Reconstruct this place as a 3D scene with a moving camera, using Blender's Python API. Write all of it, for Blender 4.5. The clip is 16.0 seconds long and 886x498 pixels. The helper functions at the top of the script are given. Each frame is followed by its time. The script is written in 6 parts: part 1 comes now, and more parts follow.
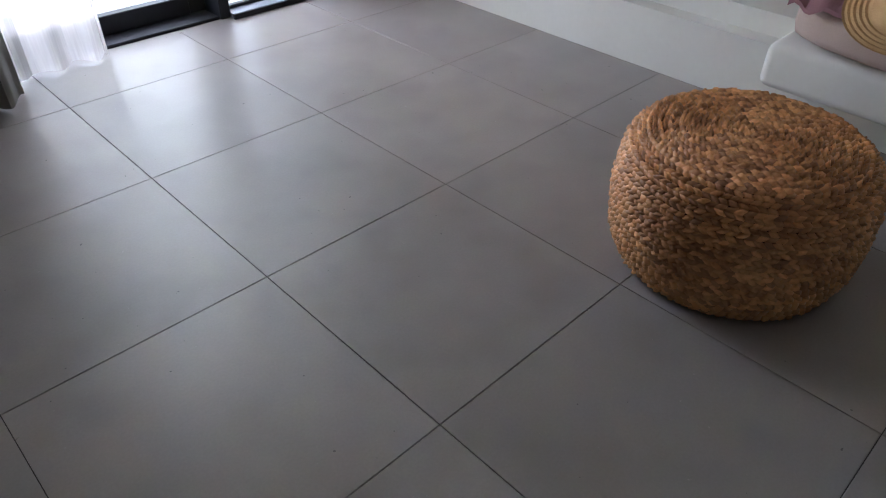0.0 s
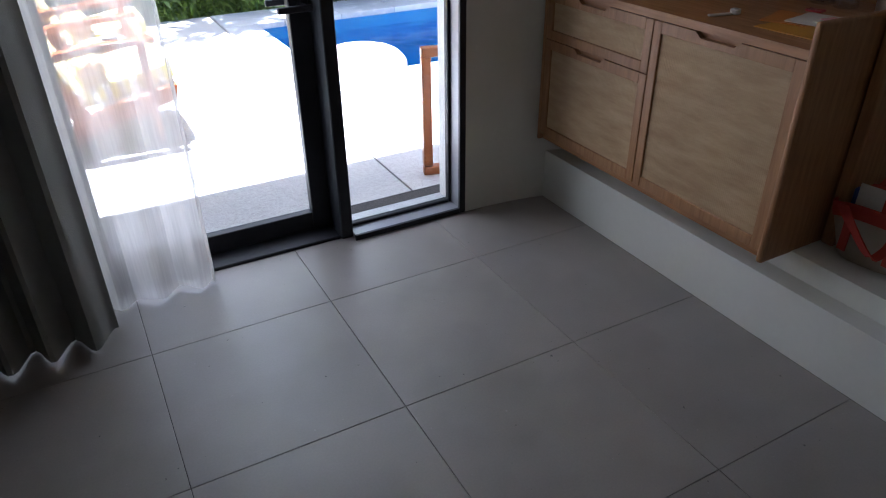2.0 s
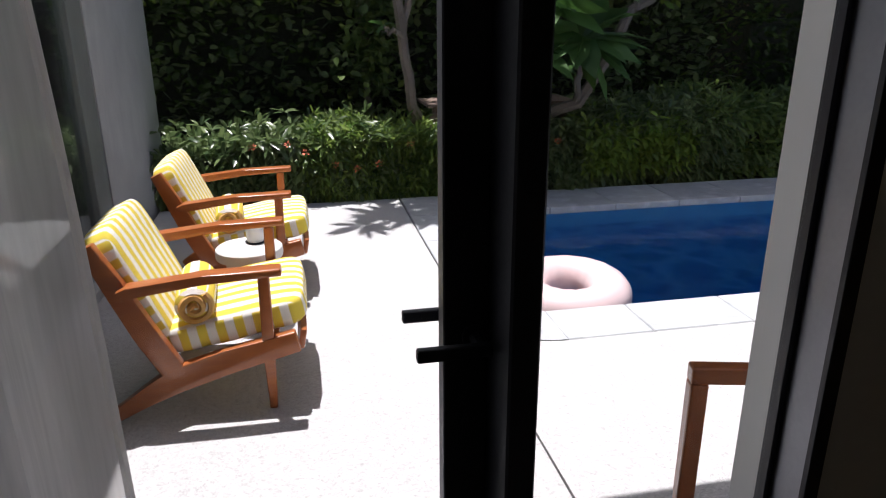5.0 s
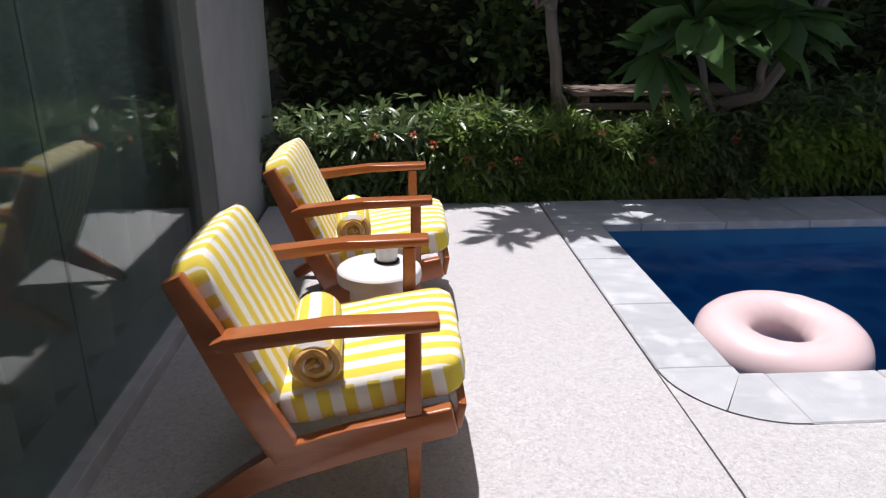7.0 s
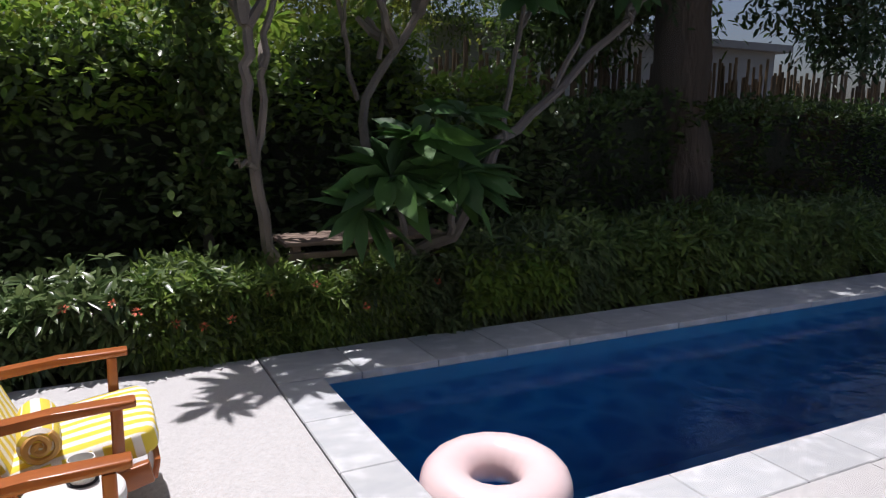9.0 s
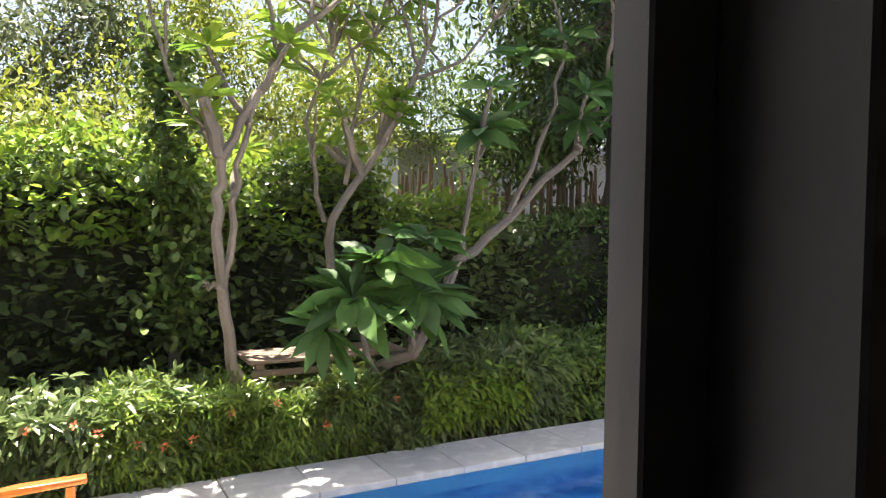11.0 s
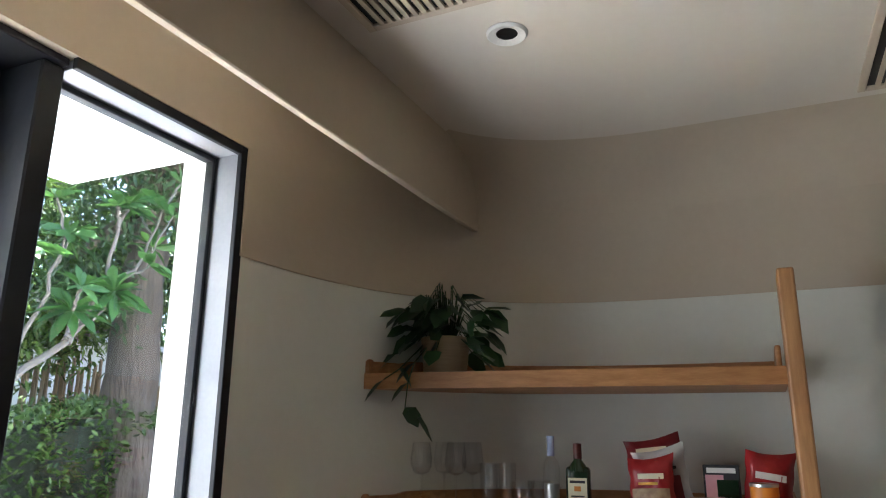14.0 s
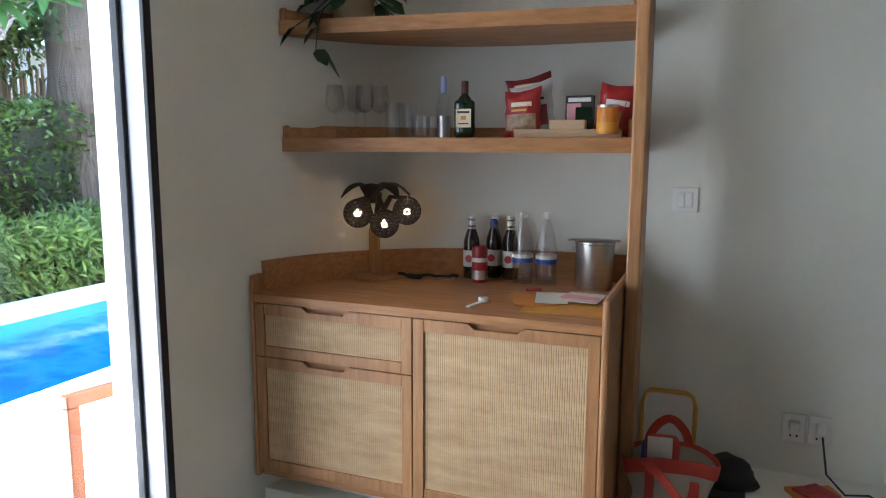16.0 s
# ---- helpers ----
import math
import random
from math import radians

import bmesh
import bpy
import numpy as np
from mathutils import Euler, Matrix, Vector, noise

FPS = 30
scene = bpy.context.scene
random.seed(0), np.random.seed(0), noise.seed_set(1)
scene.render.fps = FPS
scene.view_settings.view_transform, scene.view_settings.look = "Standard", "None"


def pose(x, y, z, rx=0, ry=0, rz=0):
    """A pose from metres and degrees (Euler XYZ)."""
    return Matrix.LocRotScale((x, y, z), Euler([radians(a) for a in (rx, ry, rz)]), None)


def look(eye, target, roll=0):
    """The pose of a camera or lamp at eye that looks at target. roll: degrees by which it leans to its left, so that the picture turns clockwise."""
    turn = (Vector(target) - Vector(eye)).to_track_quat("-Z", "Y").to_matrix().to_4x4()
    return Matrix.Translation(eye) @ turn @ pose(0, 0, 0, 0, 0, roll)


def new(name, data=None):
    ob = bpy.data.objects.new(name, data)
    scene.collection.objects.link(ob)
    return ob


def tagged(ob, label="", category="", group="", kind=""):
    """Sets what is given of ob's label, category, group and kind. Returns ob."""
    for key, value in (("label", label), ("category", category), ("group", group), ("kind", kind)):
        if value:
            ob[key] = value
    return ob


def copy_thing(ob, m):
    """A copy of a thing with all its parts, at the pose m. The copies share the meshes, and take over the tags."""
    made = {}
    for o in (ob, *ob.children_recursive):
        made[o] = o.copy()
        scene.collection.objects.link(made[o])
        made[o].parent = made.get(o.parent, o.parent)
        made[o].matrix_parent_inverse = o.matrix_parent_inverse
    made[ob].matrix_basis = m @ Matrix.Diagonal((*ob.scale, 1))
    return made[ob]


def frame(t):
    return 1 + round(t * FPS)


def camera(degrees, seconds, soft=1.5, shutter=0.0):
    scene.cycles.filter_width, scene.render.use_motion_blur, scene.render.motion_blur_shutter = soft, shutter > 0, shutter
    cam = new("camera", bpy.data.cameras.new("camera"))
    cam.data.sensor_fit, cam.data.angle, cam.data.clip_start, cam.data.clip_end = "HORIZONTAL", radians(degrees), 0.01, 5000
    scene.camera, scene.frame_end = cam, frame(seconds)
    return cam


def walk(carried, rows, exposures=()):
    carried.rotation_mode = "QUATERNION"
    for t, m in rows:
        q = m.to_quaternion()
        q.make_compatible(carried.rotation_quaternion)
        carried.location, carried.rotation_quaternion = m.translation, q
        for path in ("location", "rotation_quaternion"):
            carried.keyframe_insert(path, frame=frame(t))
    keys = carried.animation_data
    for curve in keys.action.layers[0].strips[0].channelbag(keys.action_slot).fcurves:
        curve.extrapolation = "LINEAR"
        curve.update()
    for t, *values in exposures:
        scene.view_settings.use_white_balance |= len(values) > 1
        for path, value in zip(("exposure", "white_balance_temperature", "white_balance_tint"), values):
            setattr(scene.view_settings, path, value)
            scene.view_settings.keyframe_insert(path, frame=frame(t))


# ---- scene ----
cam = camera(65.0, 16.0, soft=1.1)
PATH = [
    (0, (-0.592, -1.198, 1.094), (0.513, -0.082, -0.144), 1.0),
    (0.5, (-0.477, -1.108, 1.04), (0.494, 0.091, -0.233), 1.1),
    (1, (-0.392, -1.01, 1.106), (0.526, 0.224, -0.172), 1.0),
    (1.5, (-0.169, -0.883, 1.272), (0.689, 0.426, 0.027), 0.2),
    (2, (-0.003, -0.757, 1.407), (0.811, 0.755, 0.382), -0.7),
    (2.5, (0.046, -0.596, 1.453), (0.835, 1.102, 0.749), -0.3),
    (3, (0.246, -0.401, 1.448), (0.863, 1.386, 0.794), -0.4),
    (3.2, (0.318, -0.312, 1.447), (0.862, 1.502, 0.80), -0.4),
    (5.3, (0.515, 0.872, 1.373), (0.825, 2.742, 0.738), -0.3),
    (5.5, (0.501, 0.983, 1.354), (0.741, 2.868, 0.73), -0.4),
    (6, (0.472, 1.226, 1.322), (0.618, 3.119, 0.696), -0.1),
    (6.5, (0.43, 1.44, 1.291), (0.56, 3.334, 0.661), 0.1),
    (7, (0.328, 1.55, 1.272), (0.445, 3.432, 0.605), 0.0),
    (7.5, (0.315, 1.57, 1.274), (0.431, 3.434, 0.56), -0.1),
    (8, (0.355, 1.562, 1.34), (0.66, 3.403, 0.621), 0.0),
    (8.5, (0.366, 1.595, 1.459), (1.086, 3.355, 0.84), 0.1),
    (8.7, (0.372, 1.594, 1.488), (1.21, 3.354, 1.019), 0.1),
    (11, (0.342, 1.327, 1.71), (1.307, 3.077, 1.648), 1.0),
    (11.5, (0.37, 1.199, 1.708), (1.296, 2.935, 2.067), 0.0),
    (12, (0.271, 0.999, 1.689), (1.275, 2.623, 2.286), 1.2),
    (12.5, (0.236, 0.796, 1.716), (1.406, 2.291, 2.345), 1.5),
    (13, (0.224, 0.596, 1.731), (1.646, 1.849, 2.37), 0.6),
    (13.5, (0.141, 0.494, 1.717), (1.77, 1.461, 2.355), 0.2),
    (14, (0.03, 0.385, 1.648), (1.788, 1.195, 2.152), 0.4),
    (14.2, (-0.005, 0.347, 1.605), (1.796, 1.151, 1.937), 0.4),
    (14.5, (-0.021, 0.29, 1.549), (1.789, 1.127, 1.692), 0.6),
    (15, (-0.058, 0.227, 1.493), (1.765, 1.049, 1.483), 0.6),
    (15.5, (-0.114, 0.14, 1.443), (1.719, 0.931, 1.319), 0.4),
    (16, (-0.177, 0.1, 1.388), (1.668, 0.822, 1.107), 0.2),
]
EXPOSURE = [(0, 4.35, 5500, 20), (1.5, 4.15, 5400, 20), (2.0, 2.95, 5400, 19), (2.5, 1.2, 5700, 18), (3.2, 0.2, 6000, 20), (5.3, 0.45, 6100, 22), (6.2, 0.25, 6100, 23), (8.7, 0.0, 6100, 24),
            (10.8, 2.3, 7100, 20), (11.5, 2.4, 7300, 20), (12.0, 1.95, 6800, 18), (12.5, 2.25, 6900, 15), (13.2, 3.55, 7000, 13), (14.0, 4.25, 5800, 12), (14.8, 4.6, 5500, 12), (16.0, 4.65, 5450, 12)]
walk(cam, [(t, look(eye, target, roll)) for t, eye, target, roll in PATH], EXPOSURE)

# ---- light ----
SUN_DIR = Vector((0.10, -0.24, -1.0)).normalized()
world = bpy.data.worlds.new("sky")
world.use_nodes = True
scene.world = world
wn = world.node_tree
sky = wn.nodes.new("ShaderNodeTexSky")
sky.sky_type, sky.sun_disc = "NISHITA", False
sky.dust_density, sky.air_density = 3.0, 1.0
sky.sun_elevation = math.asin(-SUN_DIR.z)
sky.sun_rotation = math.atan2(-SUN_DIR.x, -SUN_DIR.y)
wn.links.new(sky.outputs[0], wn.nodes["Background"].inputs[0])
wn.nodes["Background"].inputs[1].default_value = 0.068
sun = new("sun", bpy.data.lights.new("sun", "SUN"))
sun.data.energy, sun.data.angle, sun.data.color = 5.0, radians(0.55), (1.0, 0.96, 0.9)
sun.matrix_world = look((0, 0, 30), Vector((0, 0, 30)) + SUN_DIR)
daylight = new("door_daylight", bpy.data.lights.new("door_daylight", "AREA"))
daylight.data.shape, daylight.data.size, daylight.data.size_y = "RECTANGLE", 1.9, 2.1
daylight.data.energy, daylight.data.color = 3.2, (1.0, 0.975, 0.945)
daylight.matrix_world = look((0.2, 1.98, 1.2), (0.2, 0.0, 1.1))


# ---- materials ----
def mat(name, base, rough=0.5, second=None, scale=6.0, stretch=(1, 1, 1), bump=0.15, fine=90.0, metal=0.0, spec=0.5, random_tint=0.0,
        transmission=0.0, coat=0.0, depth=0.002, space="world", alpha=1.0, island=False):
    """A surface with broad stains and fine grain, in metres."""
    m = bpy.data.materials.new(name)
    m.use_nodes = True
    n, l = m.node_tree.nodes, m.node_tree.links
    b = n["Principled BSDF"]
    if space == "world":
        src = n.new("ShaderNodeNewGeometry").outputs["Position"]
    else:
        src = n.new("ShaderNodeTexCoord").outputs["Object"]
    mp = n.new("ShaderNodeMapping")
    mp.inputs["Scale"].default_value = stretch
    l.new(src, mp.inputs["Vector"])
    big = n.new("ShaderNodeTexNoise")
    big.inputs["Scale"].default_value, big.inputs["Detail"].default_value = scale, 5
    small = n.new("ShaderNodeTexNoise")
    small.inputs["Scale"].default_value, small.inputs["Detail"].default_value = fine, 3
    l.new(mp.outputs[0], big.inputs["Vector"])
    l.new(mp.outputs[0], small.inputs["Vector"])
    add = n.new("ShaderNodeMath")
    add.operation = "MULTIPLY_ADD"
    add.inputs[1].default_value = 0.35
    l.new(small.outputs["Fac"], add.inputs[0])
    l.new(big.outputs["Fac"], add.inputs[2])
    ramp = n.new("ShaderNodeMapRange")
    ramp.inputs["From Min"].default_value, ramp.inputs["From Max"].default_value = 0.42, 0.95
    l.new(add.outputs[0], ramp.inputs["Value"])
    mix = n.new("ShaderNodeMix")
    mix.data_type = "RGBA"
    second = second or tuple(c * 0.82 for c in base)
    mix.inputs[6].default_value, mix.inputs[7].default_value = (*base, 1), (*second, 1)
    l.new(ramp.outputs[0], mix.inputs[0])
    col = mix.outputs[2]
    if random_tint:
        rnd = n.new("ShaderNodeNewGeometry").outputs["Random Per Island"] if island else n.new("ShaderNodeObjectInfo").outputs["Random"]
        hsv = n.new("ShaderNodeHueSaturation")
        mr = n.new("ShaderNodeMapRange")
        mr.inputs["To Min"].default_value, mr.inputs["To Max"].default_value = 1 - random_tint, 1 + random_tint
        l.new(rnd, mr.inputs["Value"])
        l.new(mr.outputs[0], hsv.inputs["Value"])
        l.new(col, hsv.inputs["Color"])
        col = hsv.outputs[0]
    l.new(col, b.inputs["Base Color"])
    rr = n.new("ShaderNodeMapRange")
    rr.inputs["To Min"].default_value, rr.inputs["To Max"].default_value = max(0.02, rough - 0.08), min(1, rough + 0.08)
    l.new(add.outputs[0], rr.inputs["Value"])
    l.new(rr.outputs[0], b.inputs["Roughness"])
    b.inputs["Metallic"].default_value = metal
    b.inputs["Specular IOR Level"].default_value = spec
    b.inputs["Transmission Weight"].default_value = transmission
    b.inputs["Coat Weight"].default_value = coat
    b.inputs["Alpha"].default_value = alpha
    if bump:
        bp = n.new("ShaderNodeBump")
        bp.inputs["Strength"].default_value, bp.inputs["Distance"].default_value = bump, depth
        l.new(small.outputs["Fac"], bp.inputs["Height"])
        l.new(bp.outputs[0], b.inputs["Normal"])
    return m


def glass(name, tint=(1, 1, 1), rough=0.0, ior=1.45, thin=True):
    m = bpy.data.materials.new(name)
    m.use_nodes = True
    n, l = m.node_tree.nodes, m.node_tree.links
    out = n["Material Output"]
    if not thin:
        b = n["Principled BSDF"]
        b.inputs["Base Color"].default_value = (*tint, 1)
        b.inputs["Roughness"].default_value, b.inputs["IOR"].default_value, b.inputs["Transmission Weight"].default_value = rough, ior, 1.0
        return m
    clear = n.new("ShaderNodeBsdfTransparent")
    clear.inputs[0].default_value = (*tint, 1)
    gloss = n.new("ShaderNodeBsdfGlossy")
    gloss.inputs["Roughness"].default_value = rough
    lw = n.new("ShaderNodeLayerWeight")
    pw = n.new("ShaderNodeMath")
    pw.operation = "POWER"
    pw.inputs[1].default_value = 4.0
    fr = n.new("ShaderNodeMath")
    fr.operation = "MULTIPLY_ADD"
    fr.inputs[1].default_value, fr.inputs[2].default_value = 0.85, ((ior - 1) / (ior + 1)) ** 2
    l.new(lw.outputs["Facing"], pw.inputs[0])
    l.new(pw.outputs[0], fr.inputs[0])
    mix = n.new("ShaderNodeMixShader")
    l.new(fr.outputs[0], mix.inputs[0])
    l.new(clear.outputs[0], mix.inputs[1])
    l.new(gloss.outputs[0], mix.inputs[2])
    l.new(mix.outputs[0], out.inputs[0])
    return m


def speckle(m, colour, scale, low, high, strength=1.0):
    """Small darker or paler grains laid into a surface's colour."""
    n, l = m.node_tree.nodes, m.node_tree.links
    b = n["Principled BSDF"]
    src = b.inputs["Base Color"].links[0].from_socket
    geo = n.new("ShaderNodeNewGeometry")
    tx = n.new("ShaderNodeTexNoise")
    tx.inputs["Scale"].default_value, tx.inputs["Detail"].default_value = scale, 2.0
    l.new(geo.outputs["Position"], tx.inputs["Vector"])
    mr = n.new("ShaderNodeMapRange")
    mr.inputs["From Min"].default_value, mr.inputs["From Max"].default_value, mr.inputs["To Max"].default_value = low, high, strength
    l.new(tx.outputs["Fac"], mr.inputs["Value"])
    mx = n.new("ShaderNodeMix")
    mx.data_type = "RGBA"
    mx.inputs[7].default_value = (*colour, 1)
    l.new(mr.outputs[0], mx.inputs[0])
    l.new(src, mx.inputs[6])
    l.new(mx.outputs[2], b.inputs["Base Color"])
    return m


M = {}
M["plaster"] = mat("white_plaster", (0.73, 0.73, 0.665), 0.85, (0.67, 0.67, 0.60), 2.5, bump=0.25, fine=45, depth=0.003)
M["beige"] = mat("beige_paint", (0.55, 0.47, 0.36), 0.8, (0.50, 0.42, 0.32), 2.0, bump=0.2, fine=45, depth=0.003)
M["ceiling"] = mat("ceiling_paint", (0.66, 0.61, 0.53), 0.9, (0.62, 0.56, 0.48), 1.5, bump=0.1, fine=40)
M["tile"] = mat("grey_floor_tile", (0.32, 0.295, 0.27), 0.34, (0.245, 0.225, 0.205), 2.6, bump=0.08, fine=160, random_tint=0.05, depth=0.001)
M["grout"] = mat("dark_grout", (0.06, 0.055, 0.05), 0.9)
M["frame"] = mat("charcoal_aluminium", (0.013, 0.0145, 0.020), 0.5, (0.010, 0.011, 0.0155), 5, bump=0.05, metal=0.2)
M["bead"] = mat("grey_aluminium_edge", (0.34, 0.35, 0.38), 0.4, metal=0.3, bump=0.03)
M["oak"] = mat("oak", (0.45, 0.225, 0.082), 0.45, (0.27, 0.115, 0.038), 5, (14, 1.2, 14), bump=0.2, fine=30, depth=0.001)
M["teak"] = mat("orange_teak", (0.44, 0.135, 0.032), 0.32, (0.30, 0.080, 0.018), 4, (2, 14, 14), bump=0.1, fine=26, coat=0.25, depth=0.001)
M["concrete"] = mat("exposed_aggregate", (0.60, 0.59, 0.57), 0.85, (0.44, 0.43, 0.415), 60, bump=0.5, fine=320, depth=0.003)
M["stone"] = mat("pale_coping_stone", (0.52, 0.53, 0.52), 0.7, (0.42, 0.44, 0.45), 7, (1, 2.5, 1), bump=0.3, fine=60, random_tint=0.08, depth=0.003)
M["render_wall"] = mat("grey_render", (0.40, 0.41, 0.41), 0.8, bump=0.3, fine=60)
M["white_out"] = mat("white_outdoor_paint", (0.8, 0.8, 0.78), 0.8, (0.76, 0.76, 0.73), 2, bump=0.15, fine=50)
M["soil"] = mat("dark_soil", (0.06, 0.045, 0.03), 0.95, (0.035, 0.03, 0.02), 4, bump=0.8, fine=25, depth=0.02)
M["pool"] = mat("blue_pool_tile", (0.018, 0.19, 0.39), 0.3, (0.010, 0.14, 0.33), 5, bump=0.1, fine=40)
speckle(M["concrete"], (0.24, 0.23, 0.215), 110, 0.56, 0.70, 0.5)
speckle(M["concrete"], (0.72, 0.71, 0.69), 130, 0.58, 0.68, 0.7)
speckle(M["tile"], (0.20, 0.185, 0.165), 5, 0.50, 0.78, 0.35)
speckle(M["tile"], (0.07, 0.065, 0.06), 46, 0.745, 0.77, 0.8)
speckle(M["tile"], (0.40, 0.38, 0.35), 60, 0.74, 0.78, 0.5)
speckle(M["stone"], (0.66, 0.67, 0.67), 9, 0.52, 0.68, 0.6)
M["window_glass"] = glass("window_glass", (0.97, 0.985, 0.98))


# ---- mesh helpers ----
def box(bm, x0, y0, z0, x1, y1, z1, bevel=0.0, seg=1):
    r = bmesh.ops.create_cube(bm, size=1.0, matrix=Matrix.Translation(((x0 + x1) / 2, (y0 + y1) / 2, (z0 + z1) / 2)) @ Matrix.Diagonal((abs(x1 - x0), abs(y1 - y0), abs(z1 - z0), 1)))
    if bevel:
        es = {e for v in r["verts"] for e in v.link_edges}
        bmesh.ops.bevel(bm, geom=list(es), offset=bevel, segments=seg, affect="EDGES", profile=0.5)
    return bm


def boxed(*a, **k):
    return box(bmesh.new(), *a, **k)


def mesh_of(name, bm, material, smooth=False):
    me = bpy.data.meshes.new(name)
    bmesh.ops.recalc_face_normals(bm, faces=bm.faces)
    bm.to_mesh(me)
    bm.free()
    for mt in material if isinstance(material, (list, tuple)) else [material]:
        me.materials.append(mt)
    if smooth:
        for p in me.polygons:
            p.use_smooth = True
        me.set_sharp_from_angle(angle=radians(38))
    return me


def part(name, bm, material, parent=None, label="", smooth=False, at=None):
    ob = new(name, mesh_of(name, bm, material, smooth))
    if at is not None:
        ob.matrix_basis = at
    if parent is not None:
        ob.parent = parent
    return tagged(ob, label)


def structure(name, bm, material, label, category="", smooth=False):
    return tagged(part(name, bm, material, None, "", smooth), label, category, kind="structure")


def empty(name, label, category, at=None, group="", kind=""):
    ob = new(name)
    if at is not None:
        ob.matrix_basis = at
    return tagged(ob, label, category, group, kind)


def prism(bm, pts, z0, z1):
    """An upright block over a plan outline."""
    lo = [bm.verts.new((x, y, z0)) for x, y in pts]
    hi = [bm.verts.new((x, y, z1)) for x, y in pts]
    bm.faces.new(lo[::-1])
    bm.faces.new(hi)
    for i in range(len(pts)):
        j = (i + 1) % len(pts)
        bm.faces.new((lo[i], lo[j], hi[j], hi[i]))
    return bm


def lathe(bm, prof, seg=24, cx=0.0, cy=0.0, cz=0.0):
    rings = []
    for r, z in prof:
        if r < 1e-5:
            rings.append([bm.verts.new((cx, cy, cz + z))])
        else:
            rings.append([bm.verts.new((cx + r * math.cos(2 * math.pi * i / seg), cy + r * math.sin(2 * math.pi * i / seg), cz + z)) for i in range(seg)])
    for a, b in zip(rings, rings[1:]):
        for i in range(seg):
            j = (i + 1) % seg
            if len(a) == 1 and len(b) == 1:
                continue
            if len(a) == 1:
                bm.faces.new((a[0], b[i], b[j]))
            elif len(b) == 1:
                bm.faces.new((a[i], a[j], b[0]))
            else:
                bm.faces.new((a[i], a[j], b[j], b[i]))
    return bm


def tube(bm, pts, radii, seg=8, cap=True):
    pts = [Vector(p) for p in pts]
    if not isinstance(radii, (list, tuple)):
        radii = [radii] * len(pts)
    rings, side = [], None
    for i, p in enumerate(pts):
        d = (pts[min(i + 1, len(pts) - 1)] - pts[max(i - 1, 0)]).normalized()
        if side is None:
            side = d.orthogonal().normalized()
        side = (side - d * side.dot(d)).normalized()
        up = d.cross(side)
        rings.append([bm.verts.new(p + radii[i] * (math.cos(2 * math.pi * k / seg) * side + math.sin(2 * math.pi * k / seg) * up)) for k in range(seg)])
    for a, b in zip(rings, rings[1:]):
        for k in range(seg):
            j = (k + 1) % seg
            bm.faces.new((a[k], a[j], b[j], b[k]))
    if cap:
        bm.faces.new(rings[0][::-1])
        bm.faces.new(rings[-1])
    return bm


# ---- the room ----
WALL_Y, EAST, OUT_Y, HEAD, CEIL, PAINT = 1.55, 2.36, 1.86, 2.35, 2.57, 2.065
WEST, SOUTH = -3.2, -4.4


def corner_curve(inset=0.0, n=20):
    """The rounded corner from the glazed wall to the east wall, in plan."""
    cx, cy, r = 1.33, 0.52, 1.03 - inset
    out = []
    for i in range(n + 1):
        a = math.pi / 2 * (1 - i / n)
        out.append((cx + r * math.cos(a) ** 0.8, cy + r * math.sin(a) ** 0.8))
    return out


def strip_wall(name, pts, z0, z1, thick, material, label):
    """A wall along a plan line, thick to its left."""
    bm = bmesh.new()
    outer = []
    for i, (x, y) in enumerate(pts):
        a, b = Vector(pts[max(i - 1, 0)]), Vector(pts[min(i + 1, len(pts) - 1)])
        d = (b - a).normalized()
        outer.append((x - d.y * thick, y + d.x * thick))
    prism(bm, pts + outer[::-1], z0, z1)
    bmesh.ops.recalc_face_normals(bm, faces=bm.faces)
    for e in bm.edges:
        e.smooth = e.calc_face_angle(0.0) < 0.5
    return structure(name, bm, material, label, "wall", True)


line = [(1.345, WALL_Y), (1.347, WALL_Y), (1.36, WALL_Y)] + corner_curve()[1:] + [(EAST, y) for y in (0.0, -2.0, SOUTH)]
strip_wall("wall_east", line, 0.0, PAINT, 0.19, M["plaster"], "white plaster wall curving round the corner beside the glazing")
line_up = [(1.3431, WALL_Y - 0.006), (1.347, WALL_Y - 0.006), (1.36, WALL_Y - 0.006)] + corner_curve(0.006)[1:] + [(EAST - 0.003, y) for y in (0.0, -2.0, SOUTH)]
strip_wall("wall_east_upper", line_up, PAINT, 2.9, 0.19, M["beige"], "beige painted band of wall above the white plaster")
structure("wall_north", boxed(-3.2, WALL_Y - 0.006, HEAD, 1.343, 1.763, 2.9), M["beige"], "beige wall above the glazed door", "wall")
structure("wall_north_side", boxed(-3.2, WALL_Y, 0, -1.0, OUT_Y, HEAD), M["plaster"], "white plaster wall behind the curtain", "wall")
structure("wall_outside", boxed(1.342, 1.668, -0.2, 9.0, 1.765, 2.9), M["white_out"], "white painted outer wall beside the glazed door", "wall")
structure("wall_west", boxed(WEST - 0.2, SOUTH, -0.02, WEST, OUT_Y, 2.9), M["plaster"], "white plaster wall of the room", "wall")
structure("wall_south", boxed(WEST - 0.2, SOUTH - 0.2, -0.02, EAST + 0.2, SOUTH, 2.9), M["plaster"], "white plaster wall of the room", "wall")
structure("ceiling", boxed(WEST - 0.2, SOUTH - 0.2, CEIL, EAST + 0.25, OUT_Y, CEIL + 0.3), M["ceiling"], "beige plaster ceiling", "ceiling")
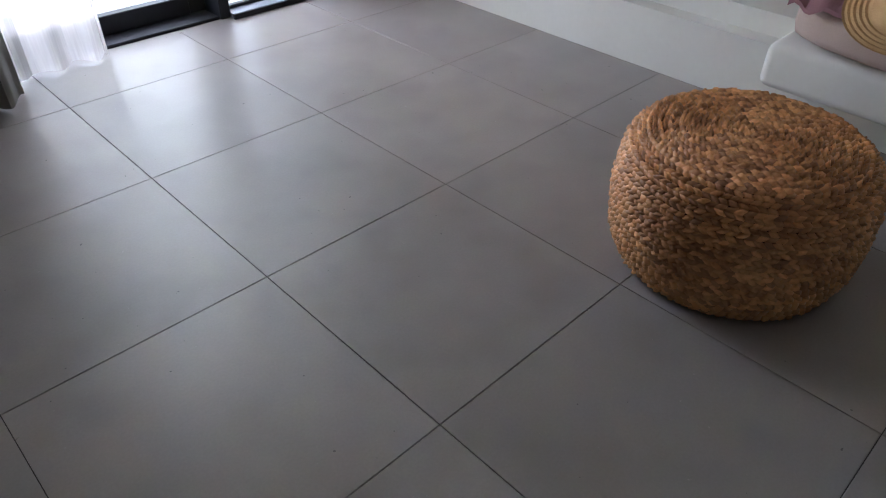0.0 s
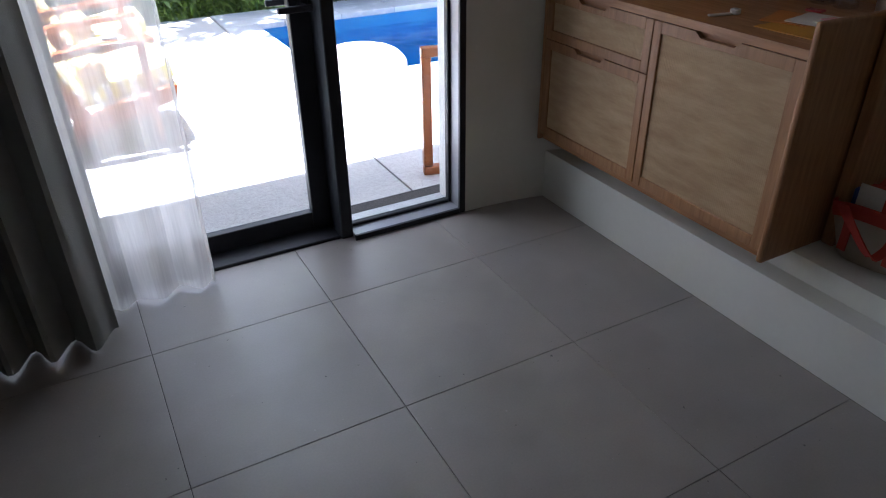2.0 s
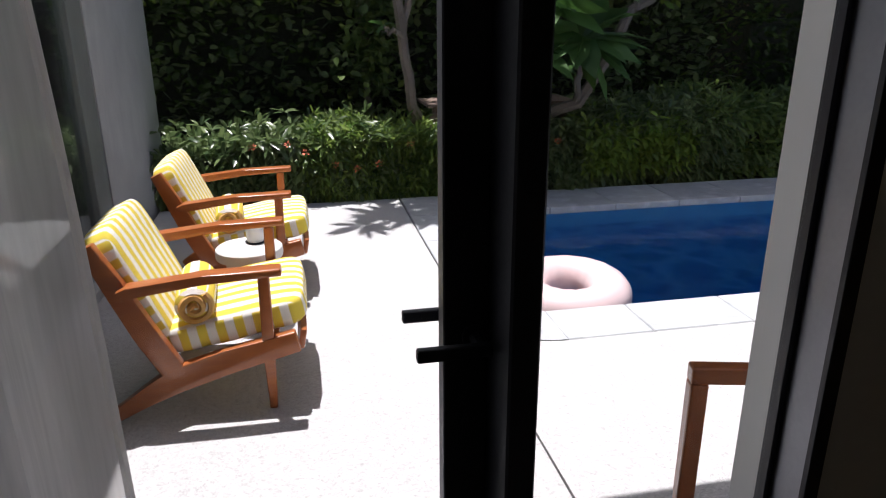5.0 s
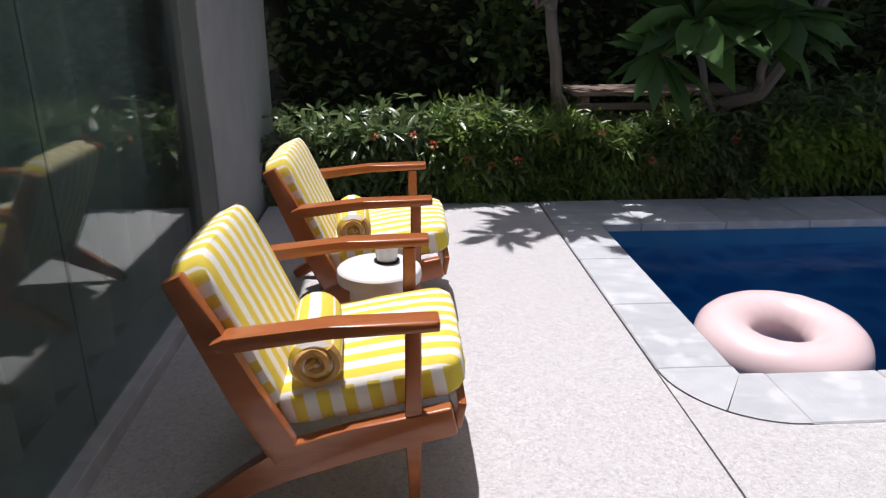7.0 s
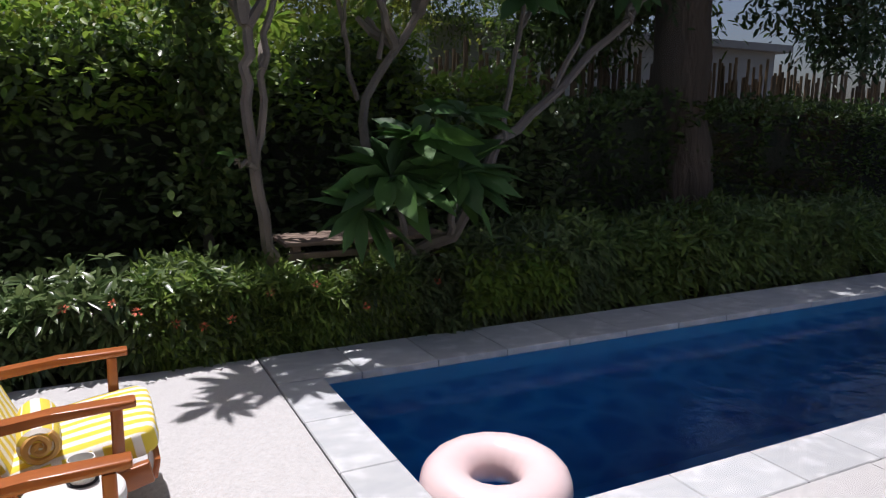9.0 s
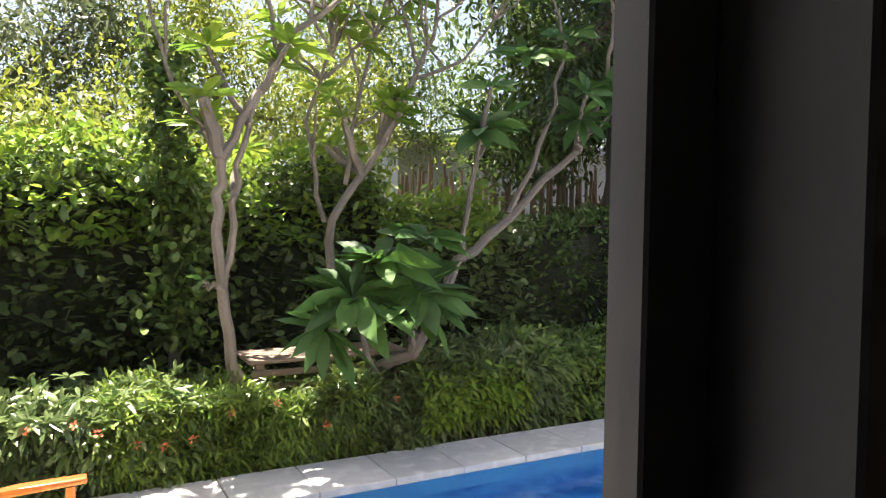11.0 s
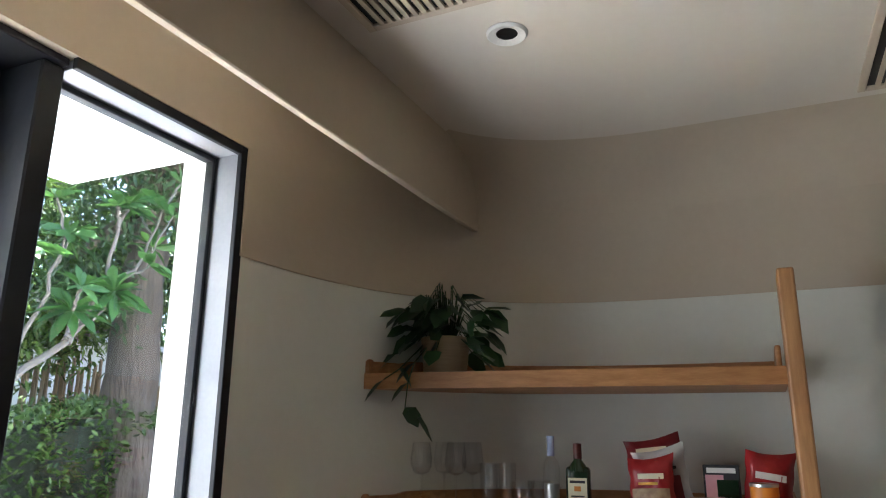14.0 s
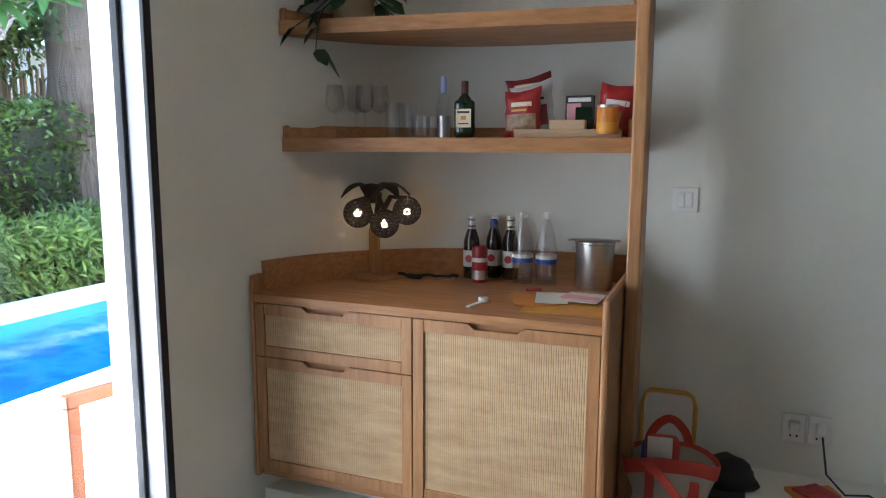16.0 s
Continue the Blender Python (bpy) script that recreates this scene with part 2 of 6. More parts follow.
structure("floor", boxed(WEST, SOUTH, -0.25, EAST, OUT_Y, -0.006), M["grout"], "dark grout bed under the floor tiles", "floor")
# pelmet of the curtain pocket
structure("pelmet", boxed(WEST, 1.235, 2.305, 2.165, 1.257, CEIL, 0.003), M["beige"], "beige plaster pelmet board hiding the curtain track", "pelmet")

# ledge
bm = bmesh.new()
prism(bm, [(1.73, SOUTH), (EAST, SOUTH), (EAST, 1.0), (2.2, 1.3), (1.9, 1.5), (1.73, 1.55)], 0.0, 0.295)
bmesh.ops.bevel(bm, geom=[e for e in bm.edges if all(v.co.z > 0.2 and v.co.x < 1.75 for v in e.verts)], offset=0.075, segments=6, affect="EDGES")
ledge = structure("ledge", bm, M["plaster"], "white plastered ledge along the wall with a rounded edge", "ledge", True)

# glazing
door_glass = M["window_glass"]


def glazed(name, x0, x1, z0, z1, stile_l, stile_r, rail_b, rail_t, y0, y1, label):
    g = empty(name, label, "door", pose(x0, y0, z0), kind="structure")
    o = Matrix.Translation((-x0, -y0, -z0))
    for nm, a in (("stile", (x0, y0, z0, x0 + stile_l, y1, z1)), ("stile", (x1 - stile_r, y0, z0, x1, y1, z1)),
                  ("bottom_rail", (x0 + stile_l, y0, z0, x1 - stile_r, y1, z0 + rail_b)), ("top_rail", (x0 + stile_l, y0, z1 - rail_t, x1 - stile_r, y1, z1))):
        part(nm, boxed(*a, bevel=0.003), M["frame"], g, at=o)
    ym = (y0 + y1) / 2
    pane = part("pane", boxed(x0 + stile_l - 0.005, ym - 0.004, z0 + rail_b - 0.005, x1 - stile_r + 0.005, ym + 0.004, z1 - rail_t + 0.005), door_glass, g, at=o)
    pane.visible_shadow = False
    return g


leaf = glazed("door_1", -0.12, 0.797, 0.014, 2.335, 0.08, 0.075, 0.075, 0.07, 1.705, 1.748, "charcoal aluminium glazed door, closed")
for y, d in ((1.705, -1), (1.748, 1)):
    lev = part("door_handle", boxed(0.668, y + d * 0.045, 0.885, 0.79, y + d * 0.062, 0.907, 0.004, 2), M["frame"], leaf, at=Matrix.Translation((0.12, -1.705, -0.014)))
    part("spindle", tube(bmesh.new(), [(0.772, y - d * 0.002, 0.896), (0.772, y + d * 0.05, 0.896)], 0.01, 10), M["frame"], lev)
    part("rose", tube(bmesh.new(), [(0.772, y - d * 0.001, 0.896), (0.772, y + d * 0.008, 0.896)], 0.02, 14), M["frame"], lev)
side = glazed("window_1", 0.845, 1.325, 0.02, 2.33, 0.012, 0.012, 0.014, 0.014, 1.63, 1.66, "narrow fixed charcoal aluminium side window")
for nm, a in (("lining", (1.325, 1.562, 0.0, 1.345, 1.662, 2.35)), ("lining", (0.845, 1.562, 2.33, 1.325, 1.662, 2.35)), ("lining", (0.845, 1.562, 0.0, 1.325, 1.662, 0.02))):
    part(nm, boxed(*a, bevel=0.0015), M["bead"], side, at=Matrix.Translation((-0.845, -1.63, -0.02)))
for a in ((1.322, 1.548, 0.0, 1.350, 1.562, 2.353), (0.842, 1.548, 2.327, 1.322, 1.562, 2.353), (0.842, 1.548, -0.002, 1.322, 1.562, 0.022)):
    part("trim", boxed(*a, bevel=0.0015), M["frame"], side, at=Matrix.Translation((-0.845, -1.63, -0.02)))
other = glazed("window_2", -1.0, -0.16, 0.0, 2.35, 0.05, 0.05, 0.075, 0.07, 1.66, 1.765, "fixed charcoal aluminium window behind the curtain")
structure("window_reveal", boxed(0.845, 1.664, 2.346, 1.340, 1.763, 2.352), M["white_out"], "white painted reveal above the side window", "reveal")
structure("sill_outside", boxed(0.845, 1.664, -0.2, 1.340, 1.763, 0.004), M["stone"], "pale stone sill outside the side window", "sill")
structure("mullion", boxed(0.797, 1.585, 0, 0.846, 1.764, 2.335, 0.004), M["frame"], "charcoal aluminium mullion beside the door", "frame")
structure("door_head", boxed(-1.0, 1.57, 2.335, 0.842, 1.764, 2.352, 0.002), M["frame"], "charcoal aluminium head frame above the door", "frame")
structure("mullion_west", boxed(-0.16, 1.60, 0, -0.12, 1.80, 2.335, 0.004), M["frame"], "charcoal aluminium mullion", "frame")
structure("threshold", boxed(-1.0, 1.60, -0.04, 0.797, 1.763, 0.012, 0.003), M["frame"], "charcoal aluminium threshold under the door", "frame")

# floor tiles
tile_cache = {}
floor_ob = bpy.data.objects["floor"]
xs = [WEST] + [i * 0.6 for i in range(-5, 3)] + [1.73]
ys = [SOUTH] + [j * 0.6 for j in range(-7, 3)] + [1.60]
for x0, x1 in zip(xs, xs[1:]):
    for y0, y1 in zip(ys, ys[1:]):
        w, h = round(x1 - x0 - 0.002, 4), round(y1 - y0 - 0.002, 4)
        if (w, h) not in tile_cache:
            tile_cache[w, h] = mesh_of("tile", boxed(-w / 2, -h / 2, -0.006, w / 2, h / 2, 0.0, 0.0008), M["tile"])
        t_ob = new("tile", tile_cache[w, h])
        t_ob.location = ((x0 + x1) / 2, (y0 + y1) / 2, 0)
        t_ob.parent = floor_ob

# ---- outside ----
PZ = -0.04
POOL = (1.565, 3.76, 9.0, 5.66)
bm = bmesh.new()
for a in ((-200, -200, 200, 1.7), (-200, 1.7, POOL[0], 6.1), (POOL[2], 1.7, 200, 6.1), (POOL[0], 1.7, POOL[2], POOL[1]), (-200, 6.1, 200, 300)):
    x0, y0, x1, y1 = a
    bm.faces.new([bm.verts.new((x, y, -0.16 if y0 < 6 else -0.10)) for x, y in ((x0, y0), (x1, y0), (x1, y1), (x0, y1))])
structure("ground", bm, M["soil"], "dark garden soil", "ground")
patio = empty("patio", "pale exposed-aggregate concrete patio in the sun", "patio", pose(0, 1.86, PZ), kind="structure")
for a in ((-0.58, 1.768, 1.275, 6.2), (3.606, 1.768, 9.0, 3.440)):
    part("slab", boxed(a[0], a[1], -0.2, a[2], a[3], PZ, 0.002), M["concrete"], patio, at=Matrix.Translation((0, -1.86, -PZ)))

pool = empty("pool", "blue tiled swimming pool", "pool", pose(POOL[0], POOL[1], -1.3), kind="structure")
x0, y0, x1, y1 = POOL
o = Matrix.Translation((-x0, -y0, 1.3))
part("basin_floor", boxed(x0 - 0.2, y0 - 0.2, -1.5, x1 + 0.2, y1 + 0.2, -1.3), M["pool"], pool, at=o)
for nm, a in (("basin_wall", (x0 - 0.2, y0 - 0.2, x0, y1 + 0.2)), ("basin_wall", (x1, y0 - 0.2, x1 + 0.2, y1 + 0.2)), ("basin_wall", (x0, y0 - 0.2, x1, y0)), ("basin_wall", (x0, y1, x1, y1 + 0.2))):
    part(nm, boxed(a[0], a[1], -1.3, a[2], a[3], PZ - 0.035), M["pool"], pool, at=o)
structure("canopy", boxed(-0.5, 1.768, 2.66, 1.93, 3.02, 2.9), M["white_out"], "white flat canopy over the patio door", "canopy")

# coping stones
def coping(a, bevel=0.006):
    return boxed(*a, bevel=bevel)


cope = empty("pool_coping", "pale grey stone coping round the pool", "coping", pose(1.285, 3.445, PZ), kind="structure")
co = Matrix.Translation((-1.285, -3.445, -PZ))
CZ = PZ + 0.004
ARC, AX, AY = 0.385, 1.67, 3.83
for ya, yb in ((AY, 4.43), (4.43, 5.03), (5.03, 5.645)):
    part("stone", coping((1.285, ya + 0.002, PZ - 0.05, 1.578, yb - 0.002, CZ)), M["stone"], cope, at=co)
xs_s = [AX, 2.11, 2.64] + [2.64 + 0.53 * k for k in range(1, 13)]
for xa, xb in zip(xs_s, xs_s[1:]):
    part("stone", coping((xa + 0.002, 3.445, PZ - 0.05, xb - 0.002, 3.775, CZ)), M["stone"], cope, at=co)
for i in range(14):
    x = 1.285 + i * 0.55
    part("stone", coping((x + 0.002, 5.645, PZ - 0.05, x + 0.548, 6.20, CZ)), M["stone"], cope, at=co)


def arc(r, a0, a1, n=6):
    """Points of the rounded pool corner between two angles."""
    return [(AX - r * math.cos(a0 + (a1 - a0) * k / n), AY - r * math.sin(a0 + (a1 - a0) * k / n)) for k in range(n + 1)]


inner, q1 = (1.578, 3.775), math.radians(50)
for pts in ([(1.578, AY), inner] + arc(ARC, q1 - 0.006, 0.0, 8), [inner] + [(AX, 3.775)] + arc(ARC, math.pi / 2, q1 + 0.006, 8)):
    part("stone", prism(bmesh.new(), pts, PZ - 0.05, CZ), M["stone"], cope, at=co)
part("slab", prism(bmesh.new(), [(1.285, 1.768), (3.6, 1.768), (3.6, 3.440)] + arc(ARC + 0.005, math.pi / 2, 0.0, 14), -0.2, PZ), M["concrete"], patio, at=Matrix.Translation((0, -1.86, -PZ)))
# water, its tint carrying a painted net of caustic light
wm = bpy.data.materials.new("pool_water")
wm.use_nodes = True
wnn, wl = wm.node_tree.nodes, wm.node_tree.links
clear = wnn.new("ShaderNodeBsdfTransparent")
clear.inputs[0].default_value = (0.50, 0.78, 0.92, 1)
gl = wnn.new("ShaderNodeBsdfGlossy")
gl.inputs["Roughness"].default_value = 0.03
lwt = wnn.new("ShaderNodeLayerWeight")
pwt = wnn.new("ShaderNodeMath")
pwt.operation = "POWER"
pwt.inputs[1].default_value = 4.5
fr = wnn.new("ShaderNodeMath")
fr.operation = "MULTIPLY_ADD"
fr.inputs[1].default_value, fr.inputs[2].default_value = 0.75, 0.02
mx = wnn.new("ShaderNodeMixShader")
wv = wnn.new("ShaderNodeTexNoise")
wv.inputs["Scale"].default_value, wv.inputs["Detail"].default_value = 5.0, 3.0
wb = wnn.new("ShaderNodeBump")
wb.inputs["Strength"].default_value, wb.inputs["Distance"].default_value = 0.35, 0.03
wg = wnn.new("ShaderNodeNewGeometry")
wl.new(wg.outputs["Position"], wv.inputs["Vector"])
wl.new(wv.outputs["Fac"], wb.inputs["Height"])
wl.new(wb.outputs[0], gl.inputs["Normal"])
wl.new(wb.outputs[0], lwt.inputs["Normal"])
wl.new(lwt.outputs["Facing"], pwt.inputs[0])
# warped cell edges stay clear, cells tint darker: painted ripple-focused light
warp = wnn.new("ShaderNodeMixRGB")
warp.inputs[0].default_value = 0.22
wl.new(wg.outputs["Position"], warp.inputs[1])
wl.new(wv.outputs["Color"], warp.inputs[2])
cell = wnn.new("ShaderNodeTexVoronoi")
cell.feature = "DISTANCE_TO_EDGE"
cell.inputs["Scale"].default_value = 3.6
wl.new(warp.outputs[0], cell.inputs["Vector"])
caustic_net = wnn.new("ShaderNodeMapRange")
caustic_net.inputs["From Max"].default_value = 0.22
wl.new(cell.outputs["Distance"], caustic_net.inputs["Value"])
caustic_tint = wnn.new("ShaderNodeMix")
caustic_tint.data_type = "RGBA"
caustic_tint.inputs[6].default_value, caustic_tint.inputs[7].default_value = (1.0, 1.0, 1.0, 1), (0.36, 0.64, 0.82, 1)
wl.new(caustic_net.outputs[0], caustic_tint.inputs[0])
wl.new(caustic_tint.outputs[2], clear.inputs[0])
wl.new(pwt.outputs[0], fr.inputs[0])
wl.new(fr.outputs[0], mx.inputs[0])
wl.new(clear.outputs[0], mx.inputs[1])
wl.new(gl.outputs[0], mx.inputs[2])
wl.new(mx.outputs[0], wnn["Material Output"].inputs[0])
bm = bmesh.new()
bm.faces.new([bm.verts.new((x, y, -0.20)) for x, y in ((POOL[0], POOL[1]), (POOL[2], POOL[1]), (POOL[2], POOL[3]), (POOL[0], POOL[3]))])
structure("water", bm, wm, "rippled clear pool water with a caustic light net painted in its tint", "water")

# pool ring
M["ring"] = mat("pink_vinyl", (0.84, 0.62, 0.60), 0.28, (0.80, 0.64, 0.62), 3, bump=0.05, fine=30, coat=0.4)
bm = bmesh.new()
seg, ring_n, R, r = 48, 24, 0.235, 0.125
grid = []
for i in range(seg):
    a = 2 * math.pi * i / seg
    rr = r * (1 + 0.012 * math.sin(16 * a))
    grid.append([bm.verts.new(((R + rr * math.cos(b)) * math.cos(a), (R + rr * math.cos(b)) * math.sin(a), rr * 0.95 * math.sin(b))) for b in [2 * math.pi * k / ring_n for k in range(ring_n)]])
for i in range(seg):
    for k in range(ring_n):
        j, q = (i + 1) % seg, (k + 1) % ring_n
        bm.faces.new((grid[i][k], grid[j][k], grid[j][q], grid[i][q]))
ring = empty("pool_ring", "pale pink inflatable ring floating on the pool", "pool float", pose(1.955, 4.165, -0.115, 3, -3, 20))
part("tube", bm, M["ring"], ring, smooth=True)
part("valve", lathe(bmesh.new(), [(0.0, 0.014), (0.009, 0.014), (0.012, 0.004), (0.016, 0.0)], 10, 0.17, 0.1, 0.09), M["ring"], ring, "small pink valve")

# glazed wing
M["wing_glass"] = glass("wing_glass", (0.72, 0.80, 0.78), 0.0, 1.7)
M["wing_frame"] = mat("grey_wing_frame", (0.19, 0.21, 0.205), 0.5, metal=0.1, bump=0.05)
M["wing_curtain"] = mat("grey_green_curtain", (0.52, 0.57, 0.54), 0.9, (0.42, 0.47, 0.45), 3, bump=0.2)
WX = -0.61
wing = empty("wing_house", "grey rendered wing of the house with tall tinted glazing", "house", pose(WX, 1.9, PZ), kind="structure")
o = Matrix.Translation((-WX, -1.9, -PZ))
part("pier", boxed(WX - 1.2, 5.20, -0.1, WX, 6.8, 3.2, 0.005), M["render_wall"], wing, at=o)
part("kerb", boxed(WX - 0.2, 1.9, -0.1, WX + 0.03, 5.20, 0.02, 0.004), M["stone"], wing, at=o)
part("post", boxed(WX - 0.1, 5.02, 0.02, WX + 0.015, 5.20, 3.0, 0.003), M["render_wall"], wing, at=o)
part("window_frame", boxed(WX - 0.08, 4.75, 0.02, WX + 0.005, 5.02, 3.0, 0.003), M["wing_frame"], wing, at=o)
part("window_head", boxed(WX - 0.08, 1.9, 2.75, WX + 0.005, 4.75, 3.0, 0.003), M["wing_frame"], wing, at=o)
for a, b in ((1.9, 3.478), (3.486, 4.75)):
    part("pane", boxed(WX - 0.035, a, 0.02, WX - 0.025, b, 2.75), M["wing_glass"], wing, at=o)
part("room_wall", boxed(WX - 2.6, 1.9, -0.1, WX - 2.5, 5.2, 3.0), M["render_wall"], wing, at=o)
part("room_floor", boxed(WX - 2.5, 1.9, -0.1, WX - 0.2, 5.03, 0.0), M["tile"], wing, at=o)
part("roof", boxed(WX - 2.8, 1.87, 3.0, WX + 0.12, 6.9, 3.3), M["white_out"], wing, at=o)


def drape(name, x0, y0, x1, y1, z0, z1, waves, amp, material, label, cat="curtain", thick=0.006, seed=1, lean=0.0):
    """A hanging cloth between two plan points, in folds that widen downwards."""
    rnd = random.Random(seed)
    n, m = waves * 10, 14
    d = Vector((x1 - x0, y1 - y0)).normalized()
    nr = Vector((-d.y, d.x))
    ph = [rnd.uniform(-0.6, 0.6) for _ in range(waves + 2)]
    am = [rnd.uniform(0.7, 1.25) for _ in range(waves + 2)]
    bm = bmesh.new()
    sides = []
    for s in (0, 1):
        rows = []
        for j in range(m + 1):
            v = j / m
            row = []
            for i in range(n + 1):
                u = i / n
                k = u * waves
                f = k - int(k)
                ai = am[int(k)] * (1 - f) + am[int(k) + 1] * f
                pi_ = ph[int(k)] * (1 - f) + ph[int(k) + 1] * f
                off = amp * ai * (0.75 + 0.25 * v) * math.sin(2 * math.pi * (k + 0.2 * math.sin(5.3 * u + seed)) + pi_ * v) + s * thick + 0.010 * math.sin(3 * u + 4 * v)
                p = Vector((x0, y0)).lerp(Vector((x1, y1)), u) + nr * off - d * lean * u * (1 - v) ** 4
                zz = z1 + (z0 - z1) * v + (0.006 * math.sin(7 * k) if j == m else 0)
                row.append(bm.verts.new((p.x, p.y, zz)))
            rows.append(row)
        for a, b in zip(rows, rows[1:]):
            for i in range(n):
                bm.faces.new((a[i], a[i + 1], b[i + 1], b[i]))
        sides.append(rows)
        if thick == 0:
            break
    if thick:
        A, B = sides
        edge = [A[0], A[-1], [r_[0] for r_ in A], [r_[-1] for r_ in A]]
        edge2 = [B[0], B[-1], [r_[0] for r_ in B], [r_[-1] for r_ in B]]
        for a, b in zip(edge, edge2):
            for i in range(len(a) - 1):
                bm.faces.new((a[i], a[i + 1], b[i + 1], b[i]))
    return tagged(part(name, bm, material, None, "", True), label, cat)


drape("wing_curtain", WX - 0.26, 1.95, WX - 0.22, 4.9, 0.01, 2.9, 12, 0.05, M["wing_curtain"], "long grey-green curtain behind the tinted glazing", seed=5)

# ---- lounge chairs ----
sm = bpy.data.materials.new("yellow_white_stripe")
sm.use_nodes = True
n, l = sm.node_tree.nodes, sm.node_tree.links
tc = n.new("ShaderNodeTexCoord")
sp = n.new("ShaderNodeSeparateXYZ")
l.new(tc.outputs["Object"], sp.inputs[0])
wob = n.new("ShaderNodeTexNoise")
wob.inputs["Scale"].default_value = 9
l.new(tc.outputs["Object"], wob.inputs["Vector"])
sn = n.new("ShaderNodeSeparateXYZ")
l.new(tc.outputs["Normal"], sn.inputs[0])
ab = n.new("ShaderNodeMath")
ab.operation = "ABSOLUTE"
l.new(sn.outputs["Y"], ab.inputs[0])
side_face = n.new("ShaderNodeMath")
side_face.operation = "GREATER_THAN"
side_face.inputs[1].default_value = 0.75
l.new(ab.outputs[0], side_face.inputs[0])
pick = n.new("ShaderNodeMix")
l.new(side_face.outputs[0], pick.inputs[0])
l.new(sp.outputs["Y"], pick.inputs[2])
l.new(sp.outputs["X"], pick.inputs[3])
ad = n.new("ShaderNodeMath")
ad.operation = "MULTIPLY_ADD"
ad.inputs[1].default_value = 0.006
l.new(wob.outputs["Fac"], ad.inputs[0])
l.new(pick.outputs[0], ad.inputs[2])
md = n.new("ShaderNodeMath")
md.operation = "PINGPONG"
md.inputs[1].default_value = 0.034
l.new(ad.outputs[0], md.inputs[0])
gt = n.new("ShaderNodeMapRange")
gt.inputs["From Min"].default_value, gt.inputs["From Max"].default_value = 0.0155, 0.0185
l.new(md.outputs[0], gt.inputs["Value"])
mixc = n.new("ShaderNodeMix")
mixc.data_type = "RGBA"
mixc.inputs[6].default_value, mixc.inputs[7].default_value = (0.80, 0.78, 0.70, 1), (0.74, 0.58, 0.06, 1)
l.new(gt.outputs[0], mixc.inputs[0])
l.new(mixc.outputs[2], n["Principled BSDF"].inputs["Base Color"])
n["Principled BSDF"].inputs["Roughness"].default_value = 0.9
wv = n.new("ShaderNodeTexNoise")
wv.inputs["Scale"].default_value = 260
l.new(tc.outputs["Object"], wv.inputs["Vector"])
bp = n.new("ShaderNodeBump")
bp.inputs["Strength"].default_value, bp.inputs["Distance"].default_value = 0.4, 0.002
l.new(wv.outputs["Fac"], bp.inputs["Height"])
l.new(bp.outputs[0], n["Principled BSDF"].inputs["Normal"])
M["stripe"] = sm
M["towel"] = mat("yellow_towel", (0.55, 0.25, 0.02), 0.95, (0.70, 0.50, 0.22), 14, bump=0.6, fine=300, depth=0.003, space="object")


def slab_path(pts, y0, y1, thick, bevel=0.008):
    """A board that follows a side outline (x, z), between two y."""
    bm = bmesh.new()
    up, lo = [], []
    for i, (x, z) in enumerate(pts):
        a, b = Vector(pts[max(i - 1, 0)]), Vector(pts[min(i + 1, len(pts) - 1)])
        d = (b - a).normalized()
        w = thick[i] / 2 if isinstance(thick, (list, tuple)) else thick / 2
        up.append((x - d.y * w, z + d.x * w))
        lo.append((x + d.y * w, z - d.x * w))
    out = up + lo[::-1]
    f0 = [bm.verts.new((x, y0, z)) for x, z in out]
    f1 = [bm.verts.new((x, y1, z)) for x, z in out]
    bm.faces.new(f0)
    bm.faces.new(f1[::-1])
    for i in range(len(out)):
        j = (i + 1) % len(out)
        bm.faces.new((f0[i], f1[i], f1[j], f0[j]))
    bmesh.ops.bevel(bm, geom=list(bm.edges), offset=bevel, segments=2, affect="EDGES", profile=0.6)
    return bm


def cushion(length, width, thick, puff=0.018):
    """A boxed cushion, length along x, width along y, its base on z = 0."""
    bm = bmesh.new()
    bmesh.ops.create_cube(bm, size=1.0)
    bmesh.ops.subdivide_edges(bm, edges=list(bm.edges), cuts=9, use_grid_fill=True)
    for v in bm.verts:
        x, y, z = v.co * 2
        e = 7.0
        k = (abs(x) ** e + abs(y) ** e + abs(z) ** e) ** (-1 / e) if max(abs(x), abs(y), abs(z)) > 0 else 1
        f = 1.0 if k > 1 else k
        x, y, z = x * f, y * f, z * f
        p = (1 - x * x) * (1 - y * y)
        zz = z * thick / 2 + (puff * p if z > 0 else 0)
        v.co = (x * length / 2 + length / 2, y * width / 2, zz + thick / 2)
        wr = 0.004 * noise.noise(Vector((x * 4, y * 5, z * 3)))
        v.co += Vector((wr, wr, wr))
    return bm


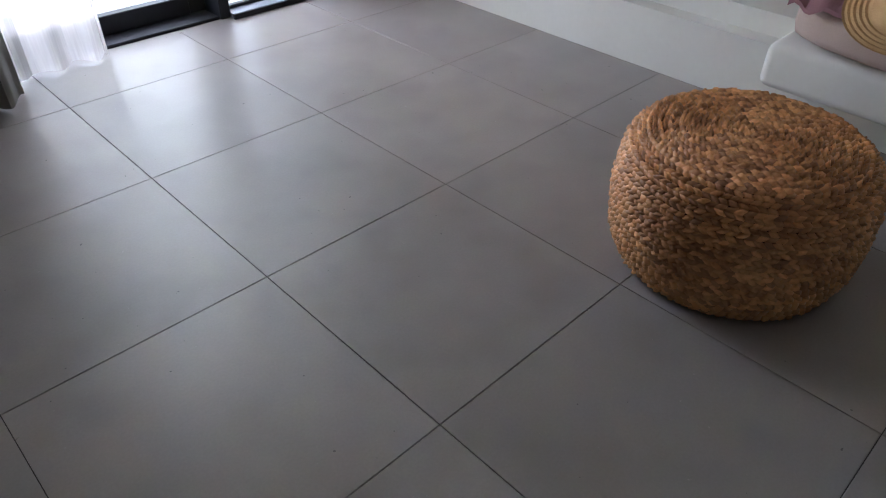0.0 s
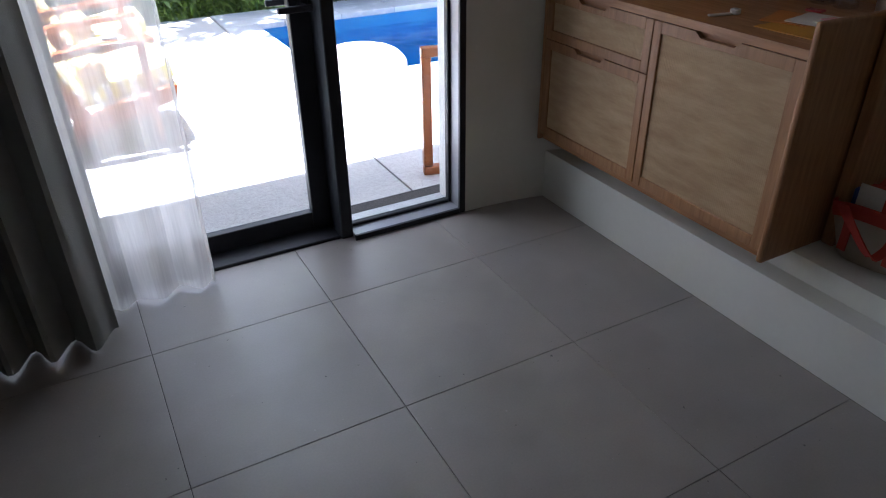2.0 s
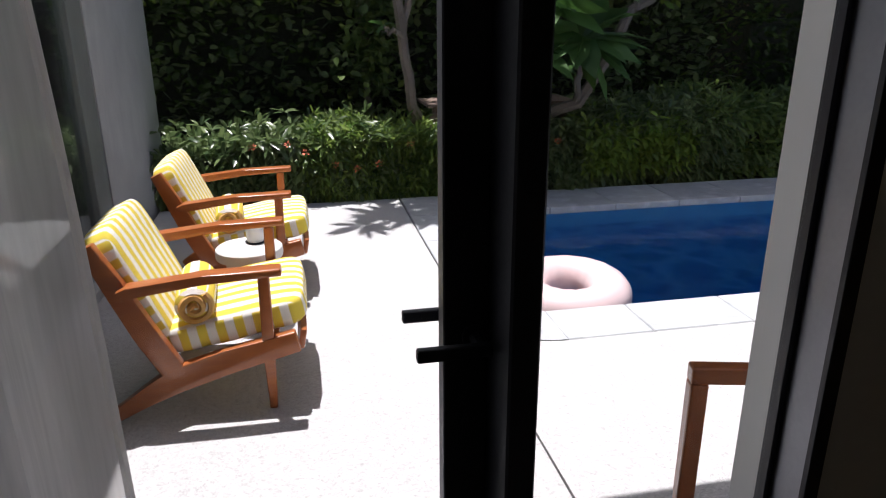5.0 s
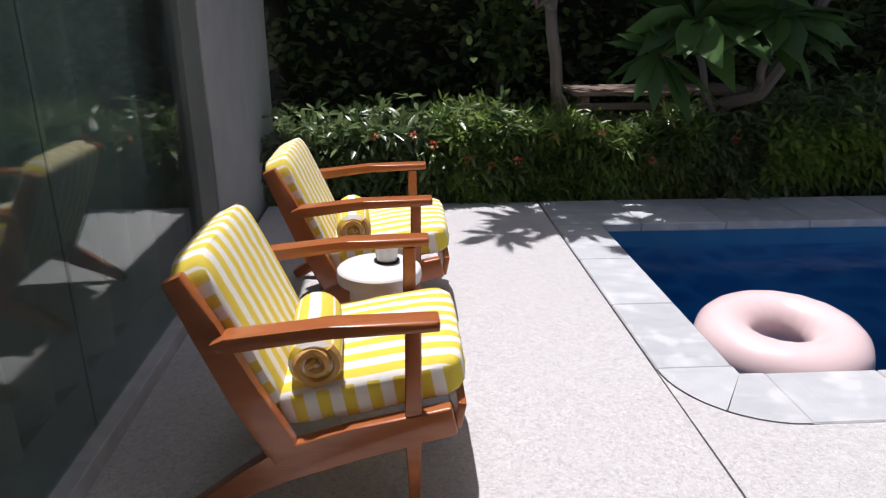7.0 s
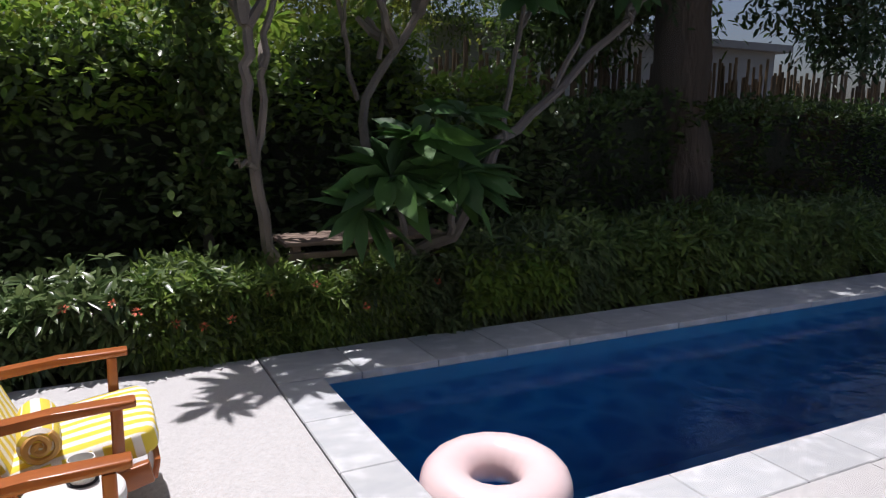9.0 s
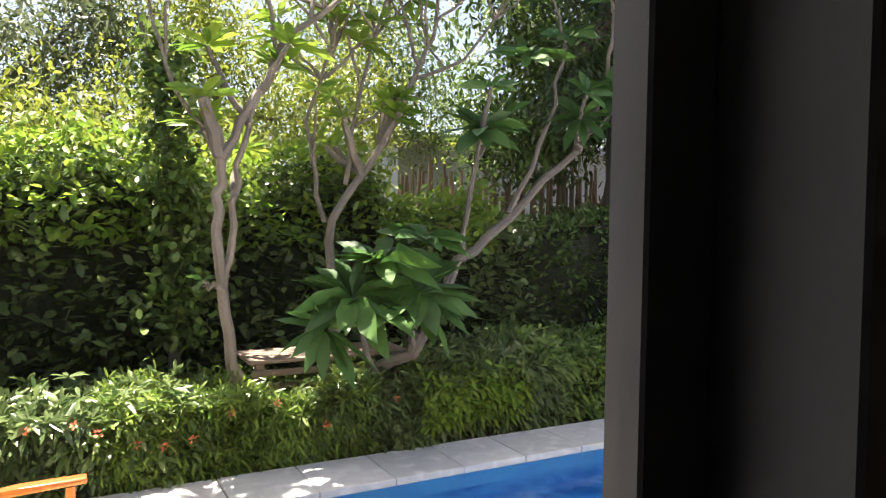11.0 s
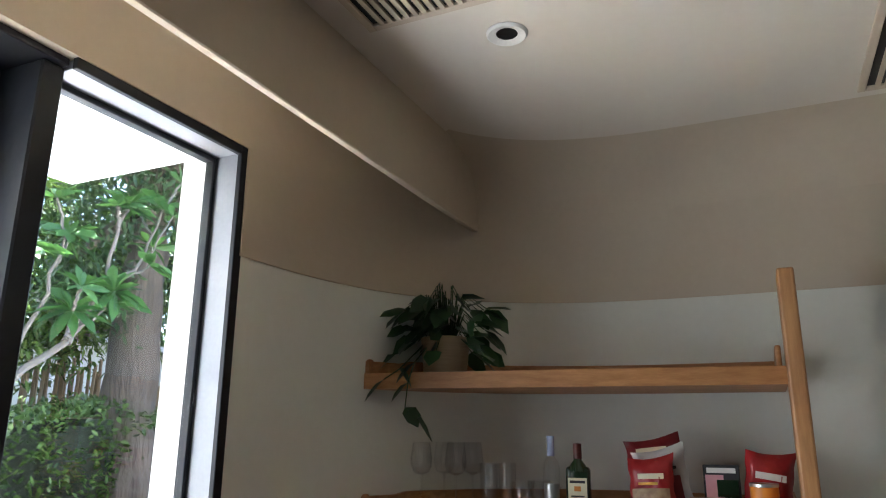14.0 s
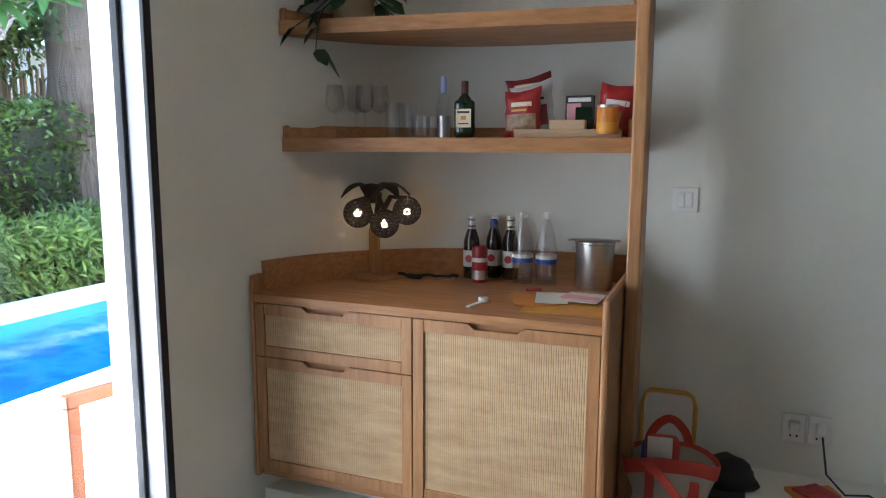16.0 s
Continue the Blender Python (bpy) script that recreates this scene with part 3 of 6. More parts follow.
def lounge_chair(at):
    c = empty("lounge_chair", "orange teak lounge chair with yellow and white striped cushions", "chair", at, "lounge chairs on the patio")
    for s in (-1, 1):
        ya, yb = (-0.325, -0.285) if s < 0 else (0.285, 0.325)
        part("side_rail", slab_path([(0.365, 0.275), (0.10, 0.215), (-0.09, 0.165), (-0.20, 0.10), (-0.345, 0.015)], ya, yb, [0.085, 0.095, 0.095, 0.07, 0.042]), M["teak"], c, smooth=True)
        part("back_post", slab_path([(-0.075, 0.17), (-0.17, 0.36), (-0.252, 0.55), (-0.318, 0.692)], ya, yb, [0.09, 0.082, 0.07, 0.055]), M["teak"], c, smooth=True)
        part("front_leg", slab_path([(0.255, 0.0), (0.255, 0.25), (0.258, 0.548)], ya - 0.004 * s, yb + 0.022 * s if s > 0 else yb, [0.03, 0.044, 0.042]), M["teak"], c, smooth=True)
        part("armrest", slab_path([(-0.235, 0.520), (-0.20, 0.533), (0.05, 0.556), (0.325, 0.565)], ya - (0.03 if s < 0 else 0.0), yb + (0.03 if s > 0 else 0.0), [0.026, 0.03, 0.032, 0.03], 0.01), M["teak"], c, smooth=True)
    part("front_rail", slab_path([(0.372, 0.225), (0.388, 0.305)], -0.285, 0.285, 0.026), M["teak"], c, smooth=True)
    part("rear_rail", slab_path([(-0.10, 0.20), (-0.13, 0.26)], -0.285, 0.285, 0.026), M["teak"], c, smooth=True)
    for k in range(5):
        q = 0.1 + k * 0.2
        part("back_slat", slab_path([(-0.13 - 0.17 * q - 0.003, 0.27 + 0.37 * q), (-0.142 - 0.17 * q, 0.30 + 0.37 * q)], -0.285, 0.285, 0.012, 0.003), M["teak"], c)
    seat = part("seat_cushion", cushion(0.55, 0.56, 0.115), M["stripe"], c, smooth=True, at=pose(-0.13, 0, 0.225, 0, -10, 0))
    back = part("back_cushion", cushion(0.495, 0.56, 0.12), M["stripe"], c, smooth=True, at=pose(-0.06, 0, 0.285, 0, -113, 0))
    roll = part("bolster", lathe(bmesh.new(), [(0.0, -0.17), (0.055, -0.172), (0.070, -0.158), (0.074, 0.0), (0.070, 0.158), (0.055, 0.172), (0.0, 0.17)], 24), M["stripe"], c, "rolled striped towel", True, pose(-0.012, -0.085, 0.418, 90, 0, 4))
    bm = bmesh.new()
    tube(bm, [(0.004 * a * math.cos(a) * 1.2, 0.004 * a * math.sin(a) * 1.2, 0.17 + 0.004 * math.sin(3 * a)) for a in [0.5 + 0.35 * k for k in range(38)]], 0.0135, 6)
    part("towel_end", bm, M["towel"], roll, "rolled yellow and white towel end", True)
    return c


chair = lounge_chair(pose(0.093, 3.44, PZ))
copy_thing(chair, pose(0.128, 4.57, PZ))

# side table with a cup
M["white_paint"] = mat("white_terrazzo", (0.72, 0.71, 0.68), 0.6, (0.66, 0.65, 0.61), 9, bump=0.15, fine=80)
table = empty("side_table", "small round white stone side table between the chairs", "table", pose(0.240, 4.00, PZ))
part("tabletop", lathe(bmesh.new(), [(0, 0.325), (0.145, 0.325), (0.157, 0.331), (0.16, 0.345), (0.157, 0.374), (0.15, 0.38), (0, 0.38)], 40), M["white_paint"], table, smooth=True)
part("base", lathe(bmesh.new(), [(0, 0), (0.128, 0), (0.13, 0.01), (0.118, 0.16), (0.112, 0.325), (0, 0.325)], 40), M["white_paint"], table, smooth=True)
cup = empty("cup", "white ceramic cup on a dark saucer on the side table", "cup", pose(0.268, 4.06, PZ + 0.38))
part("saucer", lathe(bmesh.new(), [(0, 0), (0.046, 0.0), (0.05, 0.005), (0, 0.006)], 24), M["frame"], cup)
part("body", lathe(bmesh.new(), [(0, 0.006), (0.038, 0.006), (0.043, 0.03), (0.043, 0.085), (0.039, 0.085), (0.038, 0.02), (0, 0.02)], 28), M["white_paint"], cup, smooth=True)

# wooden bench end by the window
bench = empty("bench", "low orange teak bench with a loop leg on the patio", "bench", pose(1.41, 2.06, PZ, 0, 0, -14))
for nm, a in (("leg", (0, -0.022, 0.05, 0.045, 0.022, 0.58)), ("top_bar", (0, -0.022, 0.58, 0.62, 0.022, 0.625)), ("leg", (0.575, -0.022, 0.05, 0.62, 0.022, 0.58)), ("bottom_bar", (0, -0.022, 0.0, 0.62, 0.022, 0.045))):
    part(nm, boxed(*a, bevel=0.006, seg=2), M["teak"], bench)

# ---- garden ----
def leaf_material(name, base, second, translucent=0.35, rough=0.45, tint=0.35):
    m = bpy.data.materials.new(name)
    m.use_nodes = True
    n, l = m.node_tree.nodes, m.node_tree.links
    b = n["Principled BSDF"]
    geo = n.new("ShaderNodeNewGeometry")
    mix = n.new("ShaderNodeMix")
    mix.data_type = "RGBA"
    mix.inputs[6].default_value, mix.inputs[7].default_value = (*base, 1), (*second, 1)
    l.new(geo.outputs["Random Per Island"], mix.inputs[0])
    ns = n.new("ShaderNodeTexNoise")
    ns.inputs["Scale"].default_value = 3.0
    l.new(geo.outputs["Position"], ns.inputs["Vector"])
    hsv = n.new("ShaderNodeHueSaturation")
    mr = n.new("ShaderNodeMapRange")
    mr.inputs["To Min"].default_value, mr.inputs["To Max"].default_value = 1 - tint, 1 + tint
    l.new(ns.outputs["Fac"], mr.inputs["Value"])
    l.new(mr.outputs[0], hsv.inputs["Value"])
    l.new(mix.outputs[2], hsv.inputs["Color"])
    l.new(hsv.outputs[0], b.inputs["Base Color"])
    b.inputs["Roughness"].default_value = rough
    tr = n.new("ShaderNodeBsdfTranslucent")
    l.new(hsv.outputs[0], tr.inputs[0])
    ms = n.new("ShaderNodeMixShader")
    ms.inputs[0].default_value = translucent
    l.new(b.outputs[0], ms.inputs[1])
    l.new(tr.outputs[0], ms.inputs[2])
    l.new(ms.outputs[0], n["Material Output"].inputs[0])
    return m


M["leaf_hedge"] = leaf_material("hedge_leaf", (0.026, 0.056, 0.014), (0.13, 0.21, 0.05), 0.35, 0.26, 0.5)
M["leaf_shrub"] = leaf_material("shrub_leaf", (0.05, 0.11, 0.025), (0.19, 0.27, 0.06), 0.35, 0.35, 0.5)
M["leaf_border"] = leaf_material("border_leaf", (0.045, 0.09, 0.03), (0.20, 0.27, 0.10), 0.35, 0.3, 0.5)
M["leaf_lantana"] = leaf_material("lantana_leaf", (0.06, 0.13, 0.025), (0.26, 0.36, 0.07), 0.4, 0.35, 0.5)
M["leaf_big"] = leaf_material("frangipani_leaf", (0.035, 0.10, 0.025), (0.08, 0.18, 0.035), 0.3, 0.48)
# brighter leaf green with sunlight put into the colour
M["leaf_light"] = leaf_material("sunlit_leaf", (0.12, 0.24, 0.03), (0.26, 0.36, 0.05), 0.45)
M["leaf_grey"] = leaf_material("grey_green_leaf", (0.07, 0.11, 0.045), (0.16, 0.19, 0.09), 0.35)
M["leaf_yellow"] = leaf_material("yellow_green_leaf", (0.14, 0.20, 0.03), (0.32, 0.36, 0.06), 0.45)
M["leaf_dark"] = leaf_material("dark_leaf", (0.02, 0.05, 0.015), (0.05, 0.10, 0.025), 0.25)
M["bark"] = mat("pale_bark", (0.25, 0.21, 0.17), 0.9, (0.12, 0.10, 0.08), 7, (1, 1, 0.5), bump=0.8, fine=40, depth=0.01)
M["bark_dark"] = mat("dark_furrowed_bark", (0.10, 0.075, 0.055), 0.95, (0.035, 0.028, 0.022), 5, (1, 1, 0.18), bump=1.0, fine=16, depth=0.05)
M["twig"] = mat("grey_twig", (0.15, 0.13, 0.11), 0.9, bump=0.3)
# near-black colour painting the shade deep between the leaves
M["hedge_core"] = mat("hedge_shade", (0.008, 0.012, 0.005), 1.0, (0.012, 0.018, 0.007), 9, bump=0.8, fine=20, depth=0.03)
M["timber"] = mat("weathered_timber", (0.28, 0.20, 0.15), 0.85, (0.17, 0.12, 0.09), 5, (2, 12, 12), bump=0.4, fine=25)
M["bamboo"] = mat("dry_bamboo", (0.26, 0.18, 0.10), 0.7, (0.14, 0.09, 0.05), 4, (1, 1, 0.3), bump=0.3, fine=20, random_tint=0.3)

RNG = np.random.default_rng(7)


def unit(a):
    return a / np.maximum(np.linalg.norm(a, axis=1, keepdims=True), 1e-6)


def foliage(name, P, D, L, W, material, parent, curl=0.15, label=""):
    """Folded leaves at points P, pointing along D, as one mesh."""
    k = len(P)
    D = unit(D)
    ref = RNG.normal(size=(k, 3)) * 0.5 + np.array((0, 0, 1.0))
    S = unit(np.cross(D, ref))
    N = unit(np.cross(S, D))
    L, W = np.broadcast_to(L, k)[:, None], np.broadcast_to(W, k)[:, None]
    drop = np.array((0, 0, -1.0)) * L * curl
    v = np.stack([P, P + D * L * 0.28 + S * W * 0.40 + N * W * 0.10 + drop * 0.1, P + D * L * 0.30 - drop * 0.0 - N * W * 0.06, P + D * L * 0.28 - S * W * 0.40 + N * W * 0.10 + drop * 0.1,
                  P + D * L * 0.68 + S * W * 0.42 + N * W * 0.08 + drop * 0.5, P + D * L * 0.68 - N * W * 0.06 + drop * 0.45, P + D * L * 0.68 - S * W * 0.42 + N * W * 0.08 + drop * 0.5,
                  P + D * L + drop], axis=1)
    idx = np.array([0, 1, 2, 0, 2, 3, 1, 4, 5, 1, 5, 2, 2, 5, 6, 2, 6, 3, 4, 7, 5, 5, 7, 6])
    tri = (np.arange(k)[:, None] * 8 + idx[None, :]).ravel().astype(np.int32)
    me = bpy.data.meshes.new(name)
    me.vertices.add(k * 8)
    me.vertices.foreach_set("co", v.ravel().astype(np.float32))
    nt = len(tri) // 3
    me.loops.add(nt * 3)
    me.loops.foreach_set("vertex_index", tri)
    me.polygons.add(nt)
    me.polygons.foreach_set("loop_start", np.arange(0, nt * 3, 3, dtype=np.int32))
    me.polygons.foreach_set("use_smooth", np.ones(nt, dtype=bool))
    me.materials.append(material)
    me.update(calc_edges=True)
    me.validate()
    ob = new(name, me)
    ob.parent = parent
    if parent is not None:
        ob.matrix_basis = parent.matrix_basis.inverted()
    return tagged(ob, label)


def shell(k, x0, x1, yf, depth, z0, ztop, bumpy=0.25):
    """Points over the front and top of a hedge, with directions outwards."""
    x = RNG.uniform(x0, x1, k)
    zt = np.array([ztop(a) if callable(ztop) else ztop for a in x])
    top = RNG.random(k) < 0.35
    z = np.where(top, zt + RNG.normal(0, 0.06, k), z0 + (zt - z0) * RNG.random(k))
    wob = np.array([noise.noise(Vector((a * 1.6, b * 1.9, 3.0))) for a, b in zip(x, z)]) * bumpy
    y = np.where(top, yf + RNG.uniform(0, depth, k), yf + wob + np.abs(RNG.normal(0, 0.10, k)))
    d = np.stack([RNG.normal(0, 0.6, k), np.where(top, RNG.normal(0, 0.5, k), -0.6 + RNG.normal(0, 0.4, k)), np.where(top, 0.7, 0.15) + RNG.normal(0, 0.4, k)], axis=1)
    return np.stack([x, y, z], axis=1), d


def rosettes(C, axis, n, L, W, spread=0.9):
    """n leaves round each centre C."""
    k = len(C)
    a = RNG.uniform(0, 2 * math.pi, (k, 1)) + np.arange(n)[None, :] * (2 * math.pi / n) + RNG.normal(0, 0.15, (k, n))
    axis = unit(axis)
    t1 = unit(np.cross(axis, RNG.normal(size=(k, 3))))
    t2 = np.cross(axis, t1)
    D = (np.cos(a)[..., None] * t1[:, None] + np.sin(a)[..., None] * t2[:, None]) * spread + axis[:, None] * RNG.uniform(0.15, 0.75, (k, n, 1))
    P = np.repeat(C[:, None], n, axis=1) + D * 0.01
    s = RNG.uniform(0.75, 1.2, k * n)
    return P.reshape(-1, 3), D.reshape(-1, 3), L * s, W * s


# low flowering border
border = empty("flower_border", "low dense green shrub border behind the patio", "shrubs", pose(3, 6.7, -0.1), kind="stuff")
low = lambda x: 0.40 + 0.05 * math.sin(2.1 * x) + 0.06 * noise.noise(Vector((x * 2.3, 0, 0))) + (0.08 if x > 2.2 else 0)
# dark boxes under the leaves, painted as the shade inside the border
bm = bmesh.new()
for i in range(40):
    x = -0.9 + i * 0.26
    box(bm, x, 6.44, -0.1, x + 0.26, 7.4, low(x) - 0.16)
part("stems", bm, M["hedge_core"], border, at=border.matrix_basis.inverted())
C, A = shell(820, -0.6, 1.3, 6.27, 0.95, 0.0, low, 0.14)
P, D, L_, W_ = rosettes(C, A, 8, 0.13, 0.036, 1.15)
foliage("palmate_leaves", P, D, L_, W_, M["leaf_border"], border, 0.25)
C, A = shell(2600, 0.55, 2.5, 6.24, 0.95, -0.03, low, 0.18)
P, D, L_, W_ = rosettes(C, A, 6, 0.10, 0.021, 0.8)
foliage("narrow_leaves", P, D, L_, W_, M["leaf_lantana"], border, 0.2)
C, A = shell(2300, 1.9, 4.4, 6.26, 1.0, -0.02, low, 0.16)
P, D, L_, W_ = rosettes(C, A, 7, 0.11, 0.028)
foliage("whorled_leaves", P, D, L_, W_, M["leaf_border"], border, 0.25)
C, A = shell(2200, 4.0, 9.5, 6.28, 1.2, -0.02, lambda x: low(x) + 0.1, 0.2)
P, D, L_, W_ = rosettes(C, A, 6, 0.12, 0.036)
foliage("broad_leaves", P, D, L_, W_, M["leaf_shrub"], border)
C, A = shell(700, 2.9, 3.9, 6.20, 0.6, 0.1, 0.42, 0.16)
P, D, L_, W_ = rosettes(C, A, 5, 0.10, 0.034)
foliage("young_leaves", P, D, L_, W_, M["leaf_light"], border)
M["flower"] = mat("red_flower", (0.62, 0.10, 0.06), 0.7, (0.7, 0.22, 0.10), 9)
C = np.array([(x, 6.17 + 0.05 * math.sin(9 * x), 0.34 + 0.12 * math.sin(5 * x)) for x in (0.15, 0.42, 0.55, 0.78, 0.95, 1.12, 1.38, 1.7, 2.05, 2.6)])
P, D, L_, W_ = rosettes(C, np.tile((0, -0.7, 0.7), (len(C), 1)), 9, 0.028, 0.016)
foliage("blossoms", P, D, L_, W_, M["flower"], border)

# tall hedge
hedge = empty("tall_hedge", "tall dark clipped garden hedge", "hedge", pose(2, 8.2, -0.1), kind="stuff")
high = lambda x: 2.15 + 0.22 * noise.noise(Vector((x * 0.9, 4, 0))) + 0.08 * math.sin(3 * x) - (0.35 if x > 3.2 else 0)
# dark boxes filling the hedge, painted as the shade behind its leaves
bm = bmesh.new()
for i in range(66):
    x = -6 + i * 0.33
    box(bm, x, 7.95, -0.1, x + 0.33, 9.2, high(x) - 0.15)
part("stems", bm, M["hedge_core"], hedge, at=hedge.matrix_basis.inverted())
C, A = shell(26000, -3.0, 14.5, 7.8, 1.3, 0.0, high, 0.35)
foliage("leaves", C, A, RNG.uniform(0.06, 0.12, len(C)), RNG.uniform(0.035, 0.06, len(C)), M["leaf_hedge"], hedge)
# larger leaves in paler green, painting sunlit patches and glints on the hedge
C, A = shell(4200, -3.0, 5.0, 7.62, 0.3, 0.3, lambda x: high(x) - 0.2, 0.35)
foliage("climber_leaves", C, A, RNG.uniform(0.09, 0.15, len(C)), RNG.uniform(0.06, 0.09, len(C)), M["leaf_border"], hedge)
# paler leaves along the hedge top, their colour painting the sun there
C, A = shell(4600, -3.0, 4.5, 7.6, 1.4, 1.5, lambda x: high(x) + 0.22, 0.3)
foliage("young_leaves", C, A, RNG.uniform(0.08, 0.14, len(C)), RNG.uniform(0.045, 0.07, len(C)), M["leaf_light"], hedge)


def limb(bm, pts, r0, r1, seg=7, wob=0.02, thin=1.0):
    fine = []
    r0, r1 = r0 * thin, r1 * thin
    for a, b in zip(pts, pts[1:]):
        for k in range(4):
            p = Vector(a).lerp(Vector(b), k / 4)
            fine.append(p + Vector((random.uniform(-wob, wob), random.uniform(-wob, wob), random.uniform(-wob, wob))))
    fine.append(Vector(pts[-1]))
    n = len(fine) - 1
    tube(bm, fine, [r0 + (r1 - r0) * i / n for i in range(n + 1)], seg)
    return fine[-1], (fine[-1] - fine[-3]).normalized()


def frangipani(name, base, limbs, leaf, tuft_n, leaf_len, label, twigs=2, tuft_at=(), bark="bark"):
    t = empty(name, label, "tree", pose(*base))
    inv = t.matrix_basis.inverted()
    trunk, branch = bmesh.new(), bmesh.new()
    ends = []
    for i, (pts, r0, r1) in enumerate(limbs):
        end, d = limb(trunk if i == 0 else branch, pts, r0, r1, 7, 0.025, 0.68)
        for k in range(twigs if end.z > 1.7 else 0):
            dd = (d + Vector((random.uniform(-0.7, 0.7), random.uniform(-0.7, 0.7), random.uniform(0.1, 0.8)))).normalized()
            q = end + dd * random.uniform(0.22, 0.5)
            limb(branch, [end, end.lerp(q, 0.5) + Vector((0, 0, 0.02)), q], r1, r1 * 0.7, 6, 0.01)
            ends.append((q, dd))
        for k in range(twigs):
            f = random.uniform(0.3, 0.85)
            j = min(int(f * (len(pts) - 1)), len(pts) - 2)
            p = Vector(pts[j]).lerp(Vector(pts[j + 1]), 0.6)
            if p.z > 1.7:
                dd = Vector((random.uniform(-0.8, 0.8), random.uniform(-0.6, 0.6), random.uniform(0.4, 1.0))).normalized()
                q = p + dd * random.uniform(0.35, 0.7)
                limb(branch, [p, p.lerp(q, 0.5) + Vector((random.uniform(-0.05, 0.05), 0, -0.03)), q], r1 * 0.9, r1 * 0.55, 6, 0.012)
                ends.append((q, dd))
    part("trunk", trunk, M[bark], t, smooth=True, at=inv)
    part("limbs", branch, M[bark], t, smooth=True, at=inv)
    C = np.array([tuple(p) for p, d in ends])
    A = np.array([tuple(d + Vector((0, 0, 0.5))) for p, d in ends])
    P, D, L_, W_ = rosettes(C, A, tuft_n, leaf_len, leaf_len * 0.28)
    foliage("crown", P, D, L_, W_, leaf, t, 0.25)
    if tuft_at:
        C = np.array([c[:3] for c in tuft_at])
        for c in tuft_at:
            P, D, L_, W_ = rosettes(np.array([c[:3]]), np.array([c[3:6]]), int(c[6]), c[7], c[7] * 0.35, 1.0)
            foliage("leaf_whorl", P, D, L_, W_, M["leaf_big"], t, 0.3)
    return t


random.seed(11)
frangipani("frangipani_tree", (1.48, 6.3, -0.1), [
    ([(1.60, 6.75, -0.1), (1.56, 6.7, 0.4), (1.47, 6.6, 0.76), (1.37, 6.6, 1.24), (1.35, 6.6, 1.83), (1.38, 6.6, 2.21)], 0.075, 0.055),
    ([(1.38, 6.6, 2.21), (1.65, 6.6, 2.68), (1.79, 6.6, 3.02), (2.42, 6.65, 3.67), (2.85, 6.7, 4.07)], 0.055, 0.022),
    ([(1.39, 6.6, 1.12), (1.45, 6.61, 1.55), (1.50, 6.62, 2.13), (1.65, 6.6, 2.68)], 0.05, 0.03),
    ([(1.79, 6.6, 3.02), (1.67, 6.5, 3.53), (1.17, 6.55, 3.91), (0.97, 6.6, 4.18)], 0.028, 0.016),
    ([(1.67, 6.5, 3.53), (1.64, 6.6, 3.92), (1.35, 6.6, 4.5)], 0.025, 0.014),
    ([(2.04, 6.6, 3.3), (2.15, 6.7, 3.98), (2.06, 6.6, 4.7)], 0.026, 0.014),
    ([(2.42, 6.65, 3.67), (2.51, 6.6, 4.16), (2.48, 6.6, 4.48)], 0.024, 0.014),
    ([(1.37, 6.6, 2.34), (1.13, 6.65, 2.54), (0.92, 6.7, 3.12), (0.85, 6.7, 3.7)], 0.028, 0.016),
    ([(1.37, 6.5, 1.24), (1.27, 6.42, 1.27), (1.22, 6.4, 1.30)], 0.03, 0.02)],
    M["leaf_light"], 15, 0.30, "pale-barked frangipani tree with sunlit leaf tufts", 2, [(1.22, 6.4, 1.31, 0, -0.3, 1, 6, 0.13)])
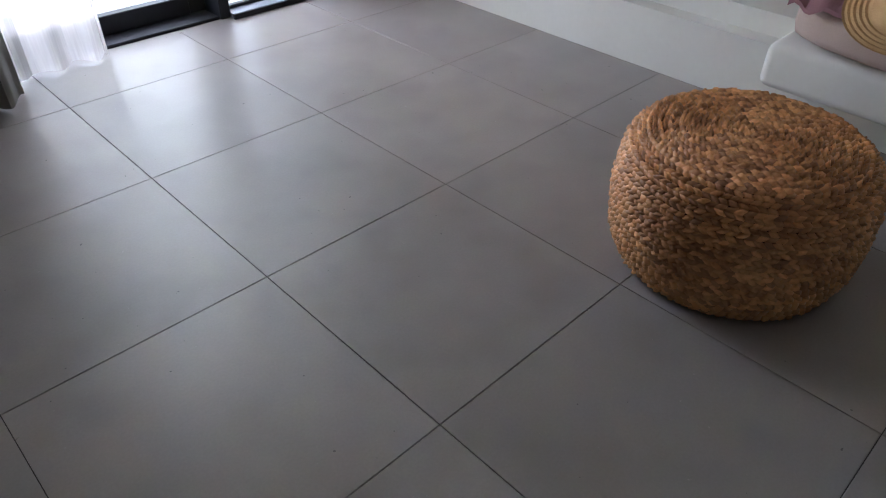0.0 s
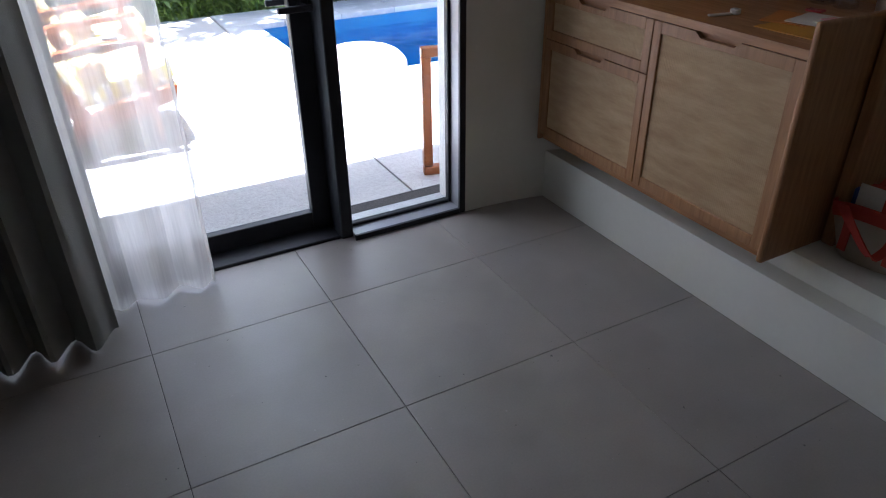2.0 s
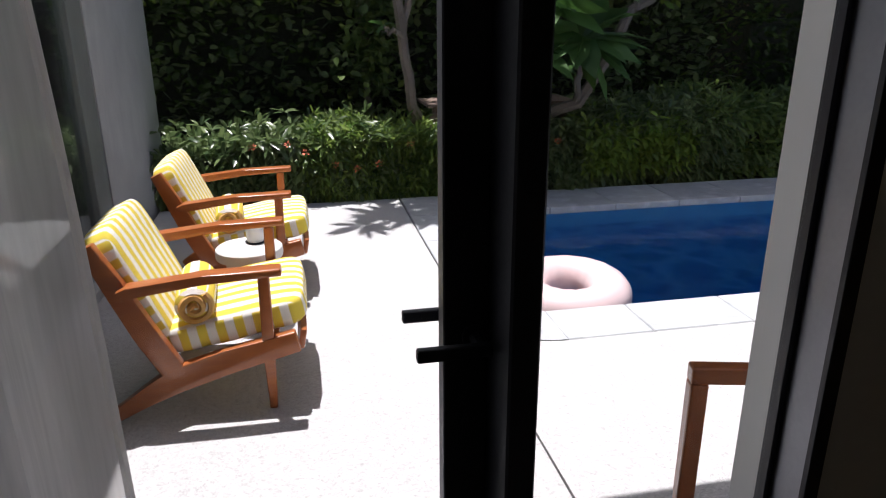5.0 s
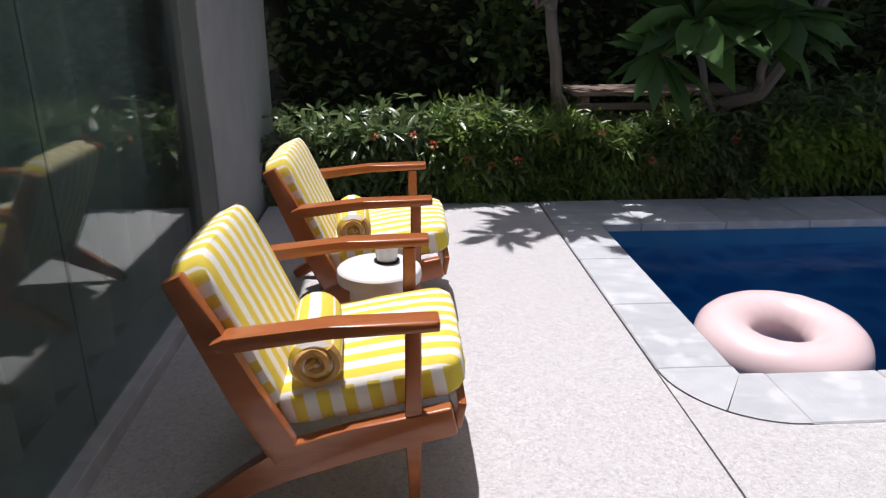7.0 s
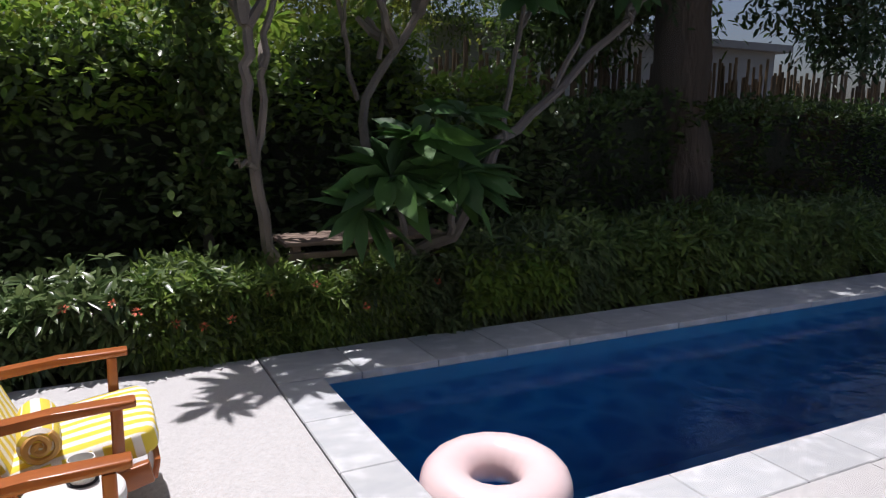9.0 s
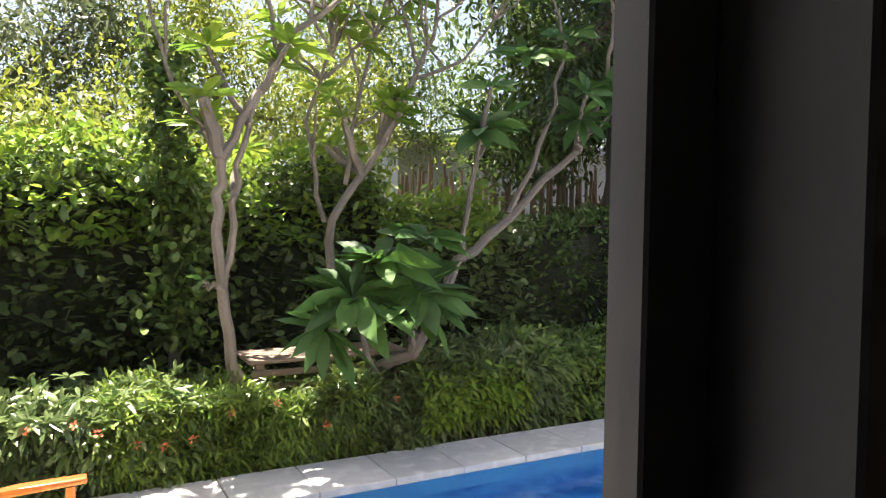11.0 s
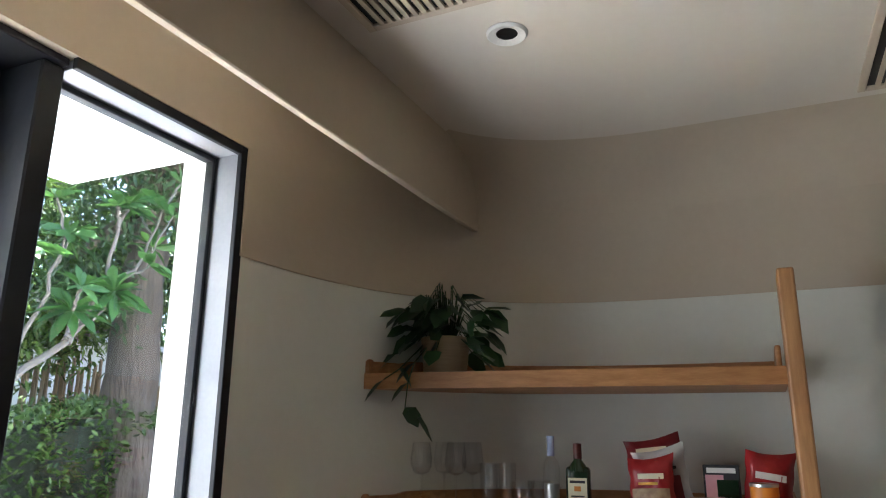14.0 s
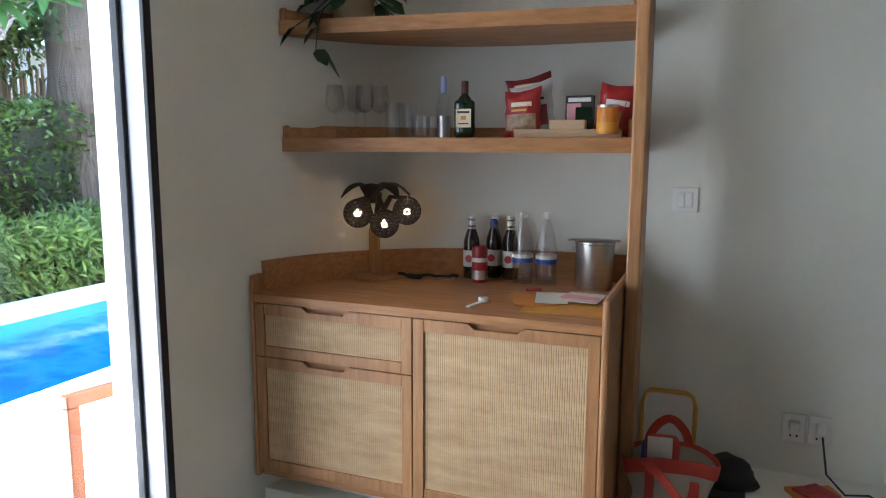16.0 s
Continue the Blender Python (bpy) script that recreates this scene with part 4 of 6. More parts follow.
frangipani("frangipani_tree", (2.40, 6.5, -0.1), [
    ([(2.15, 6.85, -0.1), (2.40, 6.7, 0.36), (2.90, 6.52, 0.65), (3.43, 6.6, 1.41), (3.95, 6.6, 1.85), (4.7, 6.6, 2.46)], 0.095, 0.05),
    ([(2.90, 6.52, 0.65), (2.85, 6.35, 0.95), (2.80, 6.28, 1.2)], 0.05, 0.035),
    ([(2.60, 6.5, 0.48), (2.38, 6.35, 0.9), (2.30, 6.28, 1.25)], 0.045, 0.03),
    ([(3.43, 6.6, 1.41), (3.45, 6.5, 2.0), (3.5, 6.42, 2.5)], 0.04, 0.028),
    ([(4.7, 6.6, 2.46), (5.0, 6.55, 3.1), (5.05, 6.5, 3.7)], 0.045, 0.025),
    ([(3.95, 6.6, 1.85), (4.3, 6.5, 2.7), (4.45, 6.5, 3.45)], 0.04, 0.02),
    ([(4.7, 6.6, 2.46), (4.62, 6.5, 2.6), (4.6, 6.45, 2.72)], 0.03, 0.02),
    ([(5.0, 6.55, 3.1), (5.35, 6.5, 3.3), (5.6, 6.5, 4.05)], 0.03, 0.018),
    ([(5.2, 6.52, 3.2), (5.4, 6.5, 3.3), (5.5, 6.5, 3.38)], 0.02, 0.015)],
    M["leaf_big"], 11, 0.30, "low leaning frangipani tree with large dark leaves", 1,
    [(2.27, 6.22, 1.17, -0.2, -0.6, 0.7, 26, 0.54), (2.80, 6.20, 1.19, 0.1, -0.7, 0.7, 28, 0.56), (2.55, 6.36, 1.42, 0, -0.3, 1, 20, 0.48), (2.05, 6.2, 0.95, -0.3, -0.9, 0.2, 14, 0.40), (2.95, 6.4, 1.6, 0.1, -0.3, 1, 18, 0.40),
     (3.5, 6.38, 2.54, -0.1, -0.5, 0.8, 18, 0.40), (3.9, 6.3, 3.2, 0, -0.5, 0.8, 16, 0.36), (5.0, 6.4, 3.0, -0.3, -0.6, 0.6, 16, 0.38),
     (4.6, 6.45, 2.75, -0.4, -0.6, 0.6, 16, 0.40), (4.5, 6.5, 3.5, -0.3, -0.4, 0.8, 15, 0.36), (5.1, 6.5, 3.95, 0, -0.4, 0.9, 16, 0.34), (5.6, 6.5, 4.1, 0.2, -0.4, 0.9, 15, 0.34), (5.5, 6.5, 3.4, 0.3, -0.6, 0.7, 15, 0.34)], "twig")
frangipani("frangipani_tree", (2.5, 7.3, -0.1), [
    ([(2.55, 7.3, -0.1), (2.5, 7.3, 1.0), (2.48, 7.3, 1.75), (2.97, 7.3, 2.48)], 0.08, 0.05),
    ([(2.97, 7.3, 2.48), (3.29, 7.3, 3.1), (3.5, 7.25, 3.66), (3.9, 7.2, 4.03)], 0.045, 0.018),
    ([(2.40, 7.3, 1.75), (2.24, 7.35, 2.61), (2.48, 7.3, 3.28)], 0.035, 0.018),
    ([(2.60, 7.3, 2.1), (2.75, 7.3, 2.98), (2.99, 7.3, 3.81)], 0.035, 0.018),
    ([(3.32, 7.3, 3.2), (3.15, 7.3, 3.84), (3.42, 7.3, 5.08)], 0.03, 0.014),
    ([(3.5, 7.25, 3.66), (3.69, 7.3, 5.02)], 0.03, 0.014),
    ([(2.48, 7.3, 3.2), (2.2, 7.3, 3.7), (2.3, 7.4, 4.3)], 0.022, 0.014),
    ([(2.75, 7.3, 2.9), (2.55, 7.2, 3.5), (2.75, 7.2, 4.4)], 0.022, 0.014),
    ([(2.99, 7.3, 3.6), (3.2, 7.5, 4.2), (3.05, 7.5, 4.9)], 0.022, 0.014),
    ([(3.9, 7.2, 4.0), (4.2, 7.2, 4.6), (4.15, 7.3, 5.2)], 0.022, 0.014),
    ([(3.29, 7.3, 3.1), (3.9, 7.4, 3.4), (4.4, 7.3, 4.1)], 0.03, 0.016),
    ([(4.4, 7.3, 4.1), (4.6, 7.3, 4.8), (4.5, 7.3, 5.2)], 0.02, 0.014)],
    M["leaf_light"], 10, 0.26, "wide frangipani tree with many grey branches", 5)


def crown(name, base, trunk_pts, r0, blobs, material, k, size, label, bark="twig", leaf_w=0.4, parts=None):
    """A tree with a crown of leaves spread over uneven clumps."""
    t = empty(name, label, "tree", pose(*base))
    inv = t.matrix_basis.inverted()
    bm = bmesh.new()
    limb(bm, trunk_pts, r0, r0 * 0.45, 12, r0 * 0.15)
    part("trunk", bm, M[bark], t, smooth=True, at=inv)
    tip, br = Vector(trunk_pts[-1]), bmesh.new()
    Ps, Ds = [], []
    for cx, cy, cz, rx, rz in blobs:
        limb(br, [tip, tip.lerp(Vector((cx, cy, cz)), 0.5) + Vector((0, 0, -0.1)), (cx, cy, cz + rz * 0.5)], r0 * 0.4, r0 * 0.08, 6, 0.05)
        m = int(k / len(blobs))
        sub = RNG.normal(size=(max(m // 22, 3), 3)) * np.array((rx, rx, rz)) * 0.55
        d = sub[RNG.integers(0, len(sub), m)] + RNG.normal(size=(m, 3)) * np.array((rx, rx, rz)) * 0.17
        Ps.append(d + np.array((cx, cy, cz)))
        Ds.append(RNG.normal(size=(m, 3)) + np.array((0, -0.3, -0.25)))
    part("limbs", br, M[bark], t, smooth=True, at=inv)
    P, D = np.concatenate(Ps), np.concatenate(Ds)
    s = RNG.uniform(0.7, 1.3, len(P)) * size
    foliage("crown", P, D, s, s * leaf_w, material, t)
    return t


crown("background_tree", (-1.2, 12.5, -0.1), [(-1.2, 12.5, -0.1), (-1.1, 12.4, 2.0), (-0.8, 12.4, 3.3)], 0.16,
      [(-2.6, 12.5, 3.4, 1.4, 1.2), (-1.2, 12.2, 3.9, 1.3, 1.3), (0.2, 12.4, 3.7, 1.2, 1.1), (-3.9, 13, 4.0, 1.4, 1.4), (0.9, 12.6, 4.6, 0.8, 0.9)], M["leaf_grey"], 20000, 0.11, "grey-green feathery tree behind the hedge")
crown("background_tree", (2.2, 11.5, -0.1), [(2.2, 11.5, -0.1), (2.25, 11.4, 2.0), (2.3, 11.4, 3.2)], 0.10,
      [(1.4, 11.3, 3.0, 0.9, 1.0), (2.3, 11.4, 3.7, 1.0, 1.3), (3.1, 11.6, 3.0, 1.0, 1.1), (2.0, 11.7, 4.7, 0.7, 0.8), (4.2, 11.5, 3.6, 1.0, 1.1)], M["leaf_yellow"], 18000, 0.085, "light feathery yellow-green tree behind the hedge")
crown("background_tree", (5.0, 13.5, -0.1), [(5.0, 13.5, -0.1), (5.1, 13.4, 2.2), (5.2, 13.4, 3.6)], 0.14,
      [(4.4, 13.2, 3.9, 1.2, 1.2), (5.8, 13.4, 4.4, 1.2, 1.4), (7.0, 13.6, 4.2, 1.3, 1.3), (5.2, 13.5, 5.7, 1.0, 1.1)], M["leaf_shrub"], 14000, 0.11, "green garden tree behind the bamboo fence")
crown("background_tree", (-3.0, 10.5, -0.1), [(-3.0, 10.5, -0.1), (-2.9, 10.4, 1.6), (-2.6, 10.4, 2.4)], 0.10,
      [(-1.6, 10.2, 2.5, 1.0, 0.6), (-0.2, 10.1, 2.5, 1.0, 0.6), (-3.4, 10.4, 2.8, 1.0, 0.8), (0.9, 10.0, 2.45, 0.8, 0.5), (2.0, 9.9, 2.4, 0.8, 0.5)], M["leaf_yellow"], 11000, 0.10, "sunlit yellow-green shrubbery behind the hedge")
crown("shade_tree", (6.95, 8.1, -0.1), [(6.9, 8.1, -0.1), (6.9, 8.1, 0.5), (6.85, 8.1, 2.0), (6.8, 8.05, 3.6), (6.7, 8.0, 5.2)], 0.49,
      [(6.2, 7.9, 4.6, 1.0, 0.9), (7.6, 8.0, 4.4, 1.0, 0.8), (6.8, 8.6, 5.6, 1.4, 1.0), (5.6, 8.8, 5.4, 1.0, 0.9), (7.9, 7.4, 3.4, 0.7, 0.7), (6.0, 8.3, 3.5, 0.6, 0.6), (8.6, 8.2, 5.0, 1.2, 1.0),
       (2.9, 6.85, 5.9, 0.6, 0.35), (4.7, 7.1, 6.1, 0.7, 0.4), (6.6, 6.4, 6.2, 0.9, 0.4), (7.8, 6.2, 6.1, 0.9, 0.4), (3.6, 7.4, 6.2, 0.9, 0.4), (5.2, 7.5, 6.3, 1.0, 0.4), (6.6, 7.5, 6.3, 1.0, 0.4), (4.2, 6.5, 6.4, 0.8, 0.35), (5.6, 6.7, 6.4, 0.9, 0.35), (7.4, 7.0, 6.5, 1.0, 0.4), (8.8, 6.8, 6.5, 1.0, 0.4), (4.6, 8.3, 6.6, 1.0, 0.4), (6.2, 8.6, 6.7, 1.1, 0.4), (7.8, 8.4, 6.7, 1.1, 0.4), (3.2, 8.2, 6.6, 0.8, 0.35), (8.0, 6.9, 4.7, 0.8, 0.7), (8.7, 7.2, 3.7, 0.8, 0.6), (9.3, 7.7, 5.2, 0.9, 0.8), (7.6, 6.9, 5.6, 0.8, 0.6), (9.6, 7.6, 4.1, 0.8, 0.6), (9.2, 7.5, 2.7, 0.7, 0.5), (10.3, 8.1, 3.1, 0.8, 0.6)]
      + [(1.9 + 1.05 * i + 0.3 * (j % 2), 9.0 + 0.8 * j, 7.4 + 0.15 * math.sin(3 * i + j), 0.8, 0.35) for j in range(2) for i in range(6)], M["leaf_dark"], 46000, 0.12,
      "large old tree with dark furrowed bark beyond the pool", "bark_dark")
crown("background_tree", (7.6, 10.6, -0.1), [(7.6, 10.6, -0.1), (7.6, 10.5, 2.0), (7.5, 10.4, 3.0)], 0.10,
      [(6.6, 10.1, 3.2, 0.9, 0.8), (7.7, 10.2, 3.9, 1.0, 0.9), (7.0, 10.4, 4.9, 1.0, 0.9), (8.8, 10.3, 4.4, 1.1, 1.0), (12.7, 10.3, 7.9, 0.8, 0.8), (14.5, 10.3, 6.2, 0.8, 0.8), (12.5, 10.3, 4.9, 0.8, 0.8), (15.9, 10.3, 9.4, 0.8, 0.8)], M["leaf_hedge"], 30000, 0.14, "dark leafy garden tree behind the bamboo fence")
bare = empty("bare_tree", "bare grey-branched tree behind the hedge", "tree", pose(-1.2, 9.0, -0.1))
bm = bmesh.new()
limb(bm, [(-1.3, 9.3, -0.1), (-1.0, 9.1, 2.6), (-0.4, 9.0, 3.46), (-0.14, 9.0, 4.15), (-0.11, 9.0, 5.69)], 0.09, 0.03, 8)
part("trunk", bm, M["twig"], bare, smooth=True, at=bare.matrix_basis.inverted())
bm = bmesh.new()
for pts in ([(-0.14, 9.0, 4.15), (0.27, 9.0, 4.61), (0.45, 9.0, 5.58)], [(-0.8, 9.05, 4.2), (-0.1, 9.0, 5.0), (0.3, 9.0, 5.8)], [(0.27, 9.0, 4.61), (0.6, 9.0, 4.7), (0.8, 9.0, 4.95)], [(0.4, 9.0, 5.3), (0.2, 9, 5.6), (0.25, 9, 6.0)],
            [(-0.13, 9, 5.0), (-0.5, 9, 5.5), (-0.45, 9, 6.0)]):
    limb(bm, pts, 0.03, 0.01, 6)
part("limbs", bm, M["twig"], bare, smooth=True, at=bare.matrix_basis.inverted())
vine = empty("climbing_vine", "green climbing vine on a slim trunk", "vine", pose(1.05, 7.5, -0.1))
part("stem", tube(bmesh.new(), [(1.2, 7.55, -0.1), (1.18, 7.55, 1.5), (1.1, 7.55, 2.6), (0.9, 7.5, 3.4)], [0.05, 0.045, 0.035, 0.02], 8), M["twig"], vine, smooth=True, at=vine.matrix_basis.inverted())
zz = RNG.uniform(0.7, 3.3, 1800)
C = np.stack([1.22 - 0.10 * np.maximum(zz - 1.7, 0) + RNG.normal(0, 0.13, 1800), 7.45 + RNG.normal(0, 0.10, 1800), zz], axis=1)
foliage("leaves", C, RNG.normal(size=(1800, 3)) + np.array((0, -0.8, -0.3)), RNG.uniform(0.06, 0.12, 1800), RNG.uniform(0.05, 0.08, 1800), M["leaf_shrub"], vine)

# timber platform among the shrubs
deck = empty("timber_platform", "weathered timber slat platform among the shrubs", "platform", pose(1.5, 6.75, -0.1))
o = deck.matrix_basis.inverted()
for k in range(5):
    part("slat", boxed(1.62, 6.70 + k * 0.11, 0.62, 3.0, 6.79 + k * 0.11, 0.65, 0.004), M["timber"], deck, at=o)
for z in (0.42, 0.52):
    part("rail", boxed(1.64, 6.70, z, 2.98, 6.74, z + 0.05, 0.004), M["timber"], deck, at=o)
for x in (1.68, 2.26, 2.86):
    part("post", boxed(x, 6.74, -0.1, x + 0.07, 6.81, 0.62, 0.004), M["timber"], deck, at=o)

# bamboo fence and houses beyond
fence = empty("bamboo_fence", "uneven dry bamboo pole fence", "fence", pose(5, 10.0, -0.1))
bm = lathe(bmesh.new(), [(0.0, 0.0), (0.026, 0.0), (0.027, 0.8), (0.029, 0.82), (0.026, 0.84), (0.027, 1.6), (0.029, 1.62), (0.026, 1.64), (0.025, 2.4), (0.0, 2.4)], 7)
pole = mesh_of("pole", bm, M["bamboo"], True)
for i in range(230):
    p = new("pole", pole)
    p.parent = fence
    p.matrix_basis = pose(-0.6 + i * 0.055 + random.uniform(-0.01, 0.01), random.uniform(-0.03, 0.03), 0, random.uniform(-1.5, 1.5), random.uniform(-1.5, 1.5), 0) @ Matrix.Diagonal((1, 1, random.uniform(0.96, 1.17), 1))
for z in (0.7, 1.9):
    part("cross_rail", boxed(-0.7, 0.03, z, 12.2, 0.07, z + 0.05, 0.004), M["timber"], fence)


M["neighbour"] = mat("pale_grey_render", (0.46, 0.48, 0.48), 0.85, (0.40, 0.42, 0.42), 1.5, bump=0.2, fine=40)


def house(at, w, d, h, label, cols):
    hs = empty("neighbour_house", label, "house", at)
    part("wall", boxed(0, 0, 0, w, d, h), M["neighbour"], hs)
    part("roof", boxed(-0.3, -0.3, h, w + 0.3, d + 0.3, h + 0.18), M["render_wall"], hs)
    for k in range(cols):
        x = (k + 0.5) * w / cols
        win = part("window", boxed(x - 0.5, -0.02, 1.0, x + 0.5, 0.03, 2.1), M["wing_frame"], hs)
        part("pane", boxed(x - 0.44, -0.03, 1.06, x + 0.44, -0.021, 2.04), M["wing_glass"], win)
    return hs


house(pose(6.5, 14.5, -0.1), 10, 6, 3.6, "pale grey house beyond the bamboo fence", 3)
house(pose(-3.5, 17.5, -0.1), 6, 5, 3.0, "small pale grey house behind the trees", 2)
structure("garden_wall", boxed(2.5, 16.5, -0.1, 22, 16.7, 2.4), M["neighbour"], "pale grey garden wall in the distance", "wall")

# ---- inside: curtains ----
M["drape"] = mat("grey_linen", (0.30, 0.30, 0.28), 0.95, (0.25, 0.25, 0.23), 5, bump=0.35, fine=220)
cm = bpy.data.materials.new("sheer_voile")
cm.use_nodes = True
n, l = cm.node_tree.nodes, cm.node_tree.links
geo = n.new("ShaderNodeNewGeometry")
weave = n.new("ShaderNodeTexNoise")
mpn = n.new("ShaderNodeMapping")
mpn.inputs["Scale"].default_value = (120, 120, 7)
l.new(geo.outputs["Position"], mpn.inputs["Vector"])
l.new(mpn.outputs[0], weave.inputs["Vector"])
weave.inputs["Scale"].default_value = 1.0
mr = n.new("ShaderNodeMapRange")
mr.inputs["To Min"].default_value, mr.inputs["To Max"].default_value = 0.50, 0.74
l.new(weave.outputs["Fac"], mr.inputs["Value"])
clear = n.new("ShaderNodeBsdfTransparent")
dif = n.new("ShaderNodeBsdfDiffuse")
tra = n.new("ShaderNodeBsdfTranslucent")
for q in (dif, tra):
    q.inputs[0].default_value = (0.82, 0.81, 0.78, 1)
half = n.new("ShaderNodeMixShader")
half.inputs[0].default_value = 0.5
l.new(dif.outputs[0], half.inputs[1])
l.new(tra.outputs[0], half.inputs[2])
ms = n.new("ShaderNodeMixShader")
l.new(mr.outputs[0], ms.inputs[0])
l.new(clear.outputs[0], ms.inputs[1])
l.new(half.outputs[0], ms.inputs[2])
l.new(ms.outputs[0], n["Material Output"].inputs[0])
M["sheer"] = cm
sheer = drape("sheer_curtain", -0.95, 1.47, 0.272, 1.515, 0.012, 2.56, 9, 0.025, M["sheer"], "white sheer voile curtain drawn across the glazing", thick=0, seed=3, lean=0.18)
part("hem", tube(bmesh.new(), [(0.270 - 0.18 * (1 - k / 10) ** 4, 1.515, 2.5 - 0.2486 * k) for k in range(11)], 0.006, 6), M["sheer"], sheer)
drape("heavy_curtain", -0.95, 1.36, -0.075, 1.335, 0.010, 2.56, 6, 0.055, M["drape"], "heavy grey linen curtain drawn to one side", thick=0.008, seed=9)

# ---- ottoman ----
M["weave"] = mat("water_hyacinth", (0.72, 0.38, 0.15), 0.42, (0.46, 0.21, 0.072), 9, bump=0.4, fine=120, random_tint=0.35, island=True, depth=0.002)
# dark core colour, painting the shade in the gaps between strands
M["weave_shade"] = mat("shadowed_weave", (0.07, 0.035, 0.015), 0.9)
ott = empty("ottoman", "round woven water-hyacinth ottoman on the tiled floor", "ottoman", pose(0.888, -0.702, 0.0, 0, 0, 10) @ Matrix.Diagonal((0.965, 0.965, 0.985, 1)))
prof = [(0.0, 0.0), (0.235, 0.0), (0.268, 0.018), (0.293, 0.08), (0.303, 0.16), (0.300, 0.24), (0.286, 0.302), (0.250, 0.336), (0.16, 0.350), (0.0, 0.353)]
part("core", lathe(bmesh.new(), [(max(r_ - 0.006, 0), z if z < 0.3 else z - 0.006) for r_, z in prof], 40), M["weave_shade"], ott, smooth=True)
fine = []
for (r0, z0), (r1, z1) in zip(prof[1:], prof[2:]):
    d = math.hypot(r1 - r0, z1 - z0)
    m_ = max(int(d / 0.004), 1)
    fine += [(r0 + (r1 - r0) * k / m_, z0 + (z1 - z0) * k / m_) for k in range(m_)]
vs, fs = [], []


def strand(c, along, out, ln, w, th):
    s = along.cross(out).normalized()
    b = len(vs)
    ring5 = [(-0.5, 0.35), (-0.18, 1.0), (0.18, 1.0), (0.5, 0.35)]
    for u, q in ring5:
        p = c + along * ln * u
        vs.extend([p + s * w * 0.5 * q, p + out * th * q, p - s * w * 0.5 * q])
    for k in range(3):
        a0, a1 = b + 3 * k, b + 3 * k + 3
        fs.extend([(a0, a0 + 1, a1 + 1, a1), (a0 + 1, a0 + 2, a1 + 2, a1 + 1)])


rw = random.Random(4)
step = 3
rows = fine[::step] + [(0.005, prof[-1][1]), (0.0, prof[-1][1])]
for i, (r_, z_) in enumerate(rows[:-1]):
    r2, z2 = rows[min(i + 1, len(rows) - 1)]
    t_ = Vector((r2 - r_, z2 - z_)).normalized()
    nr = Vector((t_.y, -t_.x))
    cnt = max(int(2 * math.pi * r_ / 0.0195), 4)
    for k in range(cnt):
        a = 2 * math.pi * (k + 0.5 * (i % 2) + rw.uniform(-0.05, 0.05)) / cnt
        ca, sa = math.cos(a), math.sin(a)
        out = Vector((ca * nr.x, sa * nr.x, nr.y))
        tan = Vector((-sa, ca, 0))
        updir = Vector((ca * t_.x, sa * t_.x, t_.y))
        along = (tan + updir * (0.34 if i % 2 else -0.34) + updir * rw.uniform(-0.05, 0.05)).normalized()
        strand(Vector((r_ * ca, r_ * sa, z_)) - out * 0.004, along, out, 0.027 * rw.uniform(0.9, 1.12), 0.0138, 0.0115 * rw.uniform(0.75, 1.3))
me = bpy.data.meshes.new("woven_cover")
me.from_pydata([tuple(v) for v in vs], [], fs)
me.materials.append(M["weave"])
for p in me.polygons:
    p.use_smooth = True
tagged(new("woven_cover", me), kind="stuff").parent = ott

# ---- minibar cabinet ----
FX, Y0, Y1, CZ0, CZ1 = 1.68, 0.365, 1.508, 0.318, 0.92
M["cane"] = mat("woven_cane", (0.57, 0.41, 0.23), 0.65, (0.40, 0.265, 0.135), 7, (1, 1, 5), bump=0.25, fine=40, depth=0.001)
M["oak_v"] = mat("oak_upright", (0.43, 0.225, 0.09), 0.45, (0.26, 0.12, 0.042), 5, (14, 14, 1.2), bump=0.2, fine=30, depth=0.001)


def wall_x(y, inset=0.0):
    """How far east the rounded wall stands at y."""
    if y <= 0.52:
        return EAST - inset
    q = min((y - 0.52) / 1.03, 0.999)
    return 1.33 + 1.03 * (1 - q ** 2.5) ** 0.4 - inset


def plan_outline(xf0, xf1, y0, y1, inset=0.004, n=14):
    """The outline of a top that fills the rounded corner behind a front line."""
    ys_ = [y0 + (y1 - y0) * (1 - (1 - k / n) ** 1.6) for k in range(n + 1)]
    back = [(max(wall_x(y, inset), xf0 + (xf1 - xf0) * (y - y0) / (y1 - y0) + 0.001), y) for y in ys_]
    return [(xf1, y1), (xf0, y0)] + back[:-1] + ([back[-1]] if back[-1][0] - xf1 > 0.01 else [])


